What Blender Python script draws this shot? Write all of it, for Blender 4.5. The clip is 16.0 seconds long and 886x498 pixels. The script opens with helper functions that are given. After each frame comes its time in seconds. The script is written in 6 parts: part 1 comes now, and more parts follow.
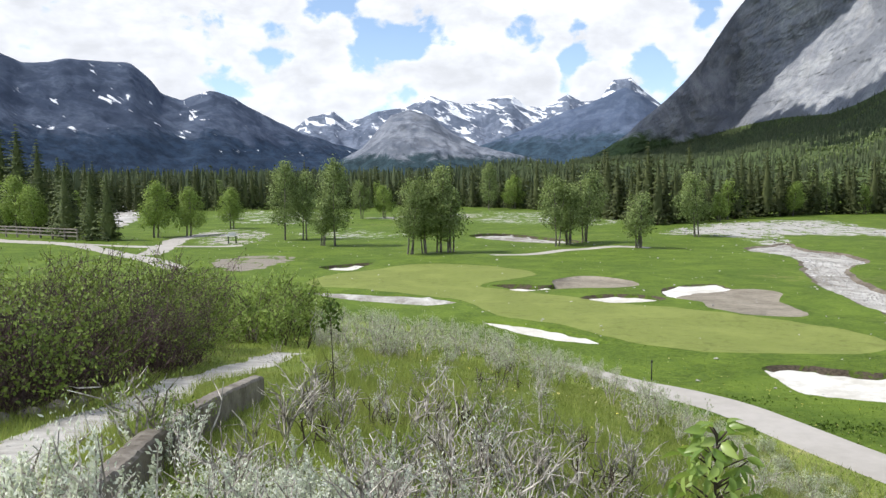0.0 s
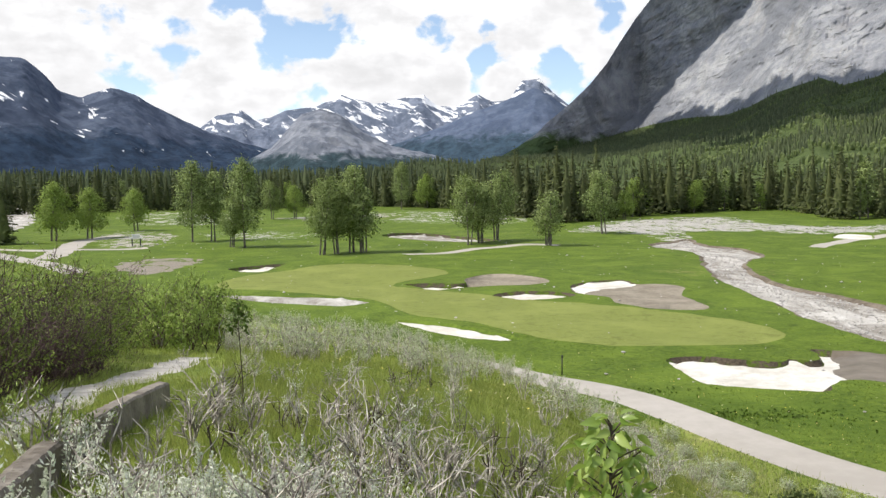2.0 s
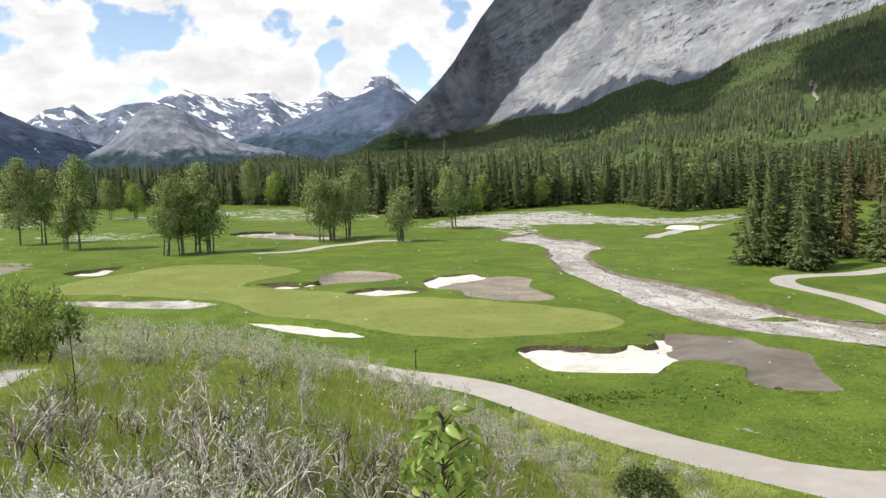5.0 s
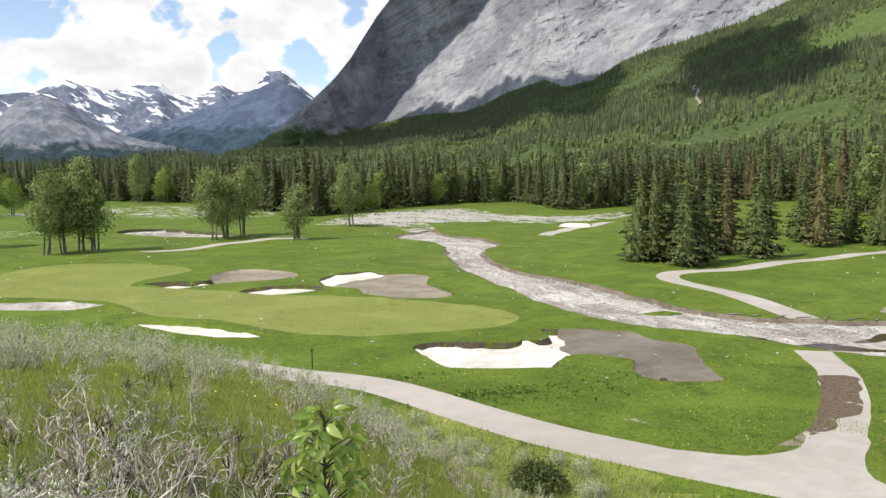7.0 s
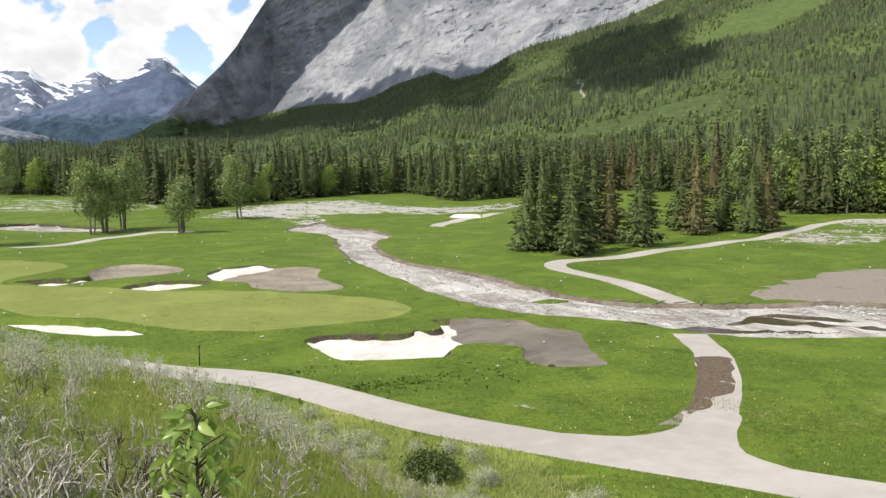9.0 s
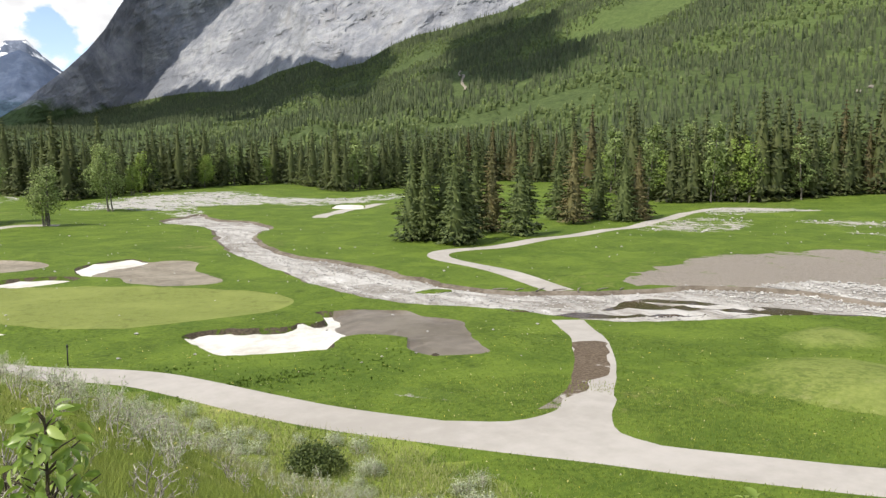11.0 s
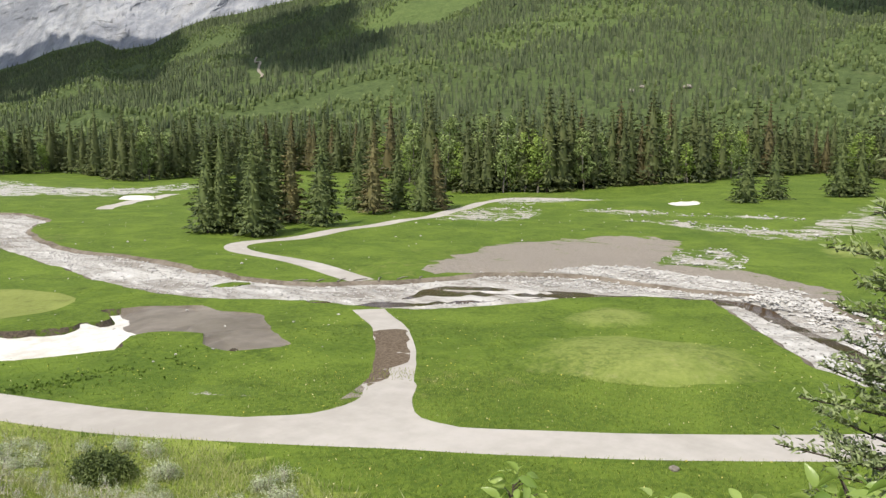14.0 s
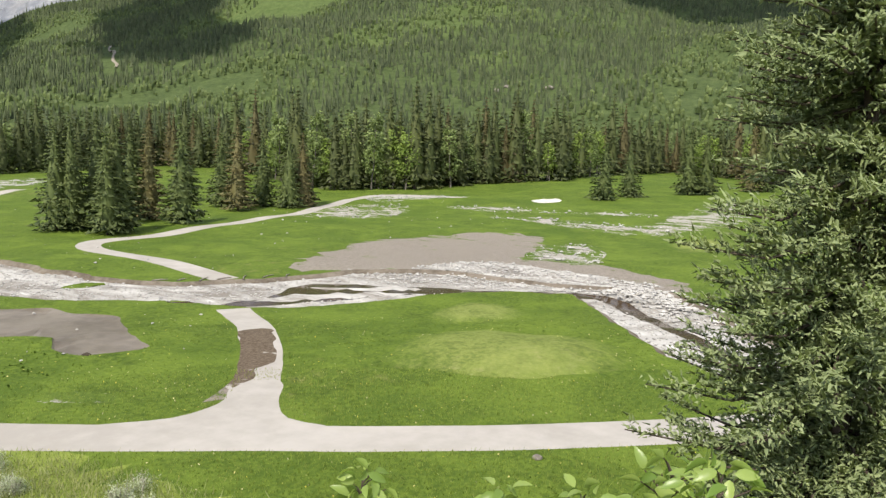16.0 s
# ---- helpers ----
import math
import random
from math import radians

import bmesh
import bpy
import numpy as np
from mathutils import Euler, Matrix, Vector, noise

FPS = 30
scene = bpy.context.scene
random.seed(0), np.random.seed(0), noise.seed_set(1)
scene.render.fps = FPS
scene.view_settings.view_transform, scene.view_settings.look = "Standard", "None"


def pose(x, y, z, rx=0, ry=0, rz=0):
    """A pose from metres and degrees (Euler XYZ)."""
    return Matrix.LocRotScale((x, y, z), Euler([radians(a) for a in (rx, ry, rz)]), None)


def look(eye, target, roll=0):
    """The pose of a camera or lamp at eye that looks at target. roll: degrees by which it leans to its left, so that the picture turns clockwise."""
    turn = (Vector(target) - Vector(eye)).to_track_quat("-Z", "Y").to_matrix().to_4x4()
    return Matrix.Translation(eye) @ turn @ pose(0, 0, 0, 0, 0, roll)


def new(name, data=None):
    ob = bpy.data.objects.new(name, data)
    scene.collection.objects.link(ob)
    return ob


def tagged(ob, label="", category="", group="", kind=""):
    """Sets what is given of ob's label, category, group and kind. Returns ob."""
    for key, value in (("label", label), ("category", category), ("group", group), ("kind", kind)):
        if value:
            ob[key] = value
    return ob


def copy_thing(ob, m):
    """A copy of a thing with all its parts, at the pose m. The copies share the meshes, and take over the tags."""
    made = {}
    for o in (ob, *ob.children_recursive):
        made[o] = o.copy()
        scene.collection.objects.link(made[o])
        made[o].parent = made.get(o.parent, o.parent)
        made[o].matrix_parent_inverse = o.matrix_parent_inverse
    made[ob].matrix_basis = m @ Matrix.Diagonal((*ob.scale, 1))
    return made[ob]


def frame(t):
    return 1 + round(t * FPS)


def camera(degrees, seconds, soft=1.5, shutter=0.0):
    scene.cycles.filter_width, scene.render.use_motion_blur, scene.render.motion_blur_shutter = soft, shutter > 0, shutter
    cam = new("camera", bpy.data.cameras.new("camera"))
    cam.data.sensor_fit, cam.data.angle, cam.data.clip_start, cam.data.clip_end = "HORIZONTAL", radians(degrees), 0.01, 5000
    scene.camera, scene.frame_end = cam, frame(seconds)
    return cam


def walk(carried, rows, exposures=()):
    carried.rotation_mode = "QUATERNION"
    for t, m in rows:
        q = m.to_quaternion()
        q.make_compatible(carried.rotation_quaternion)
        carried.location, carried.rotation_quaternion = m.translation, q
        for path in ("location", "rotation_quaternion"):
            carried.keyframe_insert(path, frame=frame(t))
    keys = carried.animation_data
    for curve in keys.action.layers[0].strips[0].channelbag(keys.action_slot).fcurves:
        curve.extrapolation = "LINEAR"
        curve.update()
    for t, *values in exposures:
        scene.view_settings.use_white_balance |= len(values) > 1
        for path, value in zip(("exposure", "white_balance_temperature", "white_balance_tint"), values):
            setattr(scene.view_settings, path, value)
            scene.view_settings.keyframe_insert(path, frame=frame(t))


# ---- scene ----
cam = camera(56.8, 16.0, soft=1.4)
# seconds, place of the lens, its turn: a hand-held pan on an arm's radius
ROWS = [
    (0.0, -0.000, -0.000, 13.000, 85.00, 0.30, 0.00),
    (0.5, 0.011, -0.000, 13.000, 84.99, 0.31, -1.39),
    (1.0, 0.022, -0.001, 13.000, 84.98, 0.33, -2.89),
    (1.5, 0.034, -0.001, 13.000, 84.97, 0.39, -4.38),
    (2.0, 0.048, -0.003, 13.000, 84.92, 0.49, -6.11),
    (2.5, 0.061, -0.004, 13.000, 84.88, 0.60, -7.78),
    (3.0, 0.074, -0.006, 13.000, 84.84, 0.77, -9.54),
    (3.5, 0.087, -0.008, 13.000, 84.78, 0.87, -11.22),
    (4.0, 0.101, -0.011, 13.000, 84.71, 0.92, -12.99),
    (6.5, 0.166, -0.032, 13.000, 84.38, 0.38, -21.70),
    (7.0, 0.180, -0.037, 13.000, 84.33, 0.26, -23.56),
    (7.5, 0.192, -0.043, 13.000, 84.24, 0.22, -25.33),
    (8.0, 0.206, -0.050, 13.000, 84.07, 0.22, -27.26),
    (8.5, 0.219, -0.057, 13.000, 83.89, 0.19, -29.11),
    (9.0, 0.232, -0.065, 13.000, 83.71, 0.17, -31.12),
    (11.5, 0.298, -0.113, 13.000, 82.92, -0.23, -41.48),
    (12.0, 0.312, -0.125, 13.000, 82.80, -0.39, -43.79),
    (12.5, 0.324, -0.137, 13.000, 82.70, -0.54, -45.94),
    (13.0, 0.336, -0.151, 13.000, 82.62, -0.65, -48.31),
    (13.5, 0.348, -0.165, 13.000, 82.56, -0.82, -50.55),
    (14.0, 0.360, -0.180, 13.000, 82.51, -0.95, -53.06),
    (14.5, 0.371, -0.195, 13.000, 82.47, -1.13, -55.39),
    (15.0, 0.382, -0.212, 13.000, 82.47, -1.29, -57.90),
    (15.5, 0.391, -0.228, 13.000, 82.48, -1.54, -60.22),
    (16.0, 0.399, -0.242, 13.000, 82.51, -1.76, -62.19),
]
# the clip's camera settles its white balance early on and opens up a little as it turns from the sky
EXPOSURES = [(0.0, -0.15, 6150.0, 10.0), (1.0, -0.15, 6250.0, 10.0), (2.5, -0.15, 6600.0, 10.0), (9.0, -0.12, 6600.0, 10.0), (12.5, -0.08, 6520.0, 10.0), (16.0, -0.03, 6560.0, 10.0)]
walk(cam, [(t, pose(x, y, z, rx, ry, rz)) for t, x, y, z, rx, ry, rz in ROWS], EXPOSURES)

# ---- light: afternoon sun from over the valley's far left, broken cumulus ----
SUN_AZ, SUN_EL = -96.0, 52.0
sun_way = Vector((math.sin(radians(SUN_AZ)) * math.cos(radians(SUN_EL)), math.cos(radians(SUN_AZ)) * math.cos(radians(SUN_EL)), math.sin(radians(SUN_EL))))
sun_data = bpy.data.lights.new("sun", "SUN")
sun_data.energy, sun_data.angle, sun_data.color = 5.0, radians(0.53), (1.0, 0.94, 0.83)
sun = new("sun", sun_data)
sun.matrix_world = look(sun_way * 400, (0, 0, 0))


class Nodes:
    """Short hand for building a node tree."""

    def __init__(self, tree):
        self.tree = tree
        tree.nodes.clear()

    def add(self, kind, inputs=None, operation="", interpolation="", blend=""):
        node = self.tree.nodes.new(kind)
        if operation:
            node.operation = operation
        if interpolation:
            node.interpolation_type = interpolation
        if blend:
            node.data_type, node.blend_type, node.clamp_factor = "RGBA", blend, True
        for key, value in (inputs or {}).items():
            self.put(node.inputs[key], value)
        return node

    def put(self, socket, value):
        if isinstance(value, bpy.types.NodeSocket):
            self.tree.links.new(value, socket)
        else:
            socket.default_value = value

    def math(self, op, a, b=0.0, c=0.0):
        node = self.add("ShaderNodeMath", operation=op)
        for socket, value in zip(node.inputs, (a, b, c)):
            self.put(socket, value)
        return node.outputs[0]

    def noise(self, vector, scale, detail=5.0, rough=0.55, distortion=0.0):
        return self.add("ShaderNodeTexNoise", {"Vector": vector, "Scale": scale, "Detail": detail, "Roughness": rough, "Distortion": distortion}).outputs[0]

    def ramp(self, value, low, high, to_low=0.0, to_high=1.0):
        return self.add("ShaderNodeMapRange", {"Value": value, "From Min": low, "From Max": high, "To Min": to_low, "To Max": to_high}, interpolation="SMOOTHSTEP").outputs[0]

    def mix(self, factor, a, b, blend="MIX"):
        node = self.add("ShaderNodeMix", blend=blend)
        self.put(node.inputs[0], factor)
        for socket, value in ((node.inputs[6], a), (node.inputs[7], b)):
            self.put(socket, (*value, 1.0) if isinstance(value, tuple) and len(value) == 3 else value)
        return node.outputs[2]

    def scaled(self, vector, sx, sy, sz):
        return self.add("ShaderNodeMapping", {"Vector": vector, "Scale": (sx, sy, sz)}).outputs[0]

    def bump(self, height, strength, distance, normal=None):
        node = self.add("ShaderNodeBump", {"Height": height, "Strength": strength, "Distance": distance})
        if normal is not None:
            self.put(node.inputs["Normal"], normal)
        return node.outputs[0]


def way_to(az, el):
    return (math.sin(radians(az)) * math.cos(radians(el)), math.cos(radians(az)) * math.cos(radians(el)), math.sin(radians(el)))


world = bpy.data.worlds.new("sky")
scene.world = world
world.use_nodes = True
w = Nodes(world.node_tree)
sky = w.add("ShaderNodeTexSky")
sky.sky_type, sky.sun_disc, sky.sun_elevation, sky.sun_rotation = "NISHITA", False, radians(SUN_EL), radians(SUN_AZ % 360)
sky.altitude, sky.air_density, sky.dust_density = 1500.0, 1.0, 0.6
way = w.add("ShaderNodeTexCoord").outputs["Generated"]
heaps = w.noise(w.scaled(way, 1.0, 1.0, 1.5), 9.0, 8.0, 0.56, 0.25)
tufts = w.noise(w.scaled(way, 1.0, 1.0, 1.3), 26.0, 6.0, 0.52, 0.2)
puffs = w.math("ADD", w.math("MULTIPLY", heaps, 1.7), w.math("MULTIPLY", tufts, 1.25))
bias = w.math("ADD", puffs, -0.83)
# breaks and heaps of the cumulus field: azimuth, elevation, radius, weight
for az, el, size, weight in (
    (-4.9, 8.4, 2.2, -0.17), (-6.4, 7.4, 1.2, -0.12), (-2.4, 9.1, 1.5, -0.15), (0.6, 9.75, 1.5, -0.14), (3.2, 9.75, 1.5, -0.14), (5.8, 9.7, 1.5, -0.14), (8.7, 7.9, 1.1, -0.15), (9.4, 9.8, 1.0, -0.10), (8.4, 6.6, 1.0, -0.10),
    (13.6, 8.2, 1.0, -0.16), (14.6, 6.9, 1.3, -0.16), (17.9, 9.4, 1.1, -0.18), (16.8, 10.4, 1.1, -0.14), (-15.3, 7.1, 1.3, -0.10), (-11.3, 7.6, 1.2, -0.09), (-8.7, 11.2, 1.2, -0.11),
    (1.6, 7.3, 3.2, 0.24), (6.2, 6.4, 1.8, 0.20), (7.8, 9.1, 1.0, 0.24), (-9.0, 6.3, 3.0, 0.16), (11.6, 9.0, 2.4, 0.22), (16.3, 7.9, 1.3, 0.22), (10.5, 6.2, 1.6, 0.14),
    (-18.0, 10.0, 6.5, 0.24), (-26.0, 8.0, 5.0, 0.18), (2.0, 12.2, 3.0, 0.24), (6.7, 11.9, 2.6, 0.20), (14.0, 12.4, 2.6, 0.18), (-8.0, 9.6, 2.4, 0.14)):
    dot = w.add("ShaderNodeVectorMath", {0: way, 1: way_to(az, el)}, operation="DOT_PRODUCT").outputs["Value"]
    spot = w.ramp(dot, math.cos(radians(size * 1.25)), math.cos(radians(size * 0.25)), 0.0, weight * (1.45 if weight < 0 else 1.0))
    bias = w.math("ADD", bias, spot)
# overhead, out of view, the cloud is thinned to weaken the sky's fill light
up = w.add("ShaderNodeSeparateXYZ", {0: way}).outputs[2]
bias = w.math("ADD", bias, w.ramp(up, 0.30, 0.62, 0.0, -0.16))
cover = w.ramp(bias, 0.44, 0.68, 0.08, 1.0)
body = w.noise(w.scaled(way, 1.0, 1.0, 2.2), 13.0, 7.0, 0.6, 0.2)
shade = w.ramp(w.math("ADD", w.math("MULTIPLY", body, 0.9), w.math("MULTIPLY", bias, 0.35)), 0.46, 1.0, 1.30, 0.92)
cloud = w.add("ShaderNodeVectorMath", {0: (1.0, 1.0, 1.015), "Scale": shade}, operation="SCALE").outputs[0]
clear = w.add("ShaderNodeVectorMath", {0: sky.outputs[0], "Scale": 0.19}, operation="SCALE").outputs[0]
w.add("ShaderNodeOutputWorld", {"Surface": w.add("ShaderNodeBackground", {"Color": w.mix(cover, clear, cloud), "Strength": 1.0}).outputs[0]})


# ---- materials ----
def surface(name, build):
    m = bpy.data.materials.new(name)
    m.use_nodes = True
    n = Nodes(m.node_tree)
    place = n.add("ShaderNodeTexCoord").outputs["Object"]
    shader = build(n, place)
    n.add("ShaderNodeOutputMaterial", {"Surface": shader})
    return m


def matte(n, colour, rough=0.9, normal=None, gloss=0.2, metal=0.0):
    node = n.add("ShaderNodeBsdfPrincipled", {"Roughness": rough, "Specular IOR Level": gloss, "Metallic": metal})
    n.put(node.inputs["Base Color"], (*colour, 1.0) if isinstance(colour, tuple) and len(colour) == 3 else colour)
    if normal is not None:
        n.put(node.inputs["Normal"], normal)
    return node.outputs[0]


def turf_colour(n, p, dark, light, dry, dryness, fine):
    """Grass tones: blades, tufts, patches some metres wide, dry spots."""
    tuft = n.noise(p, fine, 6.0, 0.75)
    clump = n.noise(p, fine * 0.22, 5.0, 0.65, 0.5)
    patch = n.noise(p, 0.16, 6.0, 0.62, 0.6)
    broad = n.noise(p, 0.03, 5.0, 0.55)
    c = n.mix(n.ramp(tuft, 0.30, 0.70), dark, light)
    c = n.mix(n.ramp(clump, 0.48, 0.70, 0.0, 0.5), c, tuple(v * 0.6 for v in dark))
    c = n.mix(n.ramp(patch, 0.42, 0.66, 0.0, 0.5), c, tuple(v * 1.18 for v in light))
    c = n.mix(n.ramp(n.noise(p, 0.075, 7.0, 0.66, 0.9), 0.50, 0.66, 0.0, 0.55), c, tuple(v * 1.15 for v in dark))
    spots = n.math("ADD", n.math("MULTIPLY", broad, 0.55), n.math("MULTIPLY", n.noise(p, 0.7, 7.0, 0.72), 0.45))
    c = n.mix(n.ramp(spots, dryness, dryness + 0.13, 0.0, 0.8), c, dry)
    return c, n.bump(tuft, 0.9, 0.16 / fine, n.bump(clump, 0.8, 0.10, n.bump(patch, 0.5, 0.3)))


def turf(dark, light, dry, dryness, fine=3.0):
    def build(n, p):
        c, relief = turf_colour(n, p, dark, light, dry, dryness, fine)
        return matte(n, c, 0.85, relief, 0.15)
    return build


def strewn(low, high, cover, scale=0.45, grass=((0.066, 0.115, 0.014), (0.15, 0.215, 0.032)), shore=0.0):
    """Flood gravel lying in broken streaks over grass, thinning out towards its shore."""
    def build(n, p):
        turfed, relief = turf_colour(n, p, grass[0], grass[1], (0.20, 0.20, 0.09), 0.56, 3.0)
        streaks = n.math("ADD", n.math("MULTIPLY", n.noise(n.scaled(p, 1.0, 0.55, 1.0), scale, 7.0, 0.68, 0.8), 0.7), n.math("MULTIPLY", n.noise(p, 1.6, 6.0, 0.7), 0.3))
        if shore:
            inland = n.add("ShaderNodeAttribute")
            inland.attribute_name = "inland"
            streaks = n.math("SUBTRACT", streaks, n.math("MULTIPLY", n.math("SUBTRACT", 1.0, inland.outputs["Fac"]), shore))
        grit = n.noise(p, 5.0, 6.0, 0.75)
        stones = n.mix(n.ramp(grit, 0.32, 0.66), low, high)
        return matte(n, n.mix(n.ramp(streaks, cover, cover + 0.05), turfed, stones), 0.9, n.bump(grit, 0.8, 0.15, relief))
    return build


def stony(low, high, fleck, scale, bumps, rough=0.9, speck=0.62, streak=(1.0, 1.0, 1.0)):
    """Sand, gravel, silt and concrete: two tones, flecks, fine relief."""
    def build(n, p):
        q = n.scaled(p, *streak)
        big = n.noise(q, scale * 0.08, 6.0, 0.6, 0.5)
        mid = n.noise(q, scale * 0.6, 6.0, 0.65)
        fine = n.noise(p, scale * 5.0, 4.0, 0.7)
        c = n.mix(n.ramp(n.math("ADD", n.math("MULTIPLY", big, 0.6), n.math("MULTIPLY", mid, 0.4)), 0.36, 0.64), low, high)
        c = n.mix(n.ramp(fine, speck, speck + 0.12, 0.0, 0.6), c, fleck)
        return matte(n, c, rough, n.bump(fine, 0.5, bumps * 0.25, n.bump(mid, 0.7, bumps)))
    return build


def leafy(dark, light, warm, through_light=0.35):
    """Leaves and needles: each card its own tone, light passing through."""
    def build(n, p):
        island = n.add("ShaderNodeNewGeometry").outputs["Random Per Island"]
        each = n.add("ShaderNodeObjectInfo").outputs["Random"]
        c = n.mix(island, dark, light)
        c = n.mix(n.ramp(n.noise(p, 0.5, 3.0), 0.45, 0.75, 0.0, 0.5), c, warm)
        c = n.mix(n.math("MULTIPLY", each, 0.35), c, n.mix(0.5, dark, warm))
        face = matte(n, c, 0.6, None, 0.3)
        glow = n.add("ShaderNodeBsdfTranslucent", {"Color": n.mix(0.35, c, warm)}).outputs[0]
        mixed = n.add("ShaderNodeMixShader", {0: through_light, 1: face, 2: glow})
        return mixed.outputs[0]
    return build


def barky(low, high, scale=6.0):
    def build(n, p):
        grain = n.noise(n.scaled(p, 1.0, 1.0, 0.25), scale, 6.0, 0.7)
        return matte(n, n.mix(n.ramp(grain, 0.35, 0.65), low, high), 0.9, n.bump(grain, 0.8, 0.03))
    return build


def cliff(low, high, rust, bed, snow=None, trees=None, relief_by=0.6, grain=1.0):
    """Bedded limestone: tilted strata, gullies, rust stains; snow lies on the ledges."""
    def build(n, p):
        tilt = n.add("ShaderNodeMapping", {"Vector": p, "Rotation": (radians(7), radians(-9), 0.0), "Scale": (0.0016, 0.0016, bed)}).outputs[0]
        beds = n.noise(tilt, 1.0, 9.0, 0.62, 0.35)
        grit = n.noise(p, 0.022, 9.0, 0.72)
        runs = n.noise(n.scaled(p, 0.02, 0.02, 0.004), 1.0, 7.0, 0.65, 0.6)
        c = n.mix(n.ramp(n.math("ADD", n.math("MULTIPLY", beds, 0.4), n.math("MULTIPLY", grit, 0.6)), 0.38, 0.62), low, high)
        c = n.mix(n.ramp(runs, 0.48, 0.68, 0.0, 0.6), c, rust)
        c = n.mix(n.ramp(n.noise(p, 0.007, 6.0, 0.65, 0.6), 0.46, 0.60, 0.0, 0.75), c, tuple(v * 0.85 for v in low))
        relief = n.bump(beds, relief_by * 0.5, 12.0, n.bump(grit, relief_by * 1.6, 14.0, n.bump(runs, relief_by, 12.0)))
        height = n.add("ShaderNodeSeparateXYZ", {0: p}).outputs[2]
        if trees:
            line, colour = trees
            edge = n.math("ADD", height, n.math("MULTIPLY", n.math("SUBTRACT", n.noise(p, 0.009, 7.0, 0.7, 0.8), 0.5), line * 1.5))
            c = n.mix(n.ramp(edge, line * 0.85, line * 1.15, 1.0, 0.0), c, n.mix(n.ramp(grit, 0.4, 0.6), colour, tuple(v * 1.7 for v in colour)))
        if snow:
            start, full, cut = snow
            up = n.ramp(height, start, full, -0.10, 0.0)
            drift = n.math("ADD", n.math("ADD", n.math("MULTIPLY", beds, 0.12), n.math("MULTIPLY", n.noise(n.scaled(n.add("ShaderNodeMapping", {"Vector": p, "Rotation": (radians(10), radians(-38), 0.2)}).outputs[0], 0.0042 * grain, 0.0042 * grain, 0.013 * grain), 1.0, 8.0, 0.6, 0.5), 0.88)), up)
            lies = n.ramp(drift, cut, cut + 0.035)
            c = n.mix(lies, c, (0.86, 0.88, 0.92))
        return matte(n, c, 0.92, relief, 0.1)
    return build


FAIRWAY = surface("fairway turf", turf((0.051, 0.092, 0.011), (0.146, 0.206, 0.028), (0.25, 0.235, 0.09), 0.565))
ROUGH = surface("rough slope grass", turf((0.092, 0.138, 0.020), (0.26, 0.31, 0.064), (0.42, 0.37, 0.18), 0.52, 6.0))
PUTTING = surface("putting green turf", turf((0.168, 0.200, 0.048), (0.232, 0.262, 0.072), (0.31, 0.295, 0.12), 0.55, 5.0))


def tee_build(n, p):
    """Pale dry turf on the crown of each tee, passing into the mown grass around it."""
    round_about, relief = turf_colour(n, p, FAIRWAY_DARK, FAIRWAY_LIGHT, (0.25, 0.235, 0.09), 0.565, 3.0)
    pale, _ = turf_colour(n, p, (0.12, 0.165, 0.034), (0.25, 0.285, 0.076), (0.38, 0.345, 0.17), 0.52, 3.0)
    ragged = n.math("MULTIPLY", n.math("SUBTRACT", n.noise(p, 0.8, 6.0, 0.7), 0.5), 0.9)
    share = 0.0
    for centre, spans in (((46.3, 19.0, 0.0), (9.2, 8.6, 1e6)), ((56.5, 26.0, 0.0), (5.2, 4.0, 1e6)), ((114.5, 19.6, 0.0), (11.0, 5.0, 1e6))):
        off = n.add("ShaderNodeVectorMath", {0: p, 1: centre}, operation="SUBTRACT").outputs[0]
        off = n.add("ShaderNodeVectorMath", {0: off, 1: spans}, operation="DIVIDE").outputs[0]
        far_ = n.add("ShaderNodeVectorMath", {0: off}, operation="LENGTH").outputs["Value"]
        share = n.math("MAXIMUM", share, n.ramp(n.math("ADD", far_, ragged), 0.3, 0.95, 1.0, 0.0))
    return matte(n, n.mix(share, round_about, pale), 0.85, relief, 0.15)


FAIRWAY_DARK, FAIRWAY_LIGHT = (0.051, 0.092, 0.011), (0.146, 0.206, 0.028)
TEE_TURF = surface("pale tee turf", tee_build)
STREWN = surface("gravel strewn over grass", strewn((0.27, 0.24, 0.205), (0.56, 0.53, 0.49), 0.460, 0.32, shore=0.06))
FIELD = surface("wide flood gravel", strewn((0.33, 0.31, 0.285), (0.56, 0.54, 0.51), 0.430, 0.3, shore=0.07))


def mud_build(n, p):
    """Wet brown silt in drifts over a pale path that shows between them."""
    drift = n.math("ADD", n.math("MULTIPLY", n.noise(p, 0.45, 4.0, 0.6, 0.8), 0.85), n.math("MULTIPLY", n.noise(p, 2.0, 3.0, 0.6), 0.15))
    grit = n.noise(p, 6.0, 5.0, 0.7)
    mud = n.mix(n.ramp(grit, 0.35, 0.65), (0.082, 0.058, 0.036), (0.175, 0.135, 0.098))
    return matte(n, n.mix(n.ramp(drift, 0.585, 0.63), mud, (0.43, 0.40, 0.365)), 0.8, n.bump(grit, 0.5, 0.02, n.bump(drift, 0.6, 0.08)), 0.2)


WET_SILT = surface("wet brown silt", mud_build)
LIP_EARTH = surface("torn turf edge", strewn((0.050, 0.040, 0.028), (0.13, 0.105, 0.078), 0.455, 1.1, ((0.050, 0.085, 0.010), (0.12, 0.17, 0.022))))
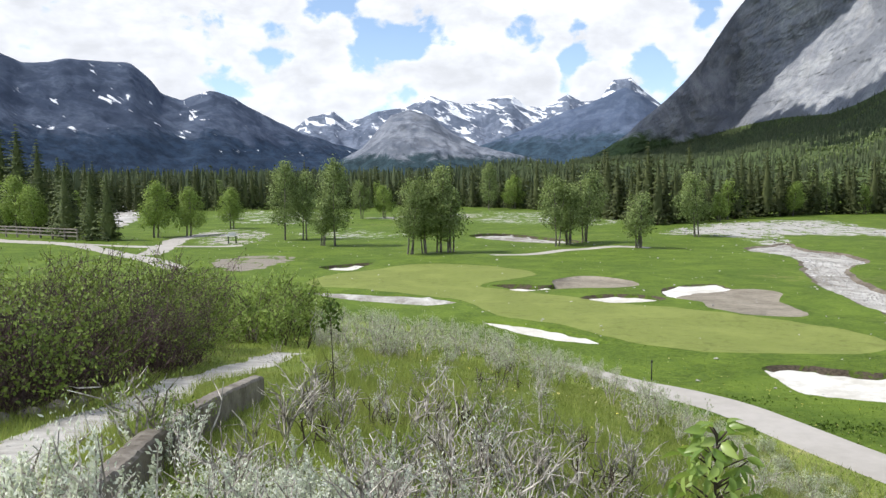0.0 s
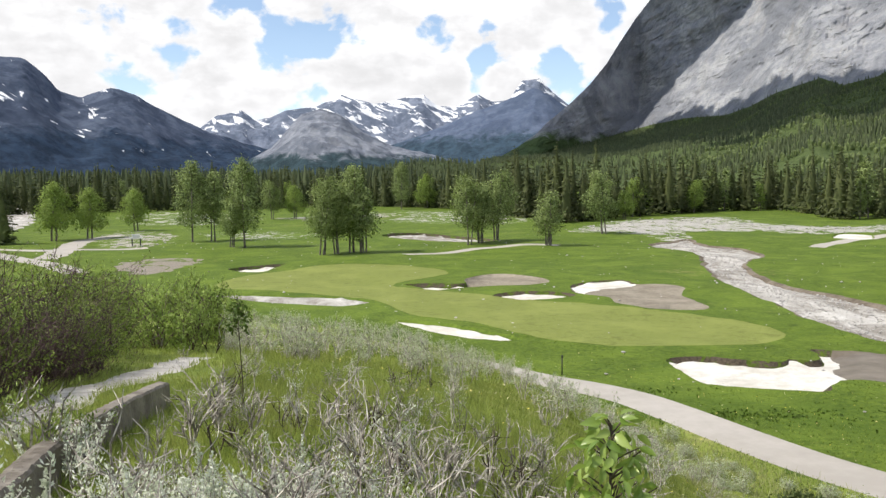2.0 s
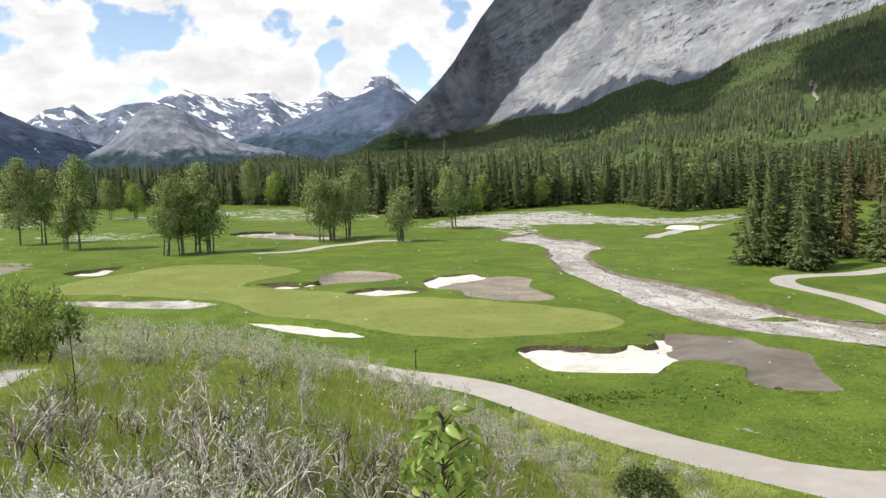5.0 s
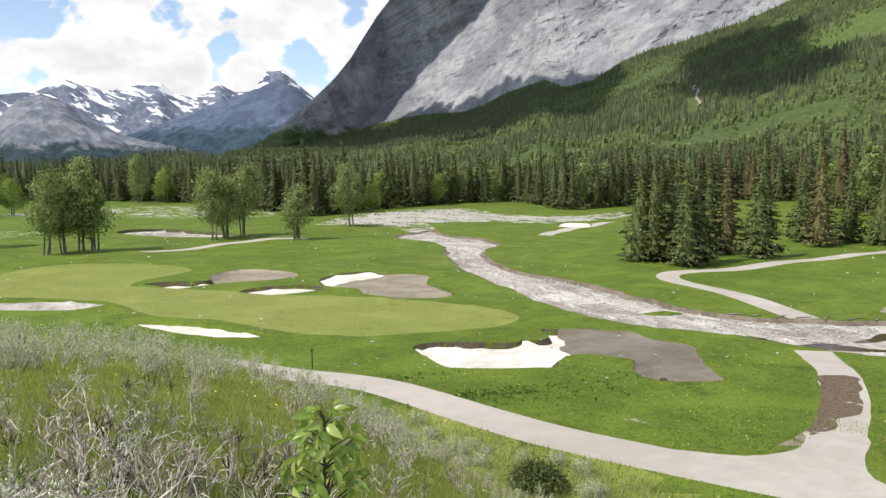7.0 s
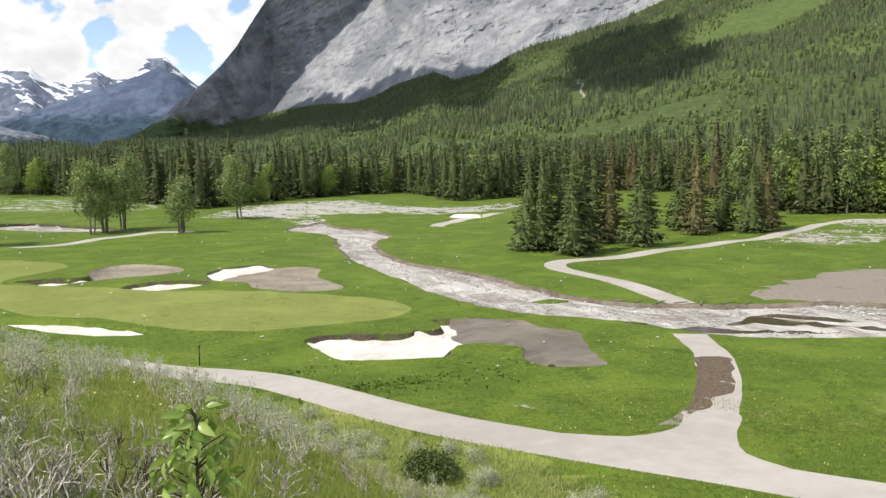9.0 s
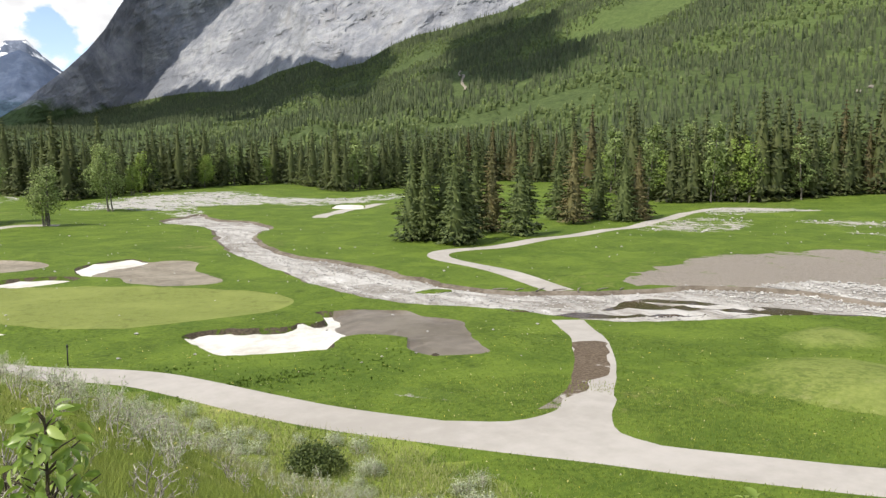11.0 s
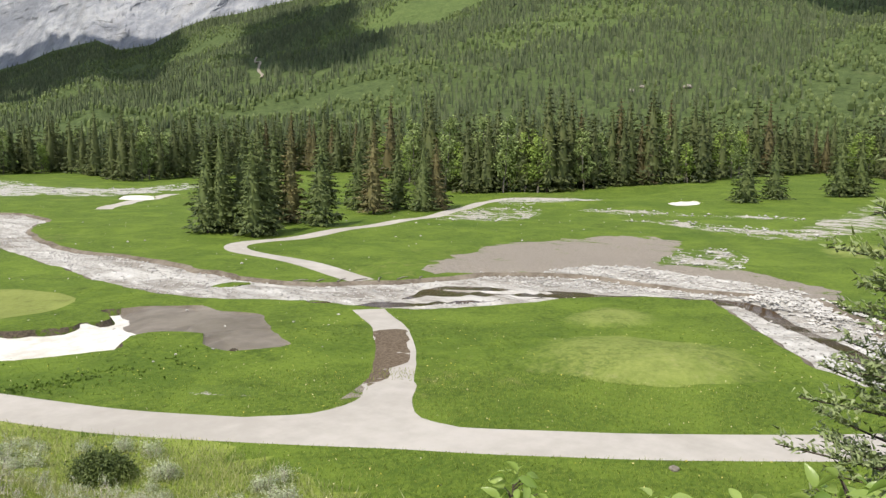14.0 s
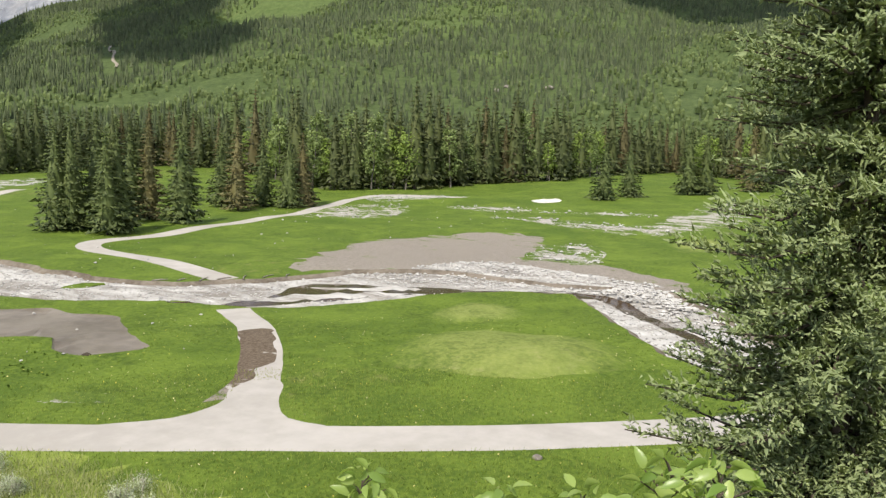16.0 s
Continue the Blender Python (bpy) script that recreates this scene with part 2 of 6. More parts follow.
BANK_EARTH = surface("brown river bank", stony((0.10, 0.080, 0.058), (0.24, 0.205, 0.165), (0.40, 0.37, 0.33), 3.0, 0.10, 0.95, 0.58))
SAND = surface("white bunker sand", stony((0.54, 0.51, 0.455), (0.80, 0.775, 0.73), (0.42, 0.38, 0.32), 2.2, 0.10, 0.95, 0.60))
SILT_DRY = surface("dry brown silt", stony((0.20, 0.172, 0.132), (0.34, 0.30, 0.24), (0.44, 0.40, 0.34), 2.4, 0.05, 0.8, 0.58))
SILT = surface("wet grey flood silt", stony((0.125, 0.104, 0.080), (0.235, 0.202, 0.162), (0.36, 0.33, 0.28), 1.4, 0.010, 0.34, 0.62))


def gravel_build(n, p):
    """Flood gravel: pale washed ribs along the flow, silt in the hollows, single stones."""
    flow = n.scaled(p, 1.0, 0.42, 1.0)
    ribs = n.noise(flow, 0.34, 6.0, 0.62, 1.3)
    bars = n.noise(flow, 0.10, 4.0, 0.6, 0.8)
    cobbles = n.noise(p, 3.2, 5.0, 0.75)
    mixed = n.math("ADD", n.math("ADD", n.math("MULTIPLY", ribs, 0.5), n.math("MULTIPLY", bars, 0.3)), n.math("MULTIPLY", cobbles, 0.2))
    c = n.mix(n.ramp(mixed, 0.40, 0.58), (0.26, 0.235, 0.205), (0.58, 0.56, 0.53))
    c = n.mix(n.ramp(ribs, 0.60, 0.68, 0.0, 0.8), c, (0.74, 0.72, 0.69))
    c = n.mix(n.ramp(cobbles, 0.62, 0.70, 0.0, 0.65), c, (0.13, 0.115, 0.10))
    return matte(n, c, 0.9, n.bump(cobbles, 0.9, 0.14, n.bump(ribs, 0.8, 0.35)))


GRAVEL = surface("river gravel", gravel_build)
PATHWAY = surface("dusty concrete path", stony((0.385, 0.356, 0.322), (0.478, 0.446, 0.412), (0.31, 0.282, 0.246), 1.4, 0.008, 0.9, 0.66))
SOIL = surface("torn dark soil", stony((0.045, 0.036, 0.026), (0.12, 0.098, 0.072), (0.15, 0.13, 0.10), 4.0, 0.12, 0.95, 0.62))
FOOTWAY = surface("pale crushed stone", stony((0.33, 0.31, 0.28), (0.58, 0.555, 0.52), (0.72, 0.70, 0.67), 7.0, 0.06, 0.95, 0.58))
CONCRETE = surface("weathered concrete", stony((0.15, 0.128, 0.105), (0.37, 0.338, 0.295), (0.07, 0.06, 0.048), 4.0, 0.05, 0.95, 0.55))
SPARSE = surface("thin gravel strewn over grass", strewn((0.34, 0.32, 0.29), (0.60, 0.58, 0.55), 0.505, 0.3, shore=0.04))
SILT_GRASS = surface("silt over grass", strewn((0.20, 0.17, 0.14), (0.36, 0.32, 0.275), 0.37, 0.25, shore=0.06))
BOULDER = surface("washed stones", stony((0.34, 0.325, 0.305), (0.60, 0.58, 0.555), (0.75, 0.73, 0.71), 5.0, 0.03))
WATER = surface("silty brown water", lambda n, p: matte(n, n.mix(n.noise(p, 0.5, 4.0), (0.035, 0.022, 0.012), (0.09, 0.062, 0.036)), 0.12, n.bump(n.noise(p, 2.5, 4.0, 0.6), 0.25, 0.05), 0.5))
POPLAR_LEAF = surface("poplar leaves", leafy((0.070, 0.108, 0.032), (0.37, 0.455, 0.175), (0.26, 0.33, 0.09), 0.32))
BRIGHT_LEAF = surface("fresh green leaves", leafy((0.12, 0.19, 0.035), (0.36, 0.47, 0.11), (0.31, 0.40, 0.09), 0.35))
WILLOW_LEAF = surface("willow leaves", leafy((0.065, 0.110, 0.020), (0.31, 0.41, 0.085), (0.25, 0.32, 0.06), 0.3))
SAGE_LEAF = surface("sage green wolf willow leaves", leafy((0.28, 0.34, 0.18), (0.74, 0.77, 0.58), (0.52, 0.58, 0.34), 0.4))
SILVER_LEAF = surface("silvery wolf willow leaves", leafy((0.50, 0.55, 0.40), (0.95, 0.96, 0.90), (0.70, 0.75, 0.52), 0.4))
NEEDLES = surface("spruce needles", leafy((0.036, 0.060, 0.020), (0.165, 0.210, 0.066), (0.16, 0.19, 0.05), 0.25))
EDGE_NEEDLES = surface("forest spruce needles", leafy((0.032, 0.048, 0.018), (0.135, 0.165, 0.056), (0.15, 0.16, 0.045), 0.3))
EDGE_RUST = surface("rust-tinged forest needles", leafy((0.045, 0.050, 0.022), (0.165, 0.150, 0.060), (0.19, 0.135, 0.058), 0.3))
RUST_NEEDLES = surface("rust-tinged spruce needles", leafy((0.065, 0.072, 0.028), (0.225, 0.21, 0.082), (0.26, 0.185, 0.078), 0.25))
NEAR_NEEDLES = surface("silvery green spruce needles", leafy((0.17, 0.225, 0.095), (0.46, 0.54, 0.27), (0.42, 0.48, 0.19), 0.36))
# crown greens hold extra blue as painted haze over the slope
SLOPE_TREES = surface("slope forest crowns", leafy((0.070, 0.104, 0.034), (0.205, 0.262, 0.092), (0.175, 0.222, 0.068), 0.3))
DARK_FOREST = surface("dense far conifer cover", turf((0.022, 0.036, 0.013), (0.062, 0.085, 0.028), (0.08, 0.10, 0.035), 0.58, 0.25))


# open meadows on the forest slope: plan centre and half widths
MEADOWS = (((726.0, 640.0), (105.0, 120.0)), ((800.0, 600.0), (90.0, 70.0)), ((650.0, 375.0), (120.0, 60.0)), ((744.0, 350.0), (90.0, 80.0)), ((367.0, 311.0), (34.0, 26.0)), ((306.0, 293.0), (24.0, 20.0)), ((560.0, 255.0), (40.0, 24.0)))


def meadow_build(n, p):
    """Dark forest floor that opens into bright grassy meadows with ragged edges."""
    # blue is raised in these greens to imitate haze
    wood_floor, relief = turf_colour(n, p, (0.042, 0.064, 0.023), (0.100, 0.134, 0.047), (0.14, 0.162, 0.068), 0.57, 0.25)
    grass, _ = turf_colour(n, p, (0.062, 0.096, 0.028), (0.118, 0.156, 0.052), (0.155, 0.168, 0.075), 0.56, 0.25)
    ragged = n.math("MULTIPLY", n.math("SUBTRACT", n.noise(p, 0.022, 6.0, 0.68, 0.6), 0.5), 1.6)
    share = 0.0
    for (cx, cy), (rx_, ry_) in MEADOWS:
        off = n.add("ShaderNodeVectorMath", {0: p, 1: (cx, cy, 0.0)}, operation="SUBTRACT").outputs[0]
        off = n.add("ShaderNodeVectorMath", {0: off, 1: (rx_, ry_, 1e6)}, operation="DIVIDE").outputs[0]
        away = n.add("ShaderNodeVectorMath", {0: off}, operation="LENGTH").outputs["Value"]
        share = n.math("MAXIMUM", share, n.ramp(n.math("ADD", away, ragged), 0.75, 1.05, 1.0, 0.0))
    return matte(n, n.mix(share, wood_floor, grass), 0.9, relief, 0.1)


TREE_FLOOR = surface("forest floor", meadow_build)
BLADES = surface("slope grass blades", leafy((0.115, 0.180, 0.025), (0.35, 0.44, 0.090), (0.45, 0.44, 0.15), 0.42))
TWIG = surface("bare grey twigs", barky((0.15, 0.128, 0.108), (0.66, 0.615, 0.55), 11.0))
# reddish stem colour, taken darker to stand in for shade inside the thicket
RED_TWIG = surface("reddish willow stems", barky((0.042, 0.027, 0.029), (0.155, 0.104, 0.102), 10.0))
BARK_DARK = surface("spruce bark", barky((0.045, 0.034, 0.026), (0.11, 0.088, 0.068)))
BARK_PALE = surface("poplar bark", barky((0.07, 0.062, 0.05), (0.24, 0.22, 0.185)))
WOOD = surface("weathered timber", barky((0.16, 0.14, 0.115), (0.36, 0.33, 0.285), 9.0))
DARK_METAL = surface("dark painted metal", lambda n, p: matte(n, n.mix(n.noise(p, 12.0), (0.012, 0.014, 0.013), (0.04, 0.042, 0.04)), 0.5, None, 0.4))
WHITE_PLASTIC = surface("white weathered plastic", lambda n, p: matte(n, n.mix(n.noise(p, 9.0), (0.62, 0.62, 0.60), (0.78, 0.78, 0.76)), 0.5, None, 0.4))
PALE_BLADES = surface("pale unmown grass blades", leafy((0.20, 0.24, 0.07), (0.48, 0.51, 0.24), (0.50, 0.47, 0.25), 0.4))
WEED = surface("dark weed leaves", leafy((0.045, 0.085, 0.010), (0.115, 0.18, 0.022), (0.10, 0.15, 0.02), 0.2))
BLOSSOM = surface("tiny pale blossoms", lambda n, p: matte(n, n.mix(n.add("ShaderNodeNewGeometry").outputs["Random Per Island"], (0.75, 0.72, 0.55), (0.75, 0.62, 0.10)), 0.8))
# far needles are blued the same way, haze put into the colour
SLOPE_NEEDLES = surface("far spruce crowns", leafy((0.040, 0.060, 0.031), (0.155, 0.190, 0.088), (0.155, 0.185, 0.076), 0.24))
# this grey leans to blue in place of haze before the cliff
ROCK_GREY = surface("haze-tinted grey limestone cliff", cliff((0.20, 0.212, 0.245), (0.385, 0.392, 0.412), (0.29, 0.28, 0.278), 0.014, (240.0, 360.0, 0.675), (112.0, (0.050, 0.075, 0.030)), 0.4))
# cloud shade and blue haze are painted into this rock and its forest foot
ROCK_SHADED = surface("shale slope with painted haze and shade", cliff((0.050, 0.068, 0.112), (0.112, 0.138, 0.196), (0.085, 0.105, 0.150), 0.0022, (20.0, 120.0, 0.625), (170.0, (0.020, 0.034, 0.060)), 0.4, 2.1))
# snow range and dome carry aerial haze as blue in their rock colours
ROCK_SNOW = surface("haze-blued snow-streaked limestone", cliff((0.13, 0.16, 0.225), (0.26, 0.295, 0.375), (0.19, 0.22, 0.285), 0.020, (120.0, 380.0, 0.512), None, 0.7, 1.7))
ROCK_DOME = surface("scree dome with painted haze", cliff((0.15, 0.172, 0.22), (0.34, 0.36, 0.41), (0.24, 0.25, 0.28), 0.018, None, (90.0, (0.030, 0.050, 0.060)), 0.7))
# the spur's colours are darkened for cloud shade and blued for distance
ROCK_FRONT = surface("forested spur with painted haze and shade", cliff((0.080, 0.108, 0.172), (0.140, 0.174, 0.250), (0.115, 0.14, 0.198), 0.012, (260.0, 430.0, 0.63), (200.0, (0.030, 0.050, 0.072)), 0.4, 2.0))


# ---- mesh helpers ----
def mesh_from(name, verts, faces, mats, indices=None, smooth=False, normals=None):
    """A mesh of faces that all have the same number of corners."""
    verts, faces = np.asarray(verts, dtype=np.float32), np.asarray(faces, dtype=np.int32)
    me = bpy.data.meshes.new(name)
    me.vertices.add(len(verts))
    me.vertices.foreach_set("co", verts.ravel())
    k = faces.shape[1]
    me.loops.add(faces.size)
    me.loops.foreach_set("vertex_index", faces.ravel())
    me.polygons.add(len(faces))
    me.polygons.foreach_set("loop_start", np.arange(0, faces.size, k, dtype=np.int32))
    me.polygons.foreach_set("loop_total", np.full(len(faces), k, dtype=np.int32))
    for m in mats:
        me.materials.append(m)
    if indices is not None:
        me.polygons.foreach_set("material_index", np.asarray(indices, dtype=np.int32))
    me.polygons.foreach_set("use_smooth", np.full(len(faces), smooth or normals is not None))
    me.update(calc_edges=True)
    if normals is not None:
        me.normals_split_custom_set_from_vertices(normals)
    return me


def part(name, data, parent, label=""):
    """One mesh object under a thing; data is a mesh."""
    ob = new(name, data)
    ob.parent = parent
    return tagged(ob, label)


def bm_mesh(name, bm, material, smooth=False):
    me = bpy.data.meshes.new(name)
    bm.to_mesh(me)
    bm.free()
    me.materials.append(material)
    for f in me.polygons:
        f.use_smooth = smooth
    return me


def cards(centres, along, across):
    """Quads about the centres, spanned by two half vectors each, slightly folded at the tip."""
    n = len(centres)
    v = np.stack([centres - along, centres + across, centres + along, centres - across], 1).reshape(-1, 3)
    return v, np.arange(4 * n).reshape(-1, 4)


def puffed(verts, faces, outward, blend=0.65):
    """Turns cards to face outward and gives them the soft normals of a full crown. outward: a way for each vertex."""
    v, f, o = np.asarray(verts), np.asarray(faces).copy(), np.asarray(outward, dtype=float)
    o = o / np.maximum(np.linalg.norm(o, axis=1), 1e-6)[:, None]
    n = np.cross(v[f[:, 1]] - v[f[:, 0]], v[f[:, 2]] - v[f[:, 1]])
    n /= np.maximum(np.linalg.norm(n, axis=1), 1e-9)[:, None]
    back = (n * o[f[:, 0]]).sum(1) < 0
    f[back] = f[back][:, ::-1]
    n[back] *= -1
    own = np.zeros_like(v)
    for k in range(f.shape[1]):
        own[f[:, k]] = n
    out = own * (1 - blend) + o * blend
    return v, f, out / np.maximum(np.linalg.norm(out, axis=1), 1e-6)[:, None]


def tube(points, radii, sides=6):
    """Verts and quads of a tapered tube along points."""
    points = [Vector(p) for p in points]
    v, f = [], []
    for i, p in enumerate(points):
        d = (points[min(i + 1, len(points) - 1)] - points[max(i - 1, 0)]).normalized()
        a = d.orthogonal().normalized()
        b = d.cross(a)
        for k in range(sides):
            q = p + (a * math.cos(k * math.tau / sides) + b * math.sin(k * math.tau / sides)) * radii[i]
            v.append(tuple(q))
        if i:
            o = (i - 1) * sides
            for k in range(sides):
                f.append((o + k, o + (k + 1) % sides, o + sides + (k + 1) % sides, o + sides + k))
    return np.array(v), np.array(f)


def joined(pieces):
    """One (verts, quads) out of many."""
    vs, fs, o = [], [], 0
    for v, f in pieces:
        vs.append(v)
        fs.append(np.asarray(f) + o)
        o += len(v)
    return np.concatenate(vs), np.concatenate(fs)


# ---- terrain ----
TOE = [(-180, 900), (-100, 900), (-60, 140), (-30, 88), (-20, 85), (-10, 78), (3, 65), (14, 45.5), (23, 35.7), (28, 31.5), (35, 28.5), (50, 24), (60, 21), (75, 18), (90, 17), (110, 20), (140, 900), (180, 900)]


# foot of the low wall that holds the footpath
WALL_LINE = [(-2.75, 4.6), (-2.9, 6.7), (-3.15, 8.6), (-3.3, 10.3), (-3.4, 12.6), (-3.4, 14.6), (-3.3, 17.1)]


def smoothstep(a, b, v):
    v = np.clip((v - a) / (b - a), 0, 1)
    return v * v * (3 - 2 * v)


def bearing(x, y):
    return np.degrees(np.arctan2(x, y))


def lie(x, y):
    """Height of the land: the viewer's knoll, the valley floor, a gentle rise to the east."""
    x, y = np.asarray(x, dtype=float), np.asarray(y, dtype=float)
    d = np.hypot(x, y)
    toe = np.interp(bearing(x, y), [a for a, _ in TOE], [b for _, b in TOE])
    q = 1 - d / toe
    knoll = 11.3 * 0.5 * (q + np.sqrt(q * q + 0.0016))
    knoll = knoll + 0.85 * np.exp(-((bearing(x, y) - 14.5) / 6.5) ** 2) * smoothstep(0.3, 0.7, d / toe) * (1 - smoothstep(0.82, 1.02, d / toe))
    off = x - np.interp(y, [v for _, v in WALL_LINE], [u for u, _ in WALL_LINE])
    knoll = knoll - 0.22 * smoothstep(-0.02, 0.1, off) * (1 - smoothstep(0.3, 3.2, off)) * smoothstep(4.0, 5.5, y) * (1 - smoothstep(14.0, 17.5, y))
    return np.maximum(knoll - 0.02, 0) + 4 * smoothstep(95, 230, x - 0.15 * y)


def swell(x, y):
    """Low mounds of the course."""
    return 0.16 * np.sin(x * 0.13 + 1.0) * np.sin(y * 0.11) + 0.10 * np.sin(x * 0.31 + y * 0.23)


def curve(points, spacing, closed=True, ragged=0.0, seed=0):
    """A smooth line through plan points, evenly spaced, its edge a little ragged."""
    p = np.array(points, dtype=float)
    n = len(p)
    out = []
    for i in range(n if closed else n - 1):
        a, b, c, d = (p[(i + k) % n] for k in (-1, 0, 1, 2)) if closed else (p[max(i - 1, 0)], p[i], p[i + 1], p[min(i + 2, n - 1)])
        steps = max(1, int(round(np.linalg.norm(c - b) / spacing)))
        for s in range(steps):
            t = s / steps
            out.append(0.5 * ((2 * b) + (c - a) * t + (2 * a - 5 * b + 4 * c - d) * t * t + (3 * b - a - 3 * c + d) * t ** 3))
    if not closed:
        out.append(p[-1])
    out = np.array(out)
    if ragged:
        for q in out:
            v = noise.noise_vector(Vector((q[0] * 0.5, q[1] * 0.5, seed * 7.3)))
            u = noise.noise_vector(Vector((q[0] * 1.7, q[1] * 1.7, seed * 3.1)))
            q += ragged * np.array([v.x + 0.5 * u.x, v.y + 0.5 * u.y])
    return out


def ribbon(line, width, spacing=1.0, ragged=0.0):
    c = curve(line, spacing, False)
    t = np.gradient(c, axis=0)
    t /= np.linalg.norm(t, axis=1)[:, None]
    side = np.stack([-t[:, 1], t[:, 0]], 1) * width / 2
    loop = np.concatenate([c + side, (c - side)[::-1]])
    if ragged:
        for q in loop:
            v = noise.noise_vector(Vector((q[0] * 0.6, q[1] * 0.6, 4.0)))
            q += ragged * np.array([v.x, v.y])
    return loop


def inside(poly, pts):
    x, y = pts[:, 0], pts[:, 1]
    res = np.zeros(len(pts), bool)
    lo, hi = poly.min(0), poly.max(0)
    near = np.where((x >= lo[0]) & (x <= hi[0]) & (y >= lo[1]) & (y <= hi[1]))[0]
    px, py = x[near], y[near]
    r = np.zeros(len(near), bool)
    a, b = poly, np.roll(poly, -1, 0)
    for (x0, y0), (x1, y1) in zip(a, b):
        if y0 != y1:
            r ^= ((y0 > py) != (y1 > py)) & (px < (x1 - x0) * (py - y0) / (y1 - y0) + x0)
    res[near] = r
    return res


def edge_distance(poly, pts):
    a, b = poly, np.roll(poly, -1, 0)
    best = np.full(len(pts), 1e9)
    for p, q in zip(a, b):
        d = q - p
        t = np.clip(((pts - p) @ d) / max(d @ d, 1e-9), 0, 1)
        best = np.minimum(best, np.linalg.norm(pts - p - t[:, None] * d, axis=1))
    return best


def torn(loop, by):
    """The foot of an eroded lip: a ragged inset, deep in places and thin in others."""
    wide = np.array([by * (0.35 + 1.5 * (0.5 + noise.noise(Vector((x * 0.45, y * 0.45, 6.0))) + 0.4 * noise.noise(Vector((x * 1.6, y * 1.6, 2.0))))) for x, y in loop])
    return inset(loop, np.maximum(wide, 0.06)[:, None])


def inset(poly, by):
    t = np.roll(poly, -1, 0) - np.roll(poly, 1, 0)
    t /= np.maximum(np.linalg.norm(t, axis=1), 1e-6)[:, None]
    area = np.sum(poly[:, 0] * np.roll(poly[:, 1], -1) - np.roll(poly[:, 0], -1) * poly[:, 1])
    nrm = np.stack([-t[:, 1], t[:, 0]], 1) * (1 if area > 0 else -1)
    return poly + nrm * by


# plan outlines of the course, metres east and north of the viewer
GREEN = [(-16.9, 99.9), (-12.6, 112.2), (-4.9, 120.6), (4.8, 120.4), (10.9, 115.2), (12.5, 109.8), (10.0, 105.5), (6.1, 102.0), (4.4, 99.0), (7.0, 95.6), (12.3, 90.3), (17.5, 84.3), (22.7, 80.7), (27.9, 76.4), (31.8, 71.8), (34.4, 66.8), (34.6, 62.3), (31.6, 59.8), (25.5, 58.7), (19.4, 59.5), (14.5, 63.6), (10.5, 70.0), (5.0, 75.7), (1.6, 85.5), (-7.6, 93.7)]
PITS = {
    "front": [(21.6, 54.5), (24.4, 54.7), (28.2, 52.3), (29.8, 53.2), (31.7, 52.8), (33.2, 55.0), (33.4, 56.8), (35.7, 56.1), (37.8, 54.4), (39.5, 52.5), (39.4, 49.8), (40.6, 47.2), (38.9, 44.6), (36.2, 39.9), (35.3, 37.9), (33.7, 38.1), (31.7, 39.6), (31.6, 41.8), (33.1, 44.0), (32.0, 46.2), (29.5, 46.8), (27.7, 44.9), (26.3, 45.2), (22.2, 47.6), (21.3, 49.6)],
    "back": [(5.8, 99.5), (8.6, 99.8), (12.8, 97.8), (13.7, 102.3), (16.0, 106.1), (19.1, 107.2), (22.6, 103.0), (23.6, 98.2), (20.8, 95.0), (16.1, 94.6), (11.7, 94.2), (8.7, 94.2), (7.1, 97.4)],
    "middle": [(14.6, 87.7), (17.0, 89.3), (20.7, 89.0), (23.4, 87.2), (23.3, 85.4), (20.7, 84.0), (17.2, 83.9), (15.8, 85.9)],
    "side": [(24.3, 90.8), (25.9, 94.8), (29.6, 96.6), (32.4, 96.4), (33.0, 93.0), (35.5, 92.5), (37.4, 89.9), (35.2, 85.0), (34.9, 77.7), (33.1, 75.2), (29.2, 76.2), (26.4, 80.4), (26.6, 84.0), (24.3, 86.8)],
    "near": [(3.4, 72.9), (5.6, 72.2), (9.4, 69.1), (11.6, 65.8), (13.2, 63.1), (11.1, 63.3), (8.0, 65.2), (5.3, 68.8), (4.0, 71.2)],
    "west": [(-18.3, 119.4), (-16.6, 123.9), (-10.8, 125.7), (-11.9, 120.8), (-12.9, 115.6), (-15.4, 115.1)],
    "tongue": [(-15.8, 92.7), (-12.3, 93.4), (-6.8, 90.9), (-1.3, 88.4), (1.3, 84.4), (-1.3, 82.6), (-5.8, 85.0), (-11.7, 88.7)],
    "far": [(96.3, 156.3), (104.5, 167.0), (108.7, 162.6), (99.9, 150.5)],
    "east": [(160.9, 63.3), (167.7, 59.9), (160.2, 56.4), (155.9, 59.7)],
    "north": [(5.7, 181.3), (15.0, 187.9), (21.6, 178.4), (26.9, 165.4), (26.9, 158.3), (19.6, 161.5), (11.3, 171.0)],
}
SILTED = {
    "front": [(35.7, 57.0), (37.8, 55.4), (40.5, 52.5), (40.4, 49.8), (41.6, 47.2), (39.9, 44.6), (37.2, 39.9), (35.5, 36.8), (33.7, 37.0), (30.6, 39.6), (31.2, 41.8), (33.1, 44.0), (32.0, 46.0), (31.1, 46.8), (31.5, 50.4), (33.2, 52.8)],
    "back": [(13.2, 98.0), (13.7, 103.3), (16.0, 107.1), (19.1, 108.2), (23.6, 103.0), (24.6, 98.2), (20.8, 94.0), (17.0, 95.4), (14.0, 96.2)],
    "side": [(26.1, 89.4), (28.5, 91.6), (31.8, 92.5), (35.5, 93.5), (38.4, 89.9), (36.2, 85.0), (35.9, 77.7), (33.1, 74.2), (29.2, 75.2), (25.4, 80.4), (25.9, 83.7), (24.6, 86.6)],
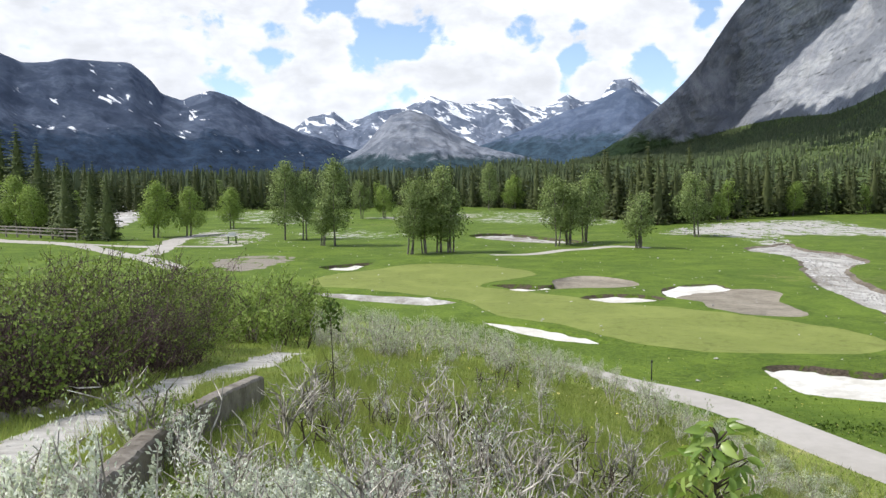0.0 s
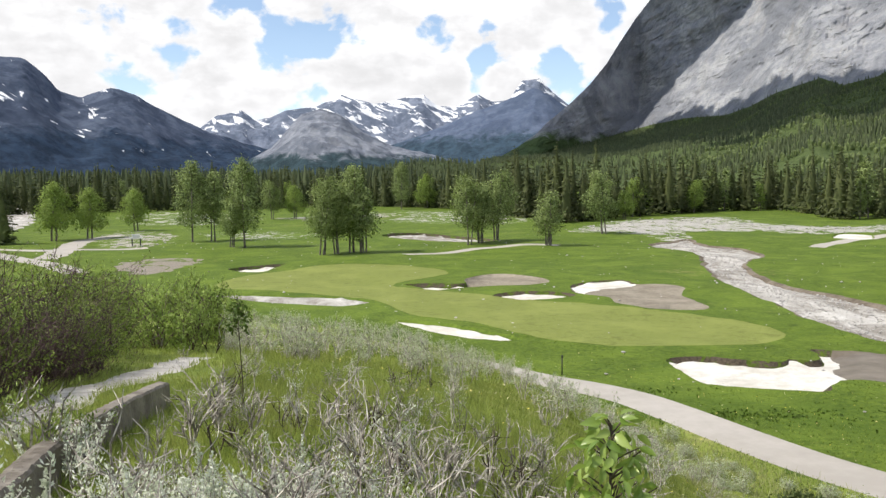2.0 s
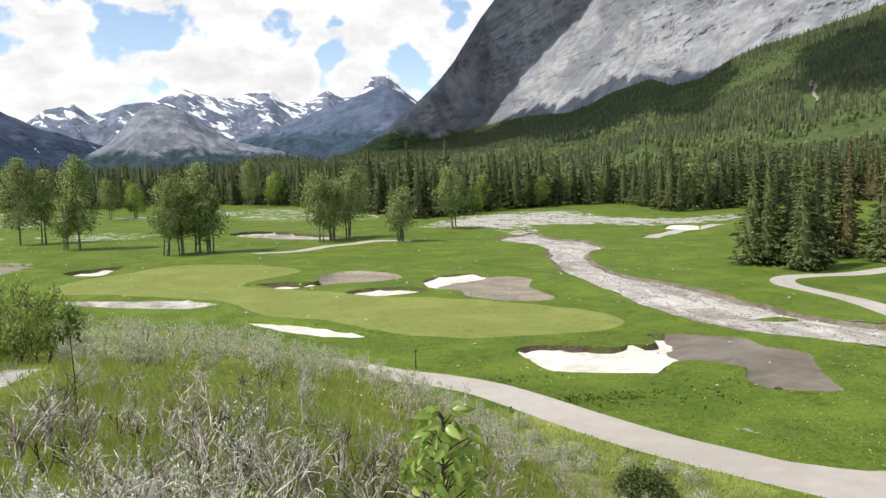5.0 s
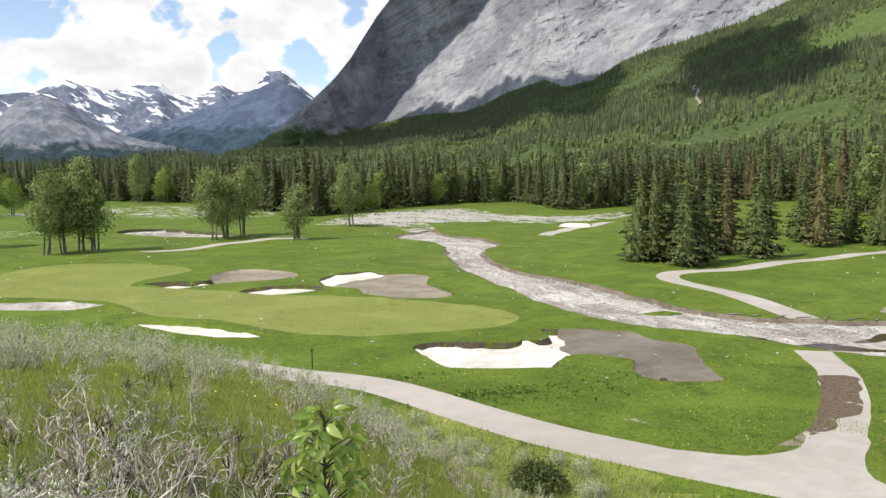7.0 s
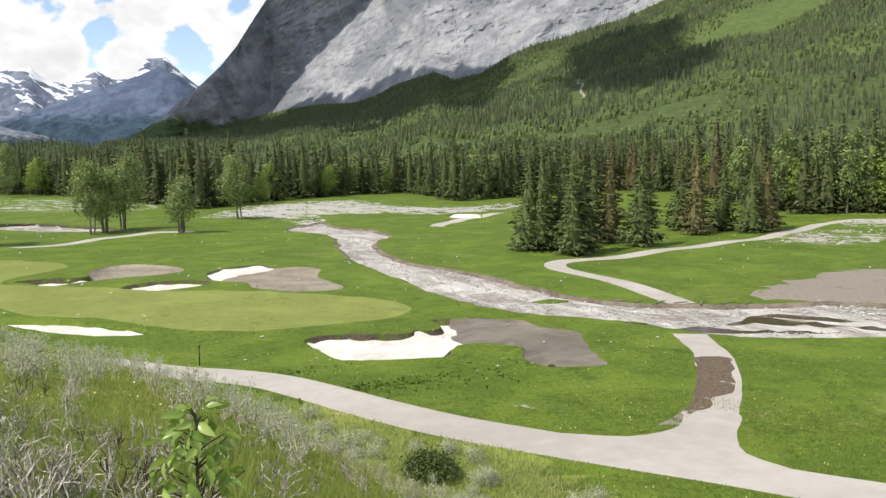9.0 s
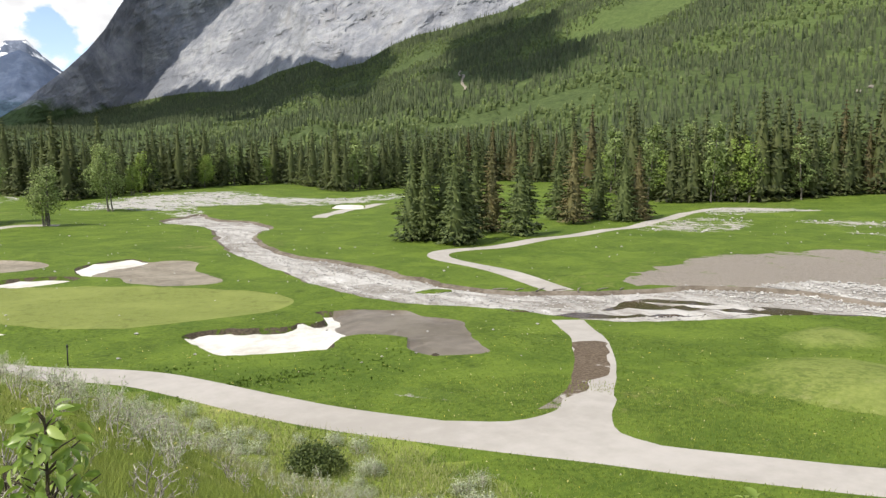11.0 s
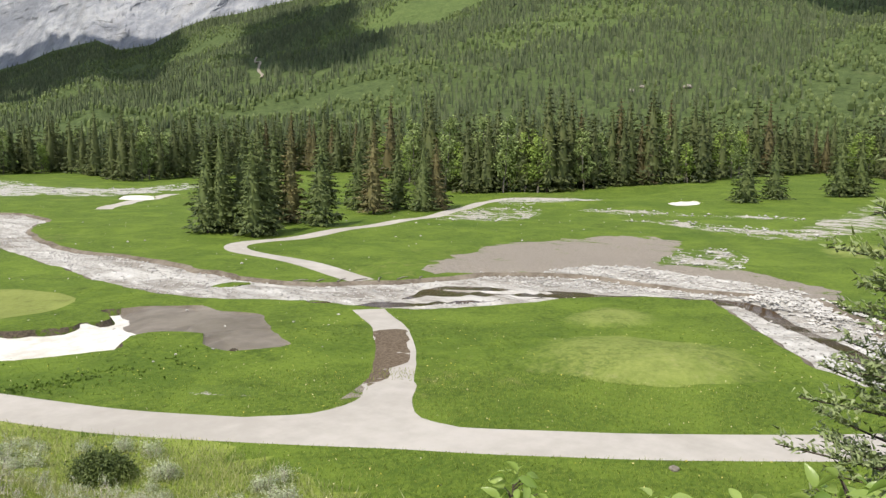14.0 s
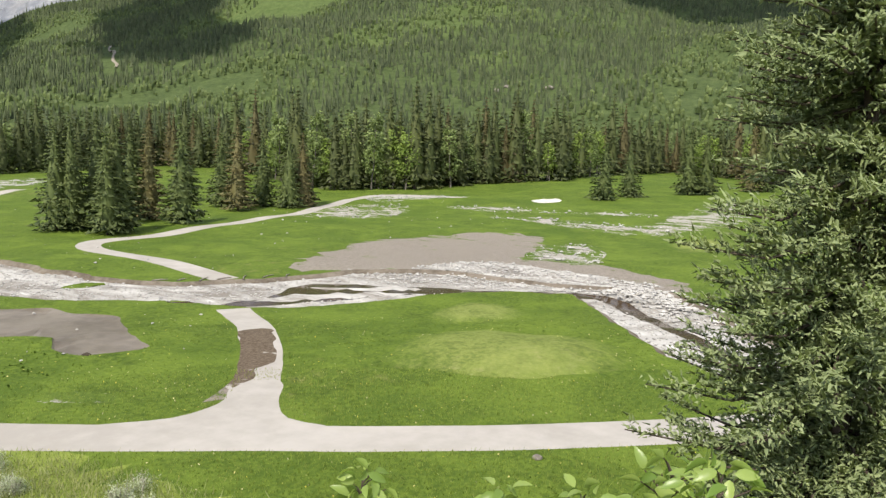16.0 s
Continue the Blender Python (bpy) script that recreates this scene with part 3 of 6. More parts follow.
}
RIVER = [(66.4, 156.7), (62.2, 155.5), (53.7, 145.8), (55.3, 133.0), (52.7, 120.8), (48.0, 109.0), (45.0, 97.5), (42.4, 84.8), (41.7, 76.7), (40.1, 68.0), (39.8, 60.0), (41.2, 55.2), (44.0, 51.0), (47.0, 47.3), (49.2, 40.6), (53.3, 37.0), (58.0, 33.5), (62.1, 31.4), (68.5, 23.4), (65.6, 20.4), (59.4, 16.2), (53.8, 12.3), (50.3, 8.7), (49.1, 6.2), (47.0, 0.0), (56.0, -2.0), (59.5, 4.1), (63.0, 7.9), (68.5, 11.4), (75.5, 17.1), (74.3, 22.5), (73.5, 28.5), (73.1, 37.1), (68.0, 44.6), (60.5, 48.6), (56.5, 52.0), (53.1, 53.6), (51.1, 58.4), (50.5, 65.0), (50.3, 73.5), (50.8, 82.4), (50.3, 91.0), (52.3, 101.2), (56.8, 113.7), (64.7, 123.6), (66.4, 135.3), (63.8, 142.2)]
STREAM = [(45.8, 47.6), (49.4, 45.2), (54.0, 43.9), (58.4, 45.4), (61.9, 45.0), (63.9, 39.7), (66.9, 30.5), (70.9, 22.6), (68.6, 17.4), (61.4, 11.5), (53.4, 5.6), (51.6, 4.0), (51.2, 5.2), (56.0, 9.2), (62.6, 14.2), (68.0, 19.2), (68.6, 22.3), (63.6, 31.6), (59.4, 36.0), (54.4, 39.6), (50.2, 42.4)]
ISLETS = [[(51.2, 44.0), (55.6, 42.9), (59.4, 39.0), (62.6, 33.9), (58.9, 36.6), (54.3, 40.7)], [(59.8, 44.4), (61.8, 41.0), (64.4, 35.4), (63.4, 35.4), (60.4, 40.6)], [(66.2, 29.6), (68.6, 25.0), (67.6, 25.2), (65.4, 29.2)]]
WASHES = {
    "fan": [(64.4, 50.2), (72.4, 53.4), (79.8, 55.6), (93.1, 55.8), (107.4, 50.0), (109.5, 41.3), (96.8, 36.0), (87.4, 25.5), (84.6, 18.1), (77.6, 14.1), (71.2, 22.3), (70.9, 30.8), (70.3, 39.2), (66.6, 45.0)],
    "north_field": [(48.6, 184.9), (70.8, 219.7), (94.0, 235.0), (110.8, 233.7), (107.1, 200.3), (117.9, 188.5), (140.9, 195.0), (127.7, 174.3), (97.7, 166.0), (91.1, 176.3), (74.2, 178.2), (66.0, 156.0), (61.0, 157.0), (60.0, 174.0)],
    "far_west": [(-179.9, 443.1), (-157.9, 421.0), (-103.5, 278.1), (-94.4, 234.0)],
    "west_field": [(-57.5, 191.5), (-56.5, 212.7), (-42.7, 196.3), (-37.8, 168.2), (-47.9, 163.1)],
    "west_pit": [(-36.0, 126.7), (-33.5, 135.2), (-25.7, 137.7), (-25.3, 126.8), (-27.4, 115.8), (-32.4, 118.7)],
    "path_end": [(143.7, 93.2), (154.7, 94.4), (159.3, 77.3), (148.7, 81.2), (139.7, 86.6)],
    "band": [(139.1, 72.2), (143.8, 61.3), (144.2, 50.1), (150.1, 37.0), (142.7, 33.1), (142.3, 43.1), (139.1, 54.8), (136.2, 62.5)],
    "lower_band": [(127.0, 57.2), (130.5, 49.3), (130.8, 37.6), (129.3, 24.7), (121.7, 24.8), (118.6, 35.8), (124.1, 44.9)],
    "islands": [(87.4, 35.6), (103.1, 35.6), (102.1, 29.9), (88.3, 25.8), (86.2, 29.6)],
    "tree_end": [(108.3, 82.3), (127.2, 88.7), (138.4, 84.5), (129.8, 75.0), (112.3, 72.8)],
}
WASHES["fan_gravel"] = [(66.2, 45.4), (71.7, 40.9), (79.2, 37.8), (80.8, 29.9), (80.4, 23.7), (78.6, 17.1), (70.0, 21.4), (69.5, 29.7), (67.6, 37.2)]
WASHES["grey_flat"] = [(135.7, 31.4), (180.2, 25.6), (156.5, 19.2), (139.0, 19.5), (127.0, 25.9)]
WASHES["shoulder"] = [(29.2, 28.0), (31.6, 28.8), (33.9, 29.9), (32.2, 27.8), (30.3, 27.2)]
WASHES["slick"] = [(24.9, 34.9), (26.5, 35.1), (27.8, 32.4), (27.2, 31.3), (25.5, 33.2)]
WASHES["far_strip"] = [(-25.8, 262.0), (-15.9, 276.0), (-0.9, 299.0), (14.9, 289.0), (12.0, 268.0), (-10.0, 250.0)]
WASHES["mid_debris"] = [(2.5, 240.0), (17.9, 226.0), (31.6, 214.0), (49.3, 228.0), (54.3, 257.0), (42.0, 300.0), (16.0, 318.0), (16.5, 285.0), (12.5, 262.0)]
WASHES["west_debris"] = [(-84.0, 303.0), (-70.0, 325.0), (-46.0, 308.0), (-29.5, 274.0), (-31.0, 240.0), (-48.3, 230.0), (-66.2, 249.3)]
WASHES["far_pits"] = [(-30.0, 205.0), (-12.0, 196.0), (-8.0, 183.0), (-22.0, 176.0), (-34.0, 190.0)]
FORK_MUD = [(31.6, 28.4), (35.0, 30.9), (38.5, 33.8), (41.3, 36.4), (43.4, 35.4), (40.6, 32.5), (37.2, 29.9), (35.5, 30.0), (34.0, 28.5)]
GRAVEL_BAR = [(70.8, 21.3), (75.2, 19.3), (74.3, 14.1), (66.1, 7.9), (62.3, 7.9), (64.0, 11.1), (67.1, 15.8)]
TEES = {"tee_lower": [(40.4, 24.4), (46.2, 25.8), (50.9, 23.4), (51.6, 19.5), (52.2, 14.6), (47.5, 11.8), (44.0, 14.8), (41.3, 17.9), (40.5, 21.1)], "tee_upper": [(53.8, 29.1), (60.1, 27.8), (59.4, 23.0), (54.6, 22.9), (51.8, 26.1)], "tee_far": [(117.3, 23.9), (124.7, 18.1), (113.1, 15.6), (103.4, 20.2)]}
MAIN_PATH = [(8.0, 55.0), (11.6, 50.5), (13.9, 48.3), (15.9, 45.5), (17.3, 41.8), (18.6, 37.9), (20.4, 33.4), (23.0, 28.9), (25.2, 25.4), (27.3, 22.2), (29.2, 19.0), (31.2, 16.0), (33.4, 12.8), (38.2, 6.7), (41.8, 2.6), (48.0, -5.0), (56.0, -16.0)]
FORK = [(27.0, 24.2), (28.9, 25.0), (31.9, 26.9), (36.3, 30.1), (40.2, 33.5), (43.9, 37.3), (47.5, 42.3)]
FLARE = [(24.2, 29.4), (26.9, 27.4), (29.6, 27.1), (31.9, 28.1), (33.2, 28.6), (34.2, 26.9), (31.6, 25.0), (29.8, 23.0), (29.9, 20.4), (28.6, 20.2), (26.0, 24.3)]
BEND_PATH = [(57.0, 51.6), (59.3, 60.9), (60.9, 69.8), (62.2, 76.0), (64.6, 79.2), (68.6, 80.3), (76.7, 81.0), (92.0, 83.4), (113.5, 86.9), (133.1, 92.3), (149.1, 96.3), (155.0, 90.0), (157.0, 77.0)]
WEST_PATH = [(-106.0, 185.9), (-95.0, 175.1), (-85.2, 169.9), (-74.5, 162.1), (-58.3, 144.1), (-46.0, 128.8), (-38.3, 117.0)]
WEST_LINK = [(-74.0, 162.5), (-57.0, 157.0), (-49.7, 157.8), (-39.6, 161.2)]
WEST_SPUR = [(-50.7, 140.0), (-53.5, 157.0), (-57.3, 182.4), (-53.5, 193.2)]
MID_PATH = [(8.0, 134.6), (17.0, 139.8), (22.6, 144.9), (30.7, 150.3), (37.3, 147.6)]
STRIP_PATH = [(81.0, 136.5), (94.0, 148.0), (113.9, 162.1)]
FOOT_PATH = [(-3.4, 3.2), (-4.2, 7.0), (-4.6, 9.5), (-4.8, 11.4), (-4.9, 14.3), (-4.7, 18.4), (-4.8, 24.8)]

rim = {}
for i, (key, line) in enumerate(PITS.items()):
    rim[key] = curve(line, 0.6 if key in ("front", "near", "middle") else 1.0, True, 0.34, i)
river = curve(RIVER, 1.1, True, 0.55, 21)
stream = curve(STREAM, 1.3, True, 0.3, 22)
islets = [curve(v, 0.8, True, 0.25, 80 + i) for i, v in enumerate(ISLETS)]
green = curve(GREEN, 1.5)
silted = {k: curve(v, 0.7, True, 0.6, 30 + i) for i, (k, v) in enumerate(SILTED.items())}
washes = {k: curve(v, 1.2, True, 0.5 if k in ("shoulder", "slick") else 1.9, 40 + i) for i, (k, v) in enumerate(WASHES.items())}
paths = {"main": ribbon(MAIN_PATH, 3.1), "fork": ribbon(FORK, 2.5, 1.0, 0.15), "flare": curve(FLARE, 0.8), "bend": ribbon(BEND_PATH, 2.7), "west": ribbon(WEST_PATH, 4.0, 2.0, 0.5), "west_link": ribbon(WEST_LINK, 3.2, 2.0),
         "west_spur": ribbon(WEST_SPUR, 4.2, 2.0, 1.0), "mid": ribbon(MID_PATH, 2.6, 1.5), "strip": ribbon(STRIP_PATH, 3.0, 1.5, 0.3)}
tees = {k: curve(v, 1.0, True, 0.9, 60 + i) for i, (k, v) in enumerate(TEES.items())}
fork_mud = curve(FORK_MUD, 0.7, True, 0.45, 71)
bar = curve(GRAVEL_BAR, 0.9, True, 0.5, 72)
footway = ribbon(FOOT_PATH, 0.98, 0.2, 0.34)

from mathutils.geometry import delaunay_2d_cdt

# one sheet: rings of points round the knoll, with every outline cut into it
pts, edges = [], []


def cut(loop):
    o = len(pts)
    pts.extend(Vector((float(a), float(b))) for a, b in loop)
    edges.extend((o + i, o + (i + 1) % len(loop)) for i in range(len(loop)))


LIP, BANK = 0.24, 0.7
for line in rim.values():
    cut(line), cut(torn(line, LIP))
cut(river), cut(inset(river, BANK)), cut(stream), cut(green), cut(footway), cut(ribbon(WALL_LINE, 0.16, 0.5)), cut(ribbon([(u + 0.9, v) for u, v in WALL_LINE], 0.9, 0.6)), cut(fork_mud), cut(bar)
for line in islets:
    cut(line)
for group in (silted, washes, paths, tees):
    for line in group.values():
        cut(line)
r = 1.2
while r < 4900:
    step = 3.0 if r < 900 else 6.0
    for a in np.arange(0, 360, step):
        b = radians(a + random.uniform(-0.8, 0.8))
        q = r * random.uniform(0.985, 1.015)
        pts.append(Vector((q * math.sin(b), q * math.cos(b))))
    r *= 1.055
pts.append(Vector((0.01, 0.0)))
flat, _, tris, _, _, _ = delaunay_2d_cdt(pts, edges, [], 0, 1e-4)
flat = np.array([(v.x, v.y) for v in flat])
tris = np.array(tris)
mid = flat[tris].mean(1)
high = lie(flat[:, 0], flat[:, 1])
level = high + swell(flat[:, 0], flat[:, 1]) * smoothstep(30, 60, np.hypot(flat[:, 0], flat[:, 1])) * (1 - smoothstep(400, 800, np.hypot(flat[:, 0], flat[:, 1])))
far_off = np.hypot(flat[:, 0], flat[:, 1])
for i, p in enumerate(flat):
    if far_off[i] < 60 and high[i] > 0.3:
        level[i] += 0.10 * noise.noise(Vector((p[0] * 0.35, p[1] * 0.35, 3.0))) * min(1.0, far_off[i] / 6)
DEPTH = {"front": 0.45, "back": 0.6, "middle": 0.38, "side": 0.22, "near": 0.25, "west": 0.5, "tongue": 0.15, "far": 0.3, "east": 0.3, "north": 0.6}


def sink(loop, depth, width, filled=None):
    """Lower the land within a loop; where silt has filled it the step is slight."""
    inn = np.where(inside(loop, flat))[0]
    d = edge_distance(loop, flat[inn])
    drop = depth * smoothstep(0, width, d)
    if filled is not None:
        full = inside(filled, flat[inn])
        near = edge_distance(filled, flat[inn])
        drop *= np.where(full, 1 - 0.85 * smoothstep(0, 1.5, near), 1.0)
    level[inn] -= drop


for key, line in rim.items():
    sink(line, DEPTH[key], LIP, silted.get(key))
sink(river, 0.32, BANK)
level[inside(stream, flat)] -= 0.10
for line in islets:
    level[inside(line, flat)] += 0.15
in_bar = inside(bar, flat)
level[in_bar] += 0.55 * smoothstep(0, 1.6, edge_distance(bar, flat[in_bar]))
for tee in tees.values():
    on_tee = inside(tee, flat)
    level[on_tee] += 0.5 * smoothstep(0, 3.0, edge_distance(tee, flat[on_tee]))
level[inside(green, flat)] += 0.06
region = np.zeros(len(tris), int)
NAMES = ["ground"]


def claim(name, loop, over=()):
    """Give the triangles within the loop to a surface."""
    if name not in NAMES:
        NAMES.append(name)
    inn = inside(loop, mid)
    for o in over:
        if o in NAMES:
            inn &= region != NAMES.index(o)
    region[inn] = NAMES.index(name)


for key, line in washes.items():
    claim("wash_" + key, line)
for key, line in tees.items():
    claim(key, line)
claim("putting_green", green)
for key, line in paths.items():
    claim("path_" + ("main" if key in ("main", "flare", "fork") else key), line)
claim("footpath", footway)
claim("fork_mud", fork_mud, ("ground",))
for key, line in rim.items():
    claim("lip_" + key, line)
    claim("sand_" + key, torn(line, LIP))
    if key in silted:
        claim("silt_" + key, silted[key])
        keep = (region == NAMES.index("silt_" + key)) & ~inside(torn(line, LIP), mid)
        region[keep & inside(line, mid)] = NAMES.index("silt_" + key)
        region[keep & ~inside(line, mid)] = 0
NAMES += ["bank", "riverbed"]
inn = inside(river, mid)
region[inn] = NAMES.index("bank")
region[inside(inset(river, BANK), mid)] = NAMES.index("riverbed")
claim("stream", stream)
for line in islets:
    region[inside(line, mid)] = NAMES.index("riverbed")


def sheet(name, wanted, material, lift=0.0, parent=None, shore=None):
    """An object of its own out of the triangles of one surface; shore: the loop from which it counts how far inland it is."""
    t = tris[wanted]
    used, where = np.unique(t, return_inverse=True)
    v = np.column_stack([flat[used], level[used] + lift])
    ob = new(name, mesh_from(name, v, where.reshape(-1, 3), [material], None, True))
    if shore is not None:
        ob.data.attributes.new("inland", "FLOAT", "POINT").data.foreach_set("value", np.clip(edge_distance(shore, flat[used]) / 1.6, 0, 1).astype(np.float32))
    if parent:
        ob.parent = parent
    return ob


def of(*names):
    return np.isin(region, [NAMES.index(n) for n in names if n in NAMES])


ROUGH_EDGE = [(-180, 0), (-5, 0), (5, 54), (12, 47.5), (17, 46), (23.5, 41), (31, 37), (38, 34.7), (44, 31), (52, 26), (60, 20), (70, 0), (180, 0)]
mid_az, mid_far = bearing(mid[:, 0], mid[:, 1]), np.hypot(mid[:, 0], mid[:, 1])
edge_noise = np.array([1.6 * noise.noise(Vector((a * 0.25, d * 0.25, 0.0))) for a, d in mid])
unmown = mid_far + edge_noise < np.interp(mid_az, [a for a, _ in ROUGH_EDGE], [d for _, d in ROUGH_EDGE])
slope = of("ground") & ((lie(mid[:, 0], mid[:, 1]) > 0.35) | unmown) & (np.hypot(mid[:, 0], mid[:, 1]) < 120) & (mid[:, 1] > -60)
tagged(sheet("ground", of("ground") & ~slope, FAIRWAY), "mown green fairway grass over the wide valley floor", "ground", kind="structure")
tagged(sheet("grass_slope", slope, ROUGH), "rough grassy slope of the knoll with dry patches", "ground", kind="structure")
tagged(sheet("putting_green", of("putting_green"), PUTTING), "pale close-mown putting green with a kidney outline", "golf green", kind="structure")
tagged(sheet("footpath", of("footpath"), FOOTWAY), "narrow pale gravel footpath beside the low wall", "path", kind="structure")
tagged(sheet("riverbed", of("riverbed"), GRAVEL), "braided bed of pale gravel left by a flood", "riverbed", kind="structure")
tagged(sheet("river_bank", of("bank"), BANK_EARTH), "torn dark earth bank along the flood channel", "river bank", kind="structure")
tagged(sheet("water", of("stream"), WATER), "shallow silty brown stream in the gravel bed", "water", kind="structure")
for key, label in (("main", "pale dusty cart path forking towards the stream"), ("bend", "pale cart path bending sharply towards the spruces"), ("west", "wide pale gravel path behind the thicket"), ("west_link", "thin gravel path between lawns"),
                   ("west_spur", "washed-out gravel path junction"), ("mid", "narrow gravel path behind the green"), ("strip", "short pale path beside a far bunker")):
    tagged(sheet("path_" + key, of("path_" + key), PATHWAY), label, "path", kind="structure")
GREY = ("fan", "tree_end", "west_pit", "grey_flat", "shoulder", "slick")
for key in WASHES:
    made = SILT_GRASS if key in ("fan", "west_pit", "shoulder") else GRAVEL if key in ("fan_gravel", "far_west") else FIELD if key in ("north_field", "path_end") else SPARSE if key in ("mid_debris", "west_debris", "far_pits") else STREWN
    tagged(sheet("wash_" + key, of("wash_" + key), made, 0.0, None, washes[key]), "grey silt spread by the flood over grass" if key in GREY else "strewn pale flood gravel on the grass", "flood gravel", kind="structure")
for key in TEES:
    tagged(sheet("tee", of(key), TEE_TURF), "low raised tee of pale dry grass", "golf tee", kind="structure")
tagged(sheet("path_silt", of("fork_mud"), WET_SILT), "wet brown silt lying across the path", "silt", kind="structure")
SAND_LABEL = {"front": "large white sand bunker with dark torn lip, half silted", "back": "small white sand bunker with deep dark lip, half silted", "middle": "narrow white sand bunker with dark lip", "side": "white sand bunker spilling into grey silt", "near": "long thin white sand bunker below the green"}
for key in PITS:
    pale = key not in ("tongue", "north")
    sand = tagged(sheet("sand_bunker", of("sand_" + key), SAND if pale else GRAVEL), SAND_LABEL.get(key, "distant sand bunker cut into the grass"), "bunker", "golf bunkers")
    lip = sheet("bunker_lip", of("lip_" + key), LIP_EARTH if key not in ("near", "tongue", "far", "east") else FAIRWAY, 0.0, sand)
    tagged(lip, "dark eroded earth lip")
    if key in SILTED:
        tagged(sheet("silt_deposit", of("silt_" + key), SILT if key == "front" else SILT_DRY, 0.0, sand), "grey-brown flood silt")


def ground_at(x, y):
    return float(lie(x, y))


# ---- mountains: a crest line of bearings and elevations, falling to a foot on the valley floor ----
def range_of_hills(name, crest, near, far, material, rough, seed, rows=70, columns=150, ridge=0.8, power=1.3, label="", tip=0.0, detail=1.0):
    """crest: (bearing, elevation); near and far: distance of foot and crest at the first and last bearing."""
    c = np.array(crest)
    bear = np.linspace(c[0, 0], c[-1, 0], columns)
    elev = np.interp(bear, c[:, 0], c[:, 1])
    part_of = (bear - bear[0]) / (bear[-1] - bear[0])
    d0 = near[0] + (near[1] - near[0]) * part_of
    d1 = far[0] + (far[1] - far[0]) * part_of
    v = []
    for j in range(rows + 12):
        s = j / rows
        for i in range(columns):
            b, top = radians(bear[i]), 13 + d1[i] * math.tan(radians(elev[i]))
            if s <= 1:
                d = d0[i] + (d1[i] - d0[i]) * s
                z = -8 + (top + 8) * s ** power
            else:
                d = d1[i] * (1 + (s - 1) * 0.8)
                z = top - (top + 8) * (s - 1) * 5.5
            x, y = d * math.sin(b), d * math.cos(b)
            q = Vector((x / rough, y / rough, seed + z / rough * 0.5))
            k = math.sin(min(s, 1.0) * math.pi) ** 0.7 if s <= 1 else 0.0
            h = (noise.ridged_multi_fractal(q, 0.9, 2.1, 6, 1.0, 2.0) - 1.0) * rough * 0.16 * k * ridge
            gully = noise.fractal(Vector((bear[i] * 0.45 * detail + s * 0.6, s * 1.4, seed)), 0.9, 2.0, 5) * rough * 0.02 * k
            fine = noise.fractal(q * 6.0, 0.8, 2.1, 4) * rough * 0.018 * min(1.0, s * 3) * (1.0 if s < 1 else 0.6)
            out = -gully * 1.4
            v.append((x + math.sin(b) * out, y + math.cos(b) * out, z + h + gully * 0.5 + fine))
    n = columns
    f = [(j * n + i, j * n + i + 1, (j + 1) * n + i + 1, (j + 1) * n + i) for j in range(rows + 11) for i in range(n - 1)]
    return tagged(new(name, mesh_from(name, v, f, [material], None, True)), label, "mountain", kind="structure")


LEFT_CREST = [(-62.0, 6.0), (-50.0, 8.5), (-40.0, 7.2), (-32.0, 8.6), (-28.0, 7.7), (-26.8, 7.1), (-25.2, 7.25), (-24.5, 7.45), (-20.6, 7.47), (-19.4, 6.45), (-18.7, 5.57), (-17.5, 5.13), (-16.6, 5.51), (-15.6, 5.83), (-14.3, 5.42), (-12.1, 4.21), (-9.8, 3.09), (-6.4, 2.06), (-3.3, 1.27), (-1.1, 0.56), (0.5, 0.1)]
SNOW_CREST = [(-14.0, 1.0), (-11.0, 2.7), (-10.2, 3.36), (-9.2, 4.12), (-7.5, 4.52), (-6.7, 3.87), (-5.6, 4.06), (-4.6, 4.52), (-2.5, 4.83), (-0.9, 5.59), (0.3, 5.28), (1.4, 5.0), (2.6, 5.19), (3.8, 5.48), (4.8, 5.62), (5.7, 4.85), (6.9, 4.75), (8.6, 5.56), (9.5, 5.08), (10.7, 5.14), (11.6, 6.46), (12.8, 6.57), (13.8, 5.54), (15.0, 4.58), (20.0, 3.0)]
DOME_CREST = [(-9.5, 0.2), (-7.2, 1.17), (-5.6, 2.06), (-3.6, 4.26), (-2.3, 4.64), (-0.9, 4.25), (0.6, 3.08), (2.6, 2.1), (5.3, 1.5), (8.4, 0.7), (10.0, 0.2)]
FRONT_CREST = [(0.5, 0.8), (2.2, 2.03), (4.6, 2.86), (6.5, 3.61), (8.4, 4.42), (10.3, 5.07), (12.4, 5.95), (13.3, 5.56), (14.6, 4.67), (15.9, 3.63), (19.0, 2.0)]
HUMP_CREST = [(-3.0, 0.0), (-0.9, 0.32), (1.8, 0.55), (3.8, 0.92), (6.1, 1.1), (7.9, 0.82), (10.0, 0.49), (14.0, 0.3)]
range_of_hills("mountain_west", LEFT_CREST, (1550, 3200), (2500, 4000), ROCK_SHADED, 420.0, 3.0, 80, 260, 0.34, 1.15, "dark blue-grey mountain with forested foot and snow scraps")
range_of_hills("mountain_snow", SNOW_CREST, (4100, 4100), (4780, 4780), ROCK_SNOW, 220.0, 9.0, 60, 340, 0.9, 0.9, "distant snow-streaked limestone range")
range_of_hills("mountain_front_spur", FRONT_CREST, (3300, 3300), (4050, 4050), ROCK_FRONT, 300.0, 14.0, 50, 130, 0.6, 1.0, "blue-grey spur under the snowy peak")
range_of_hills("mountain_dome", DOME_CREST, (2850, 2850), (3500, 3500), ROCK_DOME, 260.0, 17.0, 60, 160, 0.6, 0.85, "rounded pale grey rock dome")
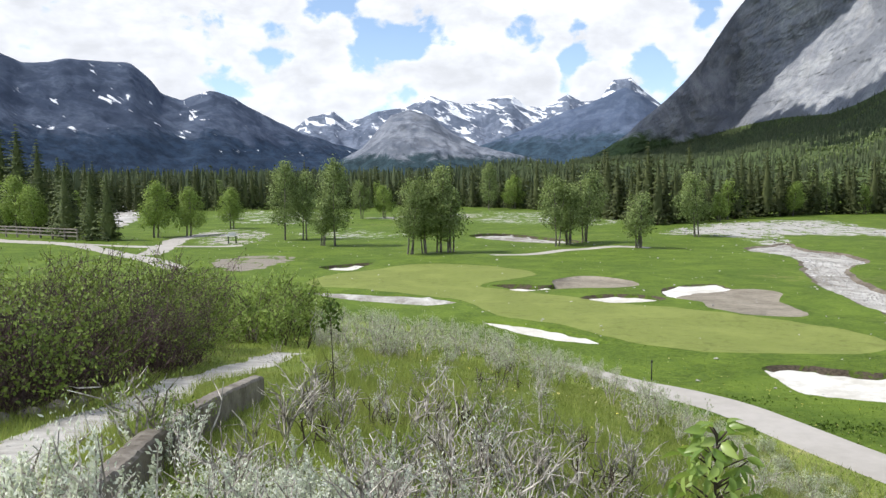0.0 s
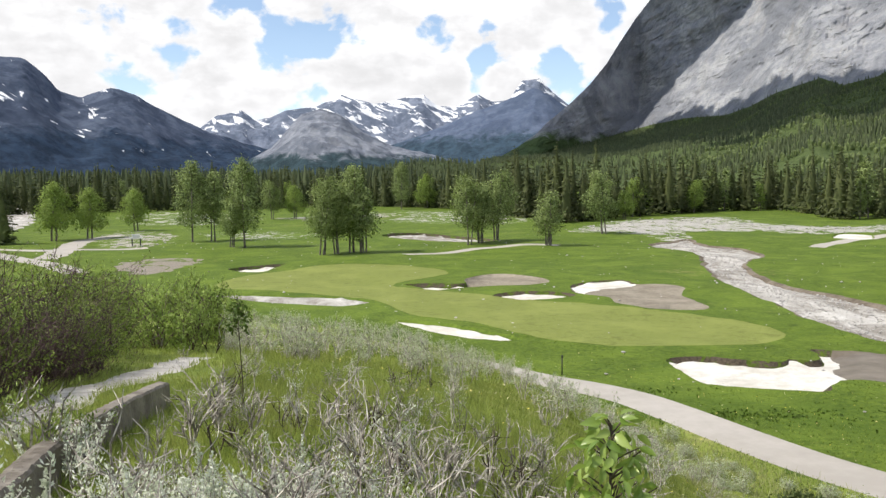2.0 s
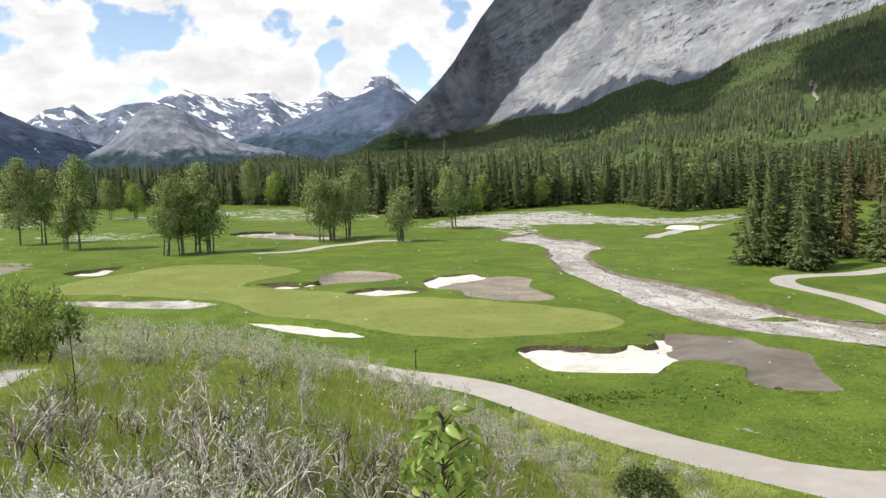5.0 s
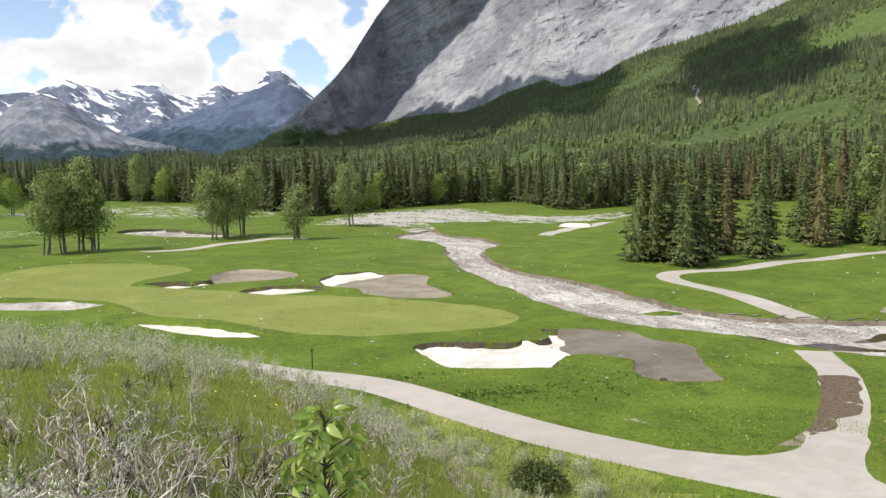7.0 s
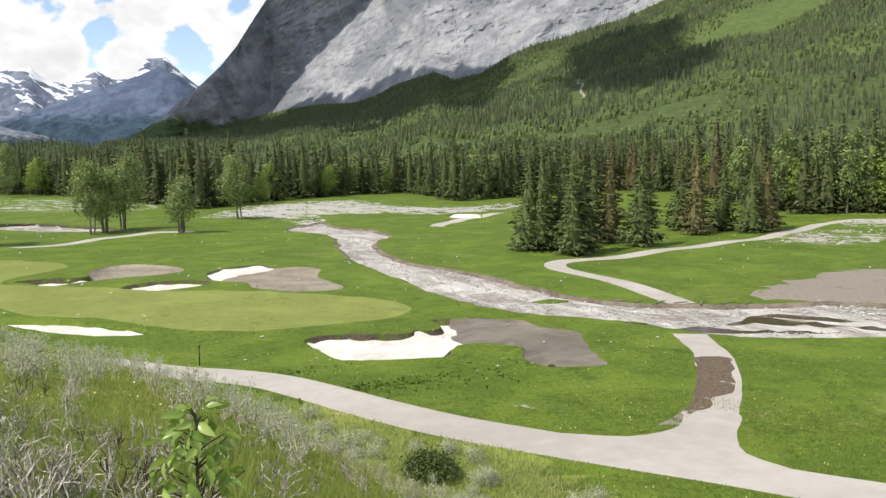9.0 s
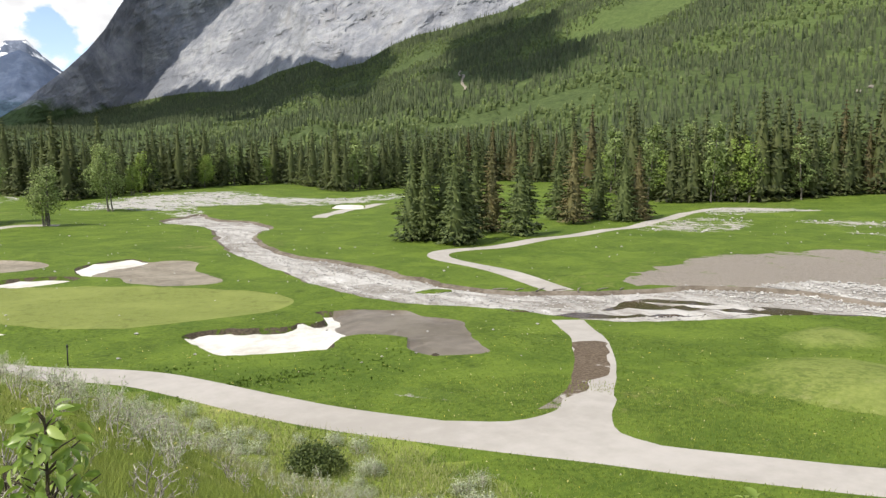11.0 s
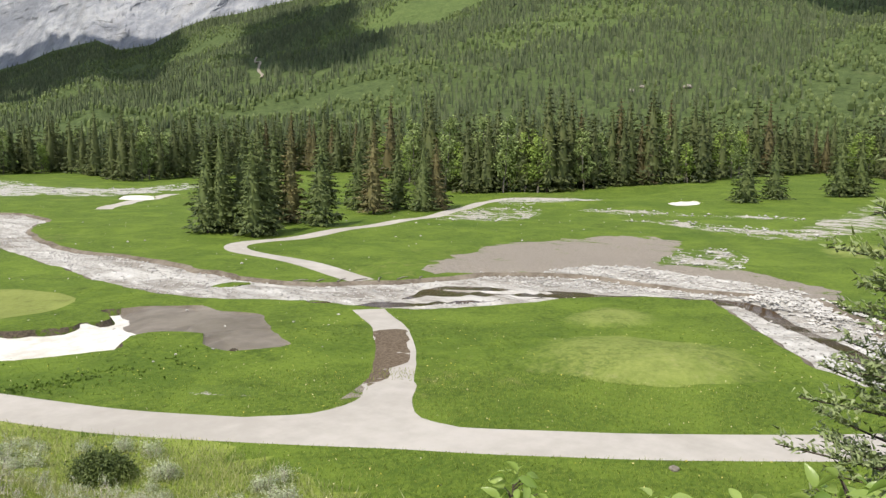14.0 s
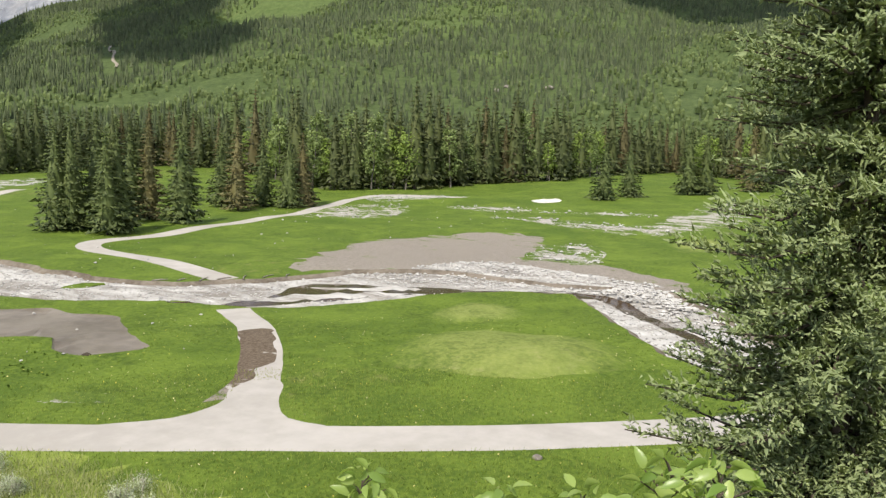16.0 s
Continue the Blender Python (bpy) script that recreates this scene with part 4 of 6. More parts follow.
range_of_hills("forest_hump", HUMP_CREST, (700, 700), (1100, 1100), DARK_FOREST, 90.0, 19.0, 30, 90, 0.5, 0.9, "low dark forested hill")

# the eastern mountain: forest apron, then cliffs
SKYLINE = [(7.0, 0.1), (8.4, 0.5), (9.1, 0.76), (11.3, 1.97), (12.6, 2.85), (13.2, 3.5), (15.0, 4.97), (16.2, 6.12), (17.3, 7.45), (18.2, 8.85), (19.2, 10.3), (20.0, 11.27), (22.0, 14.0), (26.0, 17.0), (34.0, 19.5), (45.0, 20.0), (60.0, 18.0), (80.0, 17.0), (110.0, 15.0), (140.0, 12.0)]
TREELINE = [(7.0, 0.05), (9.2, 0.6), (12.0, 1.1), (15.1, 1.8), (18.0, 2.5), (20.3, 3.0), (22.6, 3.3), (25.0, 3.35), (26.5, 3.85), (28.0, 4.65), (30.6, 5.45), (31.85, 4.9), (33.75, 5.3), (35.6, 6.45), (37.5, 7.25), (39.4, 7.65), (41.4, 8.3), (43.2, 8.75), (45.5, 9.7), (50.0, 11.8), (60.0, 13.5), (80.0, 13.0), (110.0, 12.0), (140.0, 10.0)]
EDGE = [(-40, 330), (-23.6, 341), (-13, 346), (-6.5, 346), (-1, 366), (2.6, 350), (6.9, 324), (10.4, 266), (14.2, 224), (17.8, 247), (22.3, 284), (26.3, 303), (28.1, 314), (30, 290), (32, 251), (35.8, 270), (43.9, 285), (47.5, 260), (50.5, 225), (53.5, 192), (59, 190), (62.9, 196), (66.7, 212), (70.8, 222), (74.6, 271), (78.2, 310), (82.9, 260), (95, 240), (140, 240)]


def edge_of(b):
    return np.interp(b, [a for a, _ in EDGE], [d for _, d in EDGE])


def fold_of(b, e):
    """How far the cliff bends back at a bearing and elevation: a deep cleft added so its left face lies in shade."""
    middle = 19.3 + (e - 4.1) * 1.05
    return 380 * max(0.0, 1 - abs(b - middle) / (11.0 if b < middle else 14.0))


def apron(b, s):
    """Place on the eastern slope at bearing b; s runs 0 at the foot, 1 at the tree line, 2 at the crest."""
    tree = np.interp(b, [a for a, _ in TREELINE], [e for _, e in TREELINE])
    top = max(tree + 0.05, np.interp(b, [a for a, _ in SKYLINE], [e for _, e in SKYLINE]))
    foot = 330 if b > 30 else 330 + (30 - b) * 30
    d_tree = np.interp(b, [7.0, 12.0, 19.5, 24.0, 30.0], [1650.0, 1720.0, 1980.0, 1720.0, 1500.0])
    if s <= 1:
        back = fold_of(b, tree)
        d = foot + (d_tree + back - foot) * s
        z0, z1 = 2.0, 13 + (d_tree + back) * math.tan(radians(tree))
        z = z0 + (z1 - z0) * (0.75 * s + 0.25 * s * s)
    else:
        d = d_tree + (s - 1) * (330 + 160 * math.sin(b * 0.35))
        e = tree + (top - tree) * (s - 1)
        d += fold_of(b, e)
        z = 13 + d * math.tan(radians(e))
    x, y = d * math.sin(radians(b)), d * math.cos(radians(b))
    if s <= 1:
        k = math.sin(s * math.pi)
        z += k * 26 * noise.fractal(Vector((x / 420, y / 420, 5.0)), 0.9, 2.0, 4) + k * 3 * noise.noise(Vector((x / 60, y / 60, 8.0)))
    else:
        # limestone beds climbing to the east, cut across by gullies and blocky steps
        k = min(1.0, 0.25 + (s - 1) * 6) * min(1.0, (2.0 - s) * 7 + 0.04)
        run = b * 30.0
        along, up_ = run * 0.94 + z * 0.34, z * 0.94 - run * 0.34
        rib = noise.ridged_multi_fractal(Vector((run / 150 + z / 380, z / 420, 2.0)), 0.9, 2.2, 7, 1.0, 2.0) - 1.1
        block = noise.fractal(Vector((along / 85, up_ / 62, 5.0)), 0.65, 2.1, 7)
        bed_ = noise.ridged_multi_fractal(Vector((along / 260, up_ / 70, 9.0)), 0.8, 2.1, 5, 1.0, 2.0) - 1.1
        gully = max(0.0, 1 - abs(b - 32.0 - (e - 6.0) * 0.9 - 0.4 * math.sin(e * 2.1)) / 0.8)
        streak = noise.fractal(Vector((run / 17 + z / 120, z / 150, 3.0)), 0.7, 2.1, 4)
        out = k * (-32 * rib + 15 * block - 8 * bed_ + 7 * streak + 8 * gully)
        x, y = x + math.sin(radians(b)) * out, y + math.cos(radians(b)) * out
        z += out * math.tan(radians(e))
    return x, y, z


COLS = 360
bears = np.concatenate([np.linspace(7.0, 56.0, 300), np.linspace(57.0, 140.0, 60)])
s_rows = np.concatenate([np.linspace(0, 1, 46), np.linspace(1.01, 2.0, 150)])
v = [apron(b, s) for s in s_rows for b in bears]
f = np.array([(j * COLS + i, j * COLS + i + 1, (j + 1) * COLS + i + 1, (j + 1) * COLS + i) for j in range(len(s_rows) - 1) for i in range(COLS - 1)])
on_rock = np.repeat((s_rows[:-1] >= 1.035), COLS - 1)
vv = np.array(v)
for name, wanted, material, label, smooth in (("mountain_east", on_rock, ROCK_GREY, "huge grey limestone cliff face with gullies and ledges", False), ("forest_slope", ~on_rock, TREE_FLOOR, "forested mountain apron with meadow gaps", True)):
    used, where = np.unique(f[wanted], return_inverse=True)
    tagged(new(name, mesh_from(name, vv[used], where.reshape(-1, 4), [material], None, smooth)), label, "mountain", kind="structure")


# pale scree chute in the forest slope
chute = []
for i in range(26):
    s_ = 0.43 - 0.15 * i / 25
    mid_b = 40.35 + 0.4 * i / 25 + 0.10 * math.sin(i * 0.9)
    half = 0.05 + 0.05 * (i / 25) + 0.02 * math.sin(i * 2.3)
    for side in (-1, 0, 1):
        x, y, z = apron(mid_b + side * half, s_)
        chute.append((x, y, z + 0.6 + (0.5 if side == 0 else 0.0)))
chute_f = [(3 * i + j, 3 * i + j + 1, 3 * i + j + 4, 3 * i + j + 3) for i in range(25) for j in (0, 1)]
tagged(new("scree_chute", mesh_from("scree_chute", chute, chute_f, [SILT_DRY], None, True)), "narrow pale scree chute in the forest slope", "scree", kind="structure")

# ---- added cumulus, out of view, outlined to cast shade on cliff and forest slope ----
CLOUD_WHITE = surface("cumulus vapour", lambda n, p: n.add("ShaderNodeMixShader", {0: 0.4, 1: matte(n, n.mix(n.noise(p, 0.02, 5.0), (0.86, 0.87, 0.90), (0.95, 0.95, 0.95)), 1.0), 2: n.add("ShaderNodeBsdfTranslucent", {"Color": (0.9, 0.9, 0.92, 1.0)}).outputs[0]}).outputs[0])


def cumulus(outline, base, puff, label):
    """An unseen cloud that casts a wanted shadow: heaped lumps over a flat base, thicker towards its middle."""
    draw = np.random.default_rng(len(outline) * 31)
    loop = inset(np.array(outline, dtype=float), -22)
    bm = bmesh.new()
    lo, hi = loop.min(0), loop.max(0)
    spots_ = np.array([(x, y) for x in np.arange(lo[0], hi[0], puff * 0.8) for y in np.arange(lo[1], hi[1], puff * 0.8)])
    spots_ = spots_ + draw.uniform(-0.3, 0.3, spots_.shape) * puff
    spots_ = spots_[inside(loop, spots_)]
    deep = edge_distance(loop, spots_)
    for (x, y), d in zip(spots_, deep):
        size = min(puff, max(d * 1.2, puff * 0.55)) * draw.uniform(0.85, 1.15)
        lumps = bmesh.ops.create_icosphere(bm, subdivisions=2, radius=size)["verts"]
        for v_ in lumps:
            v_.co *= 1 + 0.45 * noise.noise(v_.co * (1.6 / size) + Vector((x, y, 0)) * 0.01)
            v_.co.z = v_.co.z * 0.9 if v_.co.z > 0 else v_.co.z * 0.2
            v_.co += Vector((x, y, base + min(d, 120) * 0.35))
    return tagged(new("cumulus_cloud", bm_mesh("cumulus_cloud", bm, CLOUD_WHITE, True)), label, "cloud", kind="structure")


# outlines are the wanted shadow patches, projected back along the sun
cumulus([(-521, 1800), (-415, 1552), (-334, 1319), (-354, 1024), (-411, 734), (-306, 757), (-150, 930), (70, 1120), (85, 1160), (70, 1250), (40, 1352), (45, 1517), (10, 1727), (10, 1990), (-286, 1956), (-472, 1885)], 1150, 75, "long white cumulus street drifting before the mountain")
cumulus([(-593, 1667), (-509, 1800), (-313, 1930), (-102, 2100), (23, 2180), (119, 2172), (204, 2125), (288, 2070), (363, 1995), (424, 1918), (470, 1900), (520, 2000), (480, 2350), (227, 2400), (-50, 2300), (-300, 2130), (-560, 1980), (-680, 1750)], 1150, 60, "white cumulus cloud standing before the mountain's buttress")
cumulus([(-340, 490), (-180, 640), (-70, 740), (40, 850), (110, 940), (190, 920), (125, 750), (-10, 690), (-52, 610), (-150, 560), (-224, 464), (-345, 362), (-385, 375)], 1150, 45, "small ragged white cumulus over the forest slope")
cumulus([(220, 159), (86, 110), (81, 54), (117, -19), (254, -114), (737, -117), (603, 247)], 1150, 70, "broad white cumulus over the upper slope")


# ---- trees ----
rng = np.random.default_rng(7)


def unit(n):
    v = rng.normal(size=(n, 3))
    return v / np.linalg.norm(v, axis=1)[:, None]


def leaf_cloud(centres, spread, count, size):
    """Leaf cards scattered about clump centres."""
    c = np.repeat(centres, count, 0) + rng.normal(size=(len(centres) * count, 3)) * spread
    a = unit(len(c))
    b = np.cross(a, unit(len(c)))
    b /= np.linalg.norm(b, axis=1)[:, None]
    s = size * rng.uniform(0.6, 1.3, len(c))[:, None]
    return cards(c, a * s, b * s * 0.6)


def poplar(height, spread, stems, leaf, clumps=60, per=24, card=0.24, bare=0.15, name="poplar"):
    """A poplar: one or more slender stems, rising limbs, an open crown of small leaves."""
    wood, heads = [], []
    for k in range(stems):
        lean = np.array([rng.normal() * 0.05, rng.normal() * 0.05])
        foot = np.array([math.cos(k * 2.4), math.sin(k * 2.4)]) * (0.0 if stems == 1 else 0.45)
        top = height * rng.uniform(0.85, 1.0)
        pts_ = [np.array([*(foot + lean * z + rng.normal(size=2) * 0.06), z]) for z in np.linspace(-0.3, top, 7)]
        wood.append(tube(pts_, np.linspace(0.17, 0.03, 7) * (1.0 if stems > 2 else 1.25), 6))
        for _ in range(9):
            z = rng.uniform(bare, 0.92) * top
            base = np.array([*(foot + lean * z), z])
            turn = rng.uniform(0, math.tau)
            reach = spread * (1 - 0.55 * z / top) * rng.uniform(0.5, 1.0)
            tip = base + np.array([math.cos(turn) * reach, math.sin(turn) * reach, reach * rng.uniform(0.5, 1.0)])
            wood.append(tube([base, (base + tip) / 2 + (0, 0, -0.1), tip], (0.06, 0.04, 0.012), 4))
            heads += [tip, base * 0.4 + tip * 0.6]
        n = max(4, clumps // stems - 18)
        for _ in range(n):
            h = rng.uniform(bare + 0.02, 1.0)
            w_ = spread * (math.sin(min(1.0, (h - bare) / (1 - bare) * 0.86 + 0.14) * math.pi) ** 0.6) * math.sqrt(rng.uniform(0.05, 1))
            turn = rng.uniform(0, math.tau)
            heads.append(np.array([*(foot * 1.5 + lean * h * top + np.array([math.cos(turn), math.sin(turn)]) * w_), h * top]))
    heads = np.array(heads)
    heads[:, 2] = np.minimum(heads[:, 2], height)
    tv, tf = joined(wood)
    lv, lf = leaf_cloud(heads, np.array([0.36, 0.36, 0.42]) * spread / 2.6, per, card)
    root = new(name, None)
    part("trunk", mesh_from("trunk", tv, tf, [BARK_PALE], None, True), root)
    lv, lf, ln = puffed(lv, lf, (lv - np.array([0, 0, height * 0.5])) / np.array([spread, spread, height * 0.55]) + np.array([0, 0, 0.15]), 0.42)
    part("crown", mesh_from("crown", lv, lf, [leaf], None, True, ln), root)
    return root


def spruce_cards(height, radius, tiers, per, along_branch, card, bare=0.05, droop=0.25):
    """Needle sprays set along whorled branches."""
    c, a, b, twigs = [], [], [], []
    for i in range(tiers):
        h = bare + (1 - bare) * (i + rng.uniform(-0.3, 0.3)) / tiers
        h = min(max(h, bare), 0.985)
        r_ = radius * (1 - h) ** 0.92 * rng.uniform(0.74, 1.14) * min(1.0, 0.7 + h * 3.0) + 0.05 * height / 15
        for k in range(per):
            turn = rng.uniform(0, math.tau)
            length = r_ * rng.uniform(0.62, 1.1)
            out = np.array([math.cos(turn), math.sin(turn), 0.0])
            side = np.array([-out[1], out[0], 0.0])
            for m in range(along_branch):
                u = (m + 0.6) / along_branch
                sag = -droop * length * u + 0.12 * length * u ** 3
                pos = out * length * u + np.array([0, 0, h * height + sag]) + side * rng.normal() * 0.08 * length * u
                c.append(pos)
                s = card * rng.uniform(0.7, 1.3) * (0.35 + 0.65 * (1 - h))
                dirn = out * 1.0 + side * rng.normal() * 0.5 + np.array([0, 0, rng.normal() * 0.3 - 0.25])
                a.append(dirn / np.linalg.norm(dirn) * s)
    return brushes(np.array(c), np.array(a), 0.42)


def brushes(c, g, plump):
    """Needle brushes: small three-sided cones, their points outward."""
    p_ = np.cross(g, rng.normal(size=g.shape))
    p_ *= (plump * np.linalg.norm(g, axis=1) * rng.uniform(0.7, 1.3, len(g)) / np.linalg.norm(p_, axis=1))[:, None]
    q_ = np.cross(g, p_)
    q_ *= (np.linalg.norm(p_, axis=1) / np.linalg.norm(q_, axis=1))[:, None]
    foot = c - g * 0.7
    v_ = np.stack([c + g, foot + p_, foot - p_ * 0.5 + q_ * 0.87, foot - p_ * 0.5 - q_ * 0.87], 1).reshape(-1, 3)
    f_ = (np.array([(0, 1, 2), (0, 2, 3), (0, 3, 1)])[None] + 4 * np.arange(len(c))[:, None, None]).reshape(-1, 3)
    return v_, f_


def spruce(height, radius, needles, tiers=40, per=11, along_branch=6, card=0.32, name="spruce"):
    """A spruce: straight tapered trunk and whorls of drooping sprays."""
    root = new(name, None)
    tv, tf = tube([(0, 0, -0.4), (0, 0, height * 0.3), (0, 0, height * 0.98)], (0.2, 0.15, 0.015), 6)
    part("trunk", mesh_from("trunk", tv, tf, [BARK_DARK], None, True), root)
    core_v, core_f = tube([(0, 0, height * 0.07), (0, 0, height * 0.2), (0, 0, height * 0.55), (0, 0, height * 0.93)], (radius * 0.2, radius * 0.38, radius * 0.2, 0.02), 9)
    core_v[:, :2] *= rng.uniform(0.7, 1.2, (len(core_v), 1))
    core_f = np.concatenate([core_f[:, [0, 1, 2]], core_f[:, [0, 2, 3]]])
    v_, f_ = joined([spruce_cards(height, radius, tiers, per, along_branch, card), (core_v, core_f)])
    v_, f_, n_ = puffed(v_, f_, v_ * np.array([1.0, 1.0, 0.0]) / np.maximum(np.hypot(v_[:, 0], v_[:, 1]), 0.05)[:, None] + np.array([0, 0, 0.45]), 0.45)
    part("crown", mesh_from("crown", v_, f_, [needles], None, True, n_), root)
    return root


def plant(master, x, y, turn=None, size=1.0, sink_by=0.05):
    turn = rng.uniform(0, 360) if turn is None else turn
    m = pose(x, y, ground_at(x, y) - sink_by, 0, 0, turn)
    ob = copy_thing(master, m)
    ob.scale = (size, size, size)
    return ob


def discard(*roots):
    for root in roots:
        for o in (*root.children_recursive, root):
            bpy.data.objects.remove(o)


# poplars scattered on the course
tall = [poplar(17.0, 3.5, 1, POPLAR_LEAF, 170, 30, 0.2, 0.19), poplar(16.0, 3.1, 3, POPLAR_LEAF, 180, 30, 0.2, 0.24), poplar(13.5, 3.3, 3, POPLAR_LEAF, 175, 30, 0.2, 0.26), poplar(11.0, 3.3, 2, BRIGHT_LEAF, 160, 30, 0.2, 0.20), poplar(10.5, 2.9, 4, POPLAR_LEAF, 140, 24, 0.2, 0.24)]
for x, y, kind, size, label in (
    (-64.3, 182.9, 3, 1.12, "rounded green poplar on the lawn by a gravel path"), (-57.9, 186.0, 3, 1.0, "small grey-green poplar by a gravel path"), (-54.8, 212.5, 3, 0.95, "thin bright green poplar among flood gravel"),
    (-33.4, 172.5, 0, 0.98, "tall narrow poplar with a pale trunk on grass"), (-29.4, 173.8, 1, 0.96, "tall narrow poplar with several stems on grass"), (-20.6, 154.7, 0, 0.98, "tall full poplar standing on the fairway"), (-23.0, 155.6, 2, 0.8, "shorter poplar beside a tall one"),
    (-5.6, 138.9, 2, 0.96, "bushy many-stemmed poplar behind the green"), (-3.2, 139.4, 2, 0.9, "bushy many-stemmed poplar behind the green"), (-0.7, 140.8, 1, 1.0, "tall many-stemmed poplar behind the green"), (1.2, 140.4, 4, 1.08, "many-stemmed poplar behind the green"),
    (21.3, 153.4, 2, 0.98, "poplar clump with slim pale stems"), (24.0, 156.0, 4, 1.15, "poplar clump with slim pale stems"), (27.9, 161.0, 2, 1.04, "poplar clump with dark stems"), (35.3, 147.6, 4, 0.98, "small sparse poplar with three slim stems"),
    (54.0, 174.4, 2, 1.02, "broad poplar before the dark forest"), (-25.8, 258.7, 2, 0.9, "distant grey-green poplar at the forest edge"), (-19.0, 262.0, 3, 0.95, "distant grey-green poplar at the forest edge"), (18.1, 324.8, 0, 1.1, "distant tall poplar at the forest edge"), (29.0, 335.0, 3, 1.25, "distant broad poplar at the forest edge"),
    (-97.0, 194.0, 3, 1.05, "bright green poplar beside the gravel path"), (-102.5, 197.0, 3, 1.25, "bright green poplar beside the gravel path"),
    (88.9, 250.4, 3, 1.0, "low broad poplar at the forest edge"), (78.0, 232.0, 3, 0.75, "low pale poplar at the forest edge"), (112.0, 262.0, 3, 1.0, "low pale poplar at the forest edge")):
    tagged(plant(tall[kind], x, y, None, size), label, "poplar tree", "poplars on the course")
discard(*tall)

# spruces: the island group by the bend of the path, then the forest edge
firs = [spruce(15.5, 4.4, NEEDLES, 36, 12, 5, 0.46), spruce(14.5, 4.0, NEEDLES, 34, 12, 5, 0.50), spruce(16.5, 4.1, RUST_NEEDLES, 36, 12, 5, 0.48), spruce(12.5, 4.1, NEEDLES, 30, 12, 5, 0.48), spruce(19.0, 4.3, EDGE_NEEDLES, 26, 8, 3, 0.74), spruce(18.0, 3.9, EDGE_RUST, 26, 8, 3, 0.74), spruce(15.5, 4.1, EDGE_NEEDLES, 24, 8, 3, 0.74)]
for x, y, kind, size in ((70.4, 92.6, 0, 0.95), (71.9, 91.6, 0, 1.0), (76.3, 92.0, 0, 1.02), (72.0, 85.1, 1, 0.95), (74.5, 86.0, 1, 1.0), (85.8, 96.5, 1, 1.05), (87.6, 94.8, 2, 0.95), (87.5, 88.1, 1, 1.0), (118.0, 118.0, 3, 1.1), (109.2, 96.9, 2, 1.0), (118.3, 99.0, 1, 0.95),
                         (118.0, 92.8, 0, 0.9), (121.4, 92.3, 2, 0.85), (124.5, 94.5, 0, 0.88), (113.0, 104.0, 1, 1.0), (166.5, 49.2, 3, 1.05), (174.7, 46.3, 3, 1.0), (187.7, 36.4, 1, 1.1), (189.7, 33.1, 1, 1.05), (203.3, 25.3, 2, 1.0), (207.0, 22.0, 0, 1.0),
                         (-70.5, 172.0, 0, 0.98), (-74.6, 173.5, 0, 1.0), (-82.0, 178.0, 0, 1.12), (-85.5, 186.0, 0, 1.1), (-106.5, 206.0, 0, 1.75), (-101.0, 205.0, 0, 1.5), (-112.0, 208.0, 0, 1.8), (-95.0, 203.0, 1, 1.3), (-90.0, 197.0, 1, 1.2)):
    tagged(plant(firs[kind], x, y, None, size), "rust-tinged spruce standing on mown grass" if kind == 2 else "dark green spruce standing on mown grass", "spruce tree", "spruces on the course")
broad = [poplar(15.0, 2.6, 1, POPLAR_LEAF, 80, 18, 0.28), poplar(12.0, 2.6, 2, BRIGHT_LEAF, 80, 16, 0.28)]
for b in np.arange(-30.0, 96.0, 0.50):
    d = float(edge_of(b)) + abs(rng.normal()) * 5
    bb = radians(b + rng.normal() * 0.12)
    x, y = d * math.sin(bb), d * math.cos(bb)
    pick = rng.uniform()
    leafy_side = 0.34 if b > 50 else 0.14
    grown = 1.2 if b > 47 else 1.08 if b > 10 else 1.0
    if pick < leafy_side:
        ob = plant(broad[int(rng.integers(2))], x, y, None, rng.uniform(0.75, 1.1) * grown)
        tagged(ob, "green poplar among the spruces of the forest edge", "poplar tree", "forest edge")
    else:
        ob = plant(firs[int(rng.choice([6, 6, 4, 4, 4, 5 if b > 40 else 6]))], x, y, None, rng.uniform(0.74, 1.14) * grown)
        tagged(ob, "dark spruce of the forest edge", "spruce tree", "forest edge")
discard(*firs, *broad)


def low_tree(n_tiers, sides):
    """A very plain far conifer: ragged stacked skirts, one unit high."""
    vs, fs = [], []
    for k in range(n_tiers):
        z0, z1 = k / n_tiers * 0.8, min(1.0, k / n_tiers * 0.8 + 0.62)
        rad = 0.17 * (1 - k / n_tiers * 0.75)
        o = len(vs)
        vs.append((0, 0, z1))
        for s in range(sides):
            q = rad * rng.uniform(0.65, 1.25)
            vs.append((q * math.cos(s * math.tau / sides), q * math.sin(s * math.tau / sides), z0 + rng.uniform(-0.04, 0.06)))
        fs += [(o, o + 1 + s, o + 1 + (s + 1) % sides) for s in range(sides)]
    return np.array(vs), np.array(fs)


def low_round(sides):
    """A very plain far broadleaf crown, one unit high."""
    vs = [(0, 0, 1.0)]
    for z_, rad in ((0.70, 0.26), (0.2, 0.24)):
        for s in range(sides):
            q = rad * rng.uniform(0.7, 1.2)
            vs.append((q * math.cos(s * math.tau / sides), q * math.sin(s * math.tau / sides), z_ + rng.uniform(-0.08, 0.08)))
    fs = [(0, 1 + s, 1 + (s + 1) % sides) for s in range(sides)]
    for k in (0,):
        for s in range(sides):
            a, b, c, d = 1 + k * sides + s, 1 + k * sides + (s + 1) % sides, 1 + (k + 1) * sides + s, 1 + (k + 1) * sides + (s + 1) % sides
            fs += [(a, c, d), (a, d, b)]
    return np.array(vs), np.array(fs)


def stand(name, spots, heights, kinds, material, label):
    """Many far trees in one mesh. spots: places; kinds: plain models."""
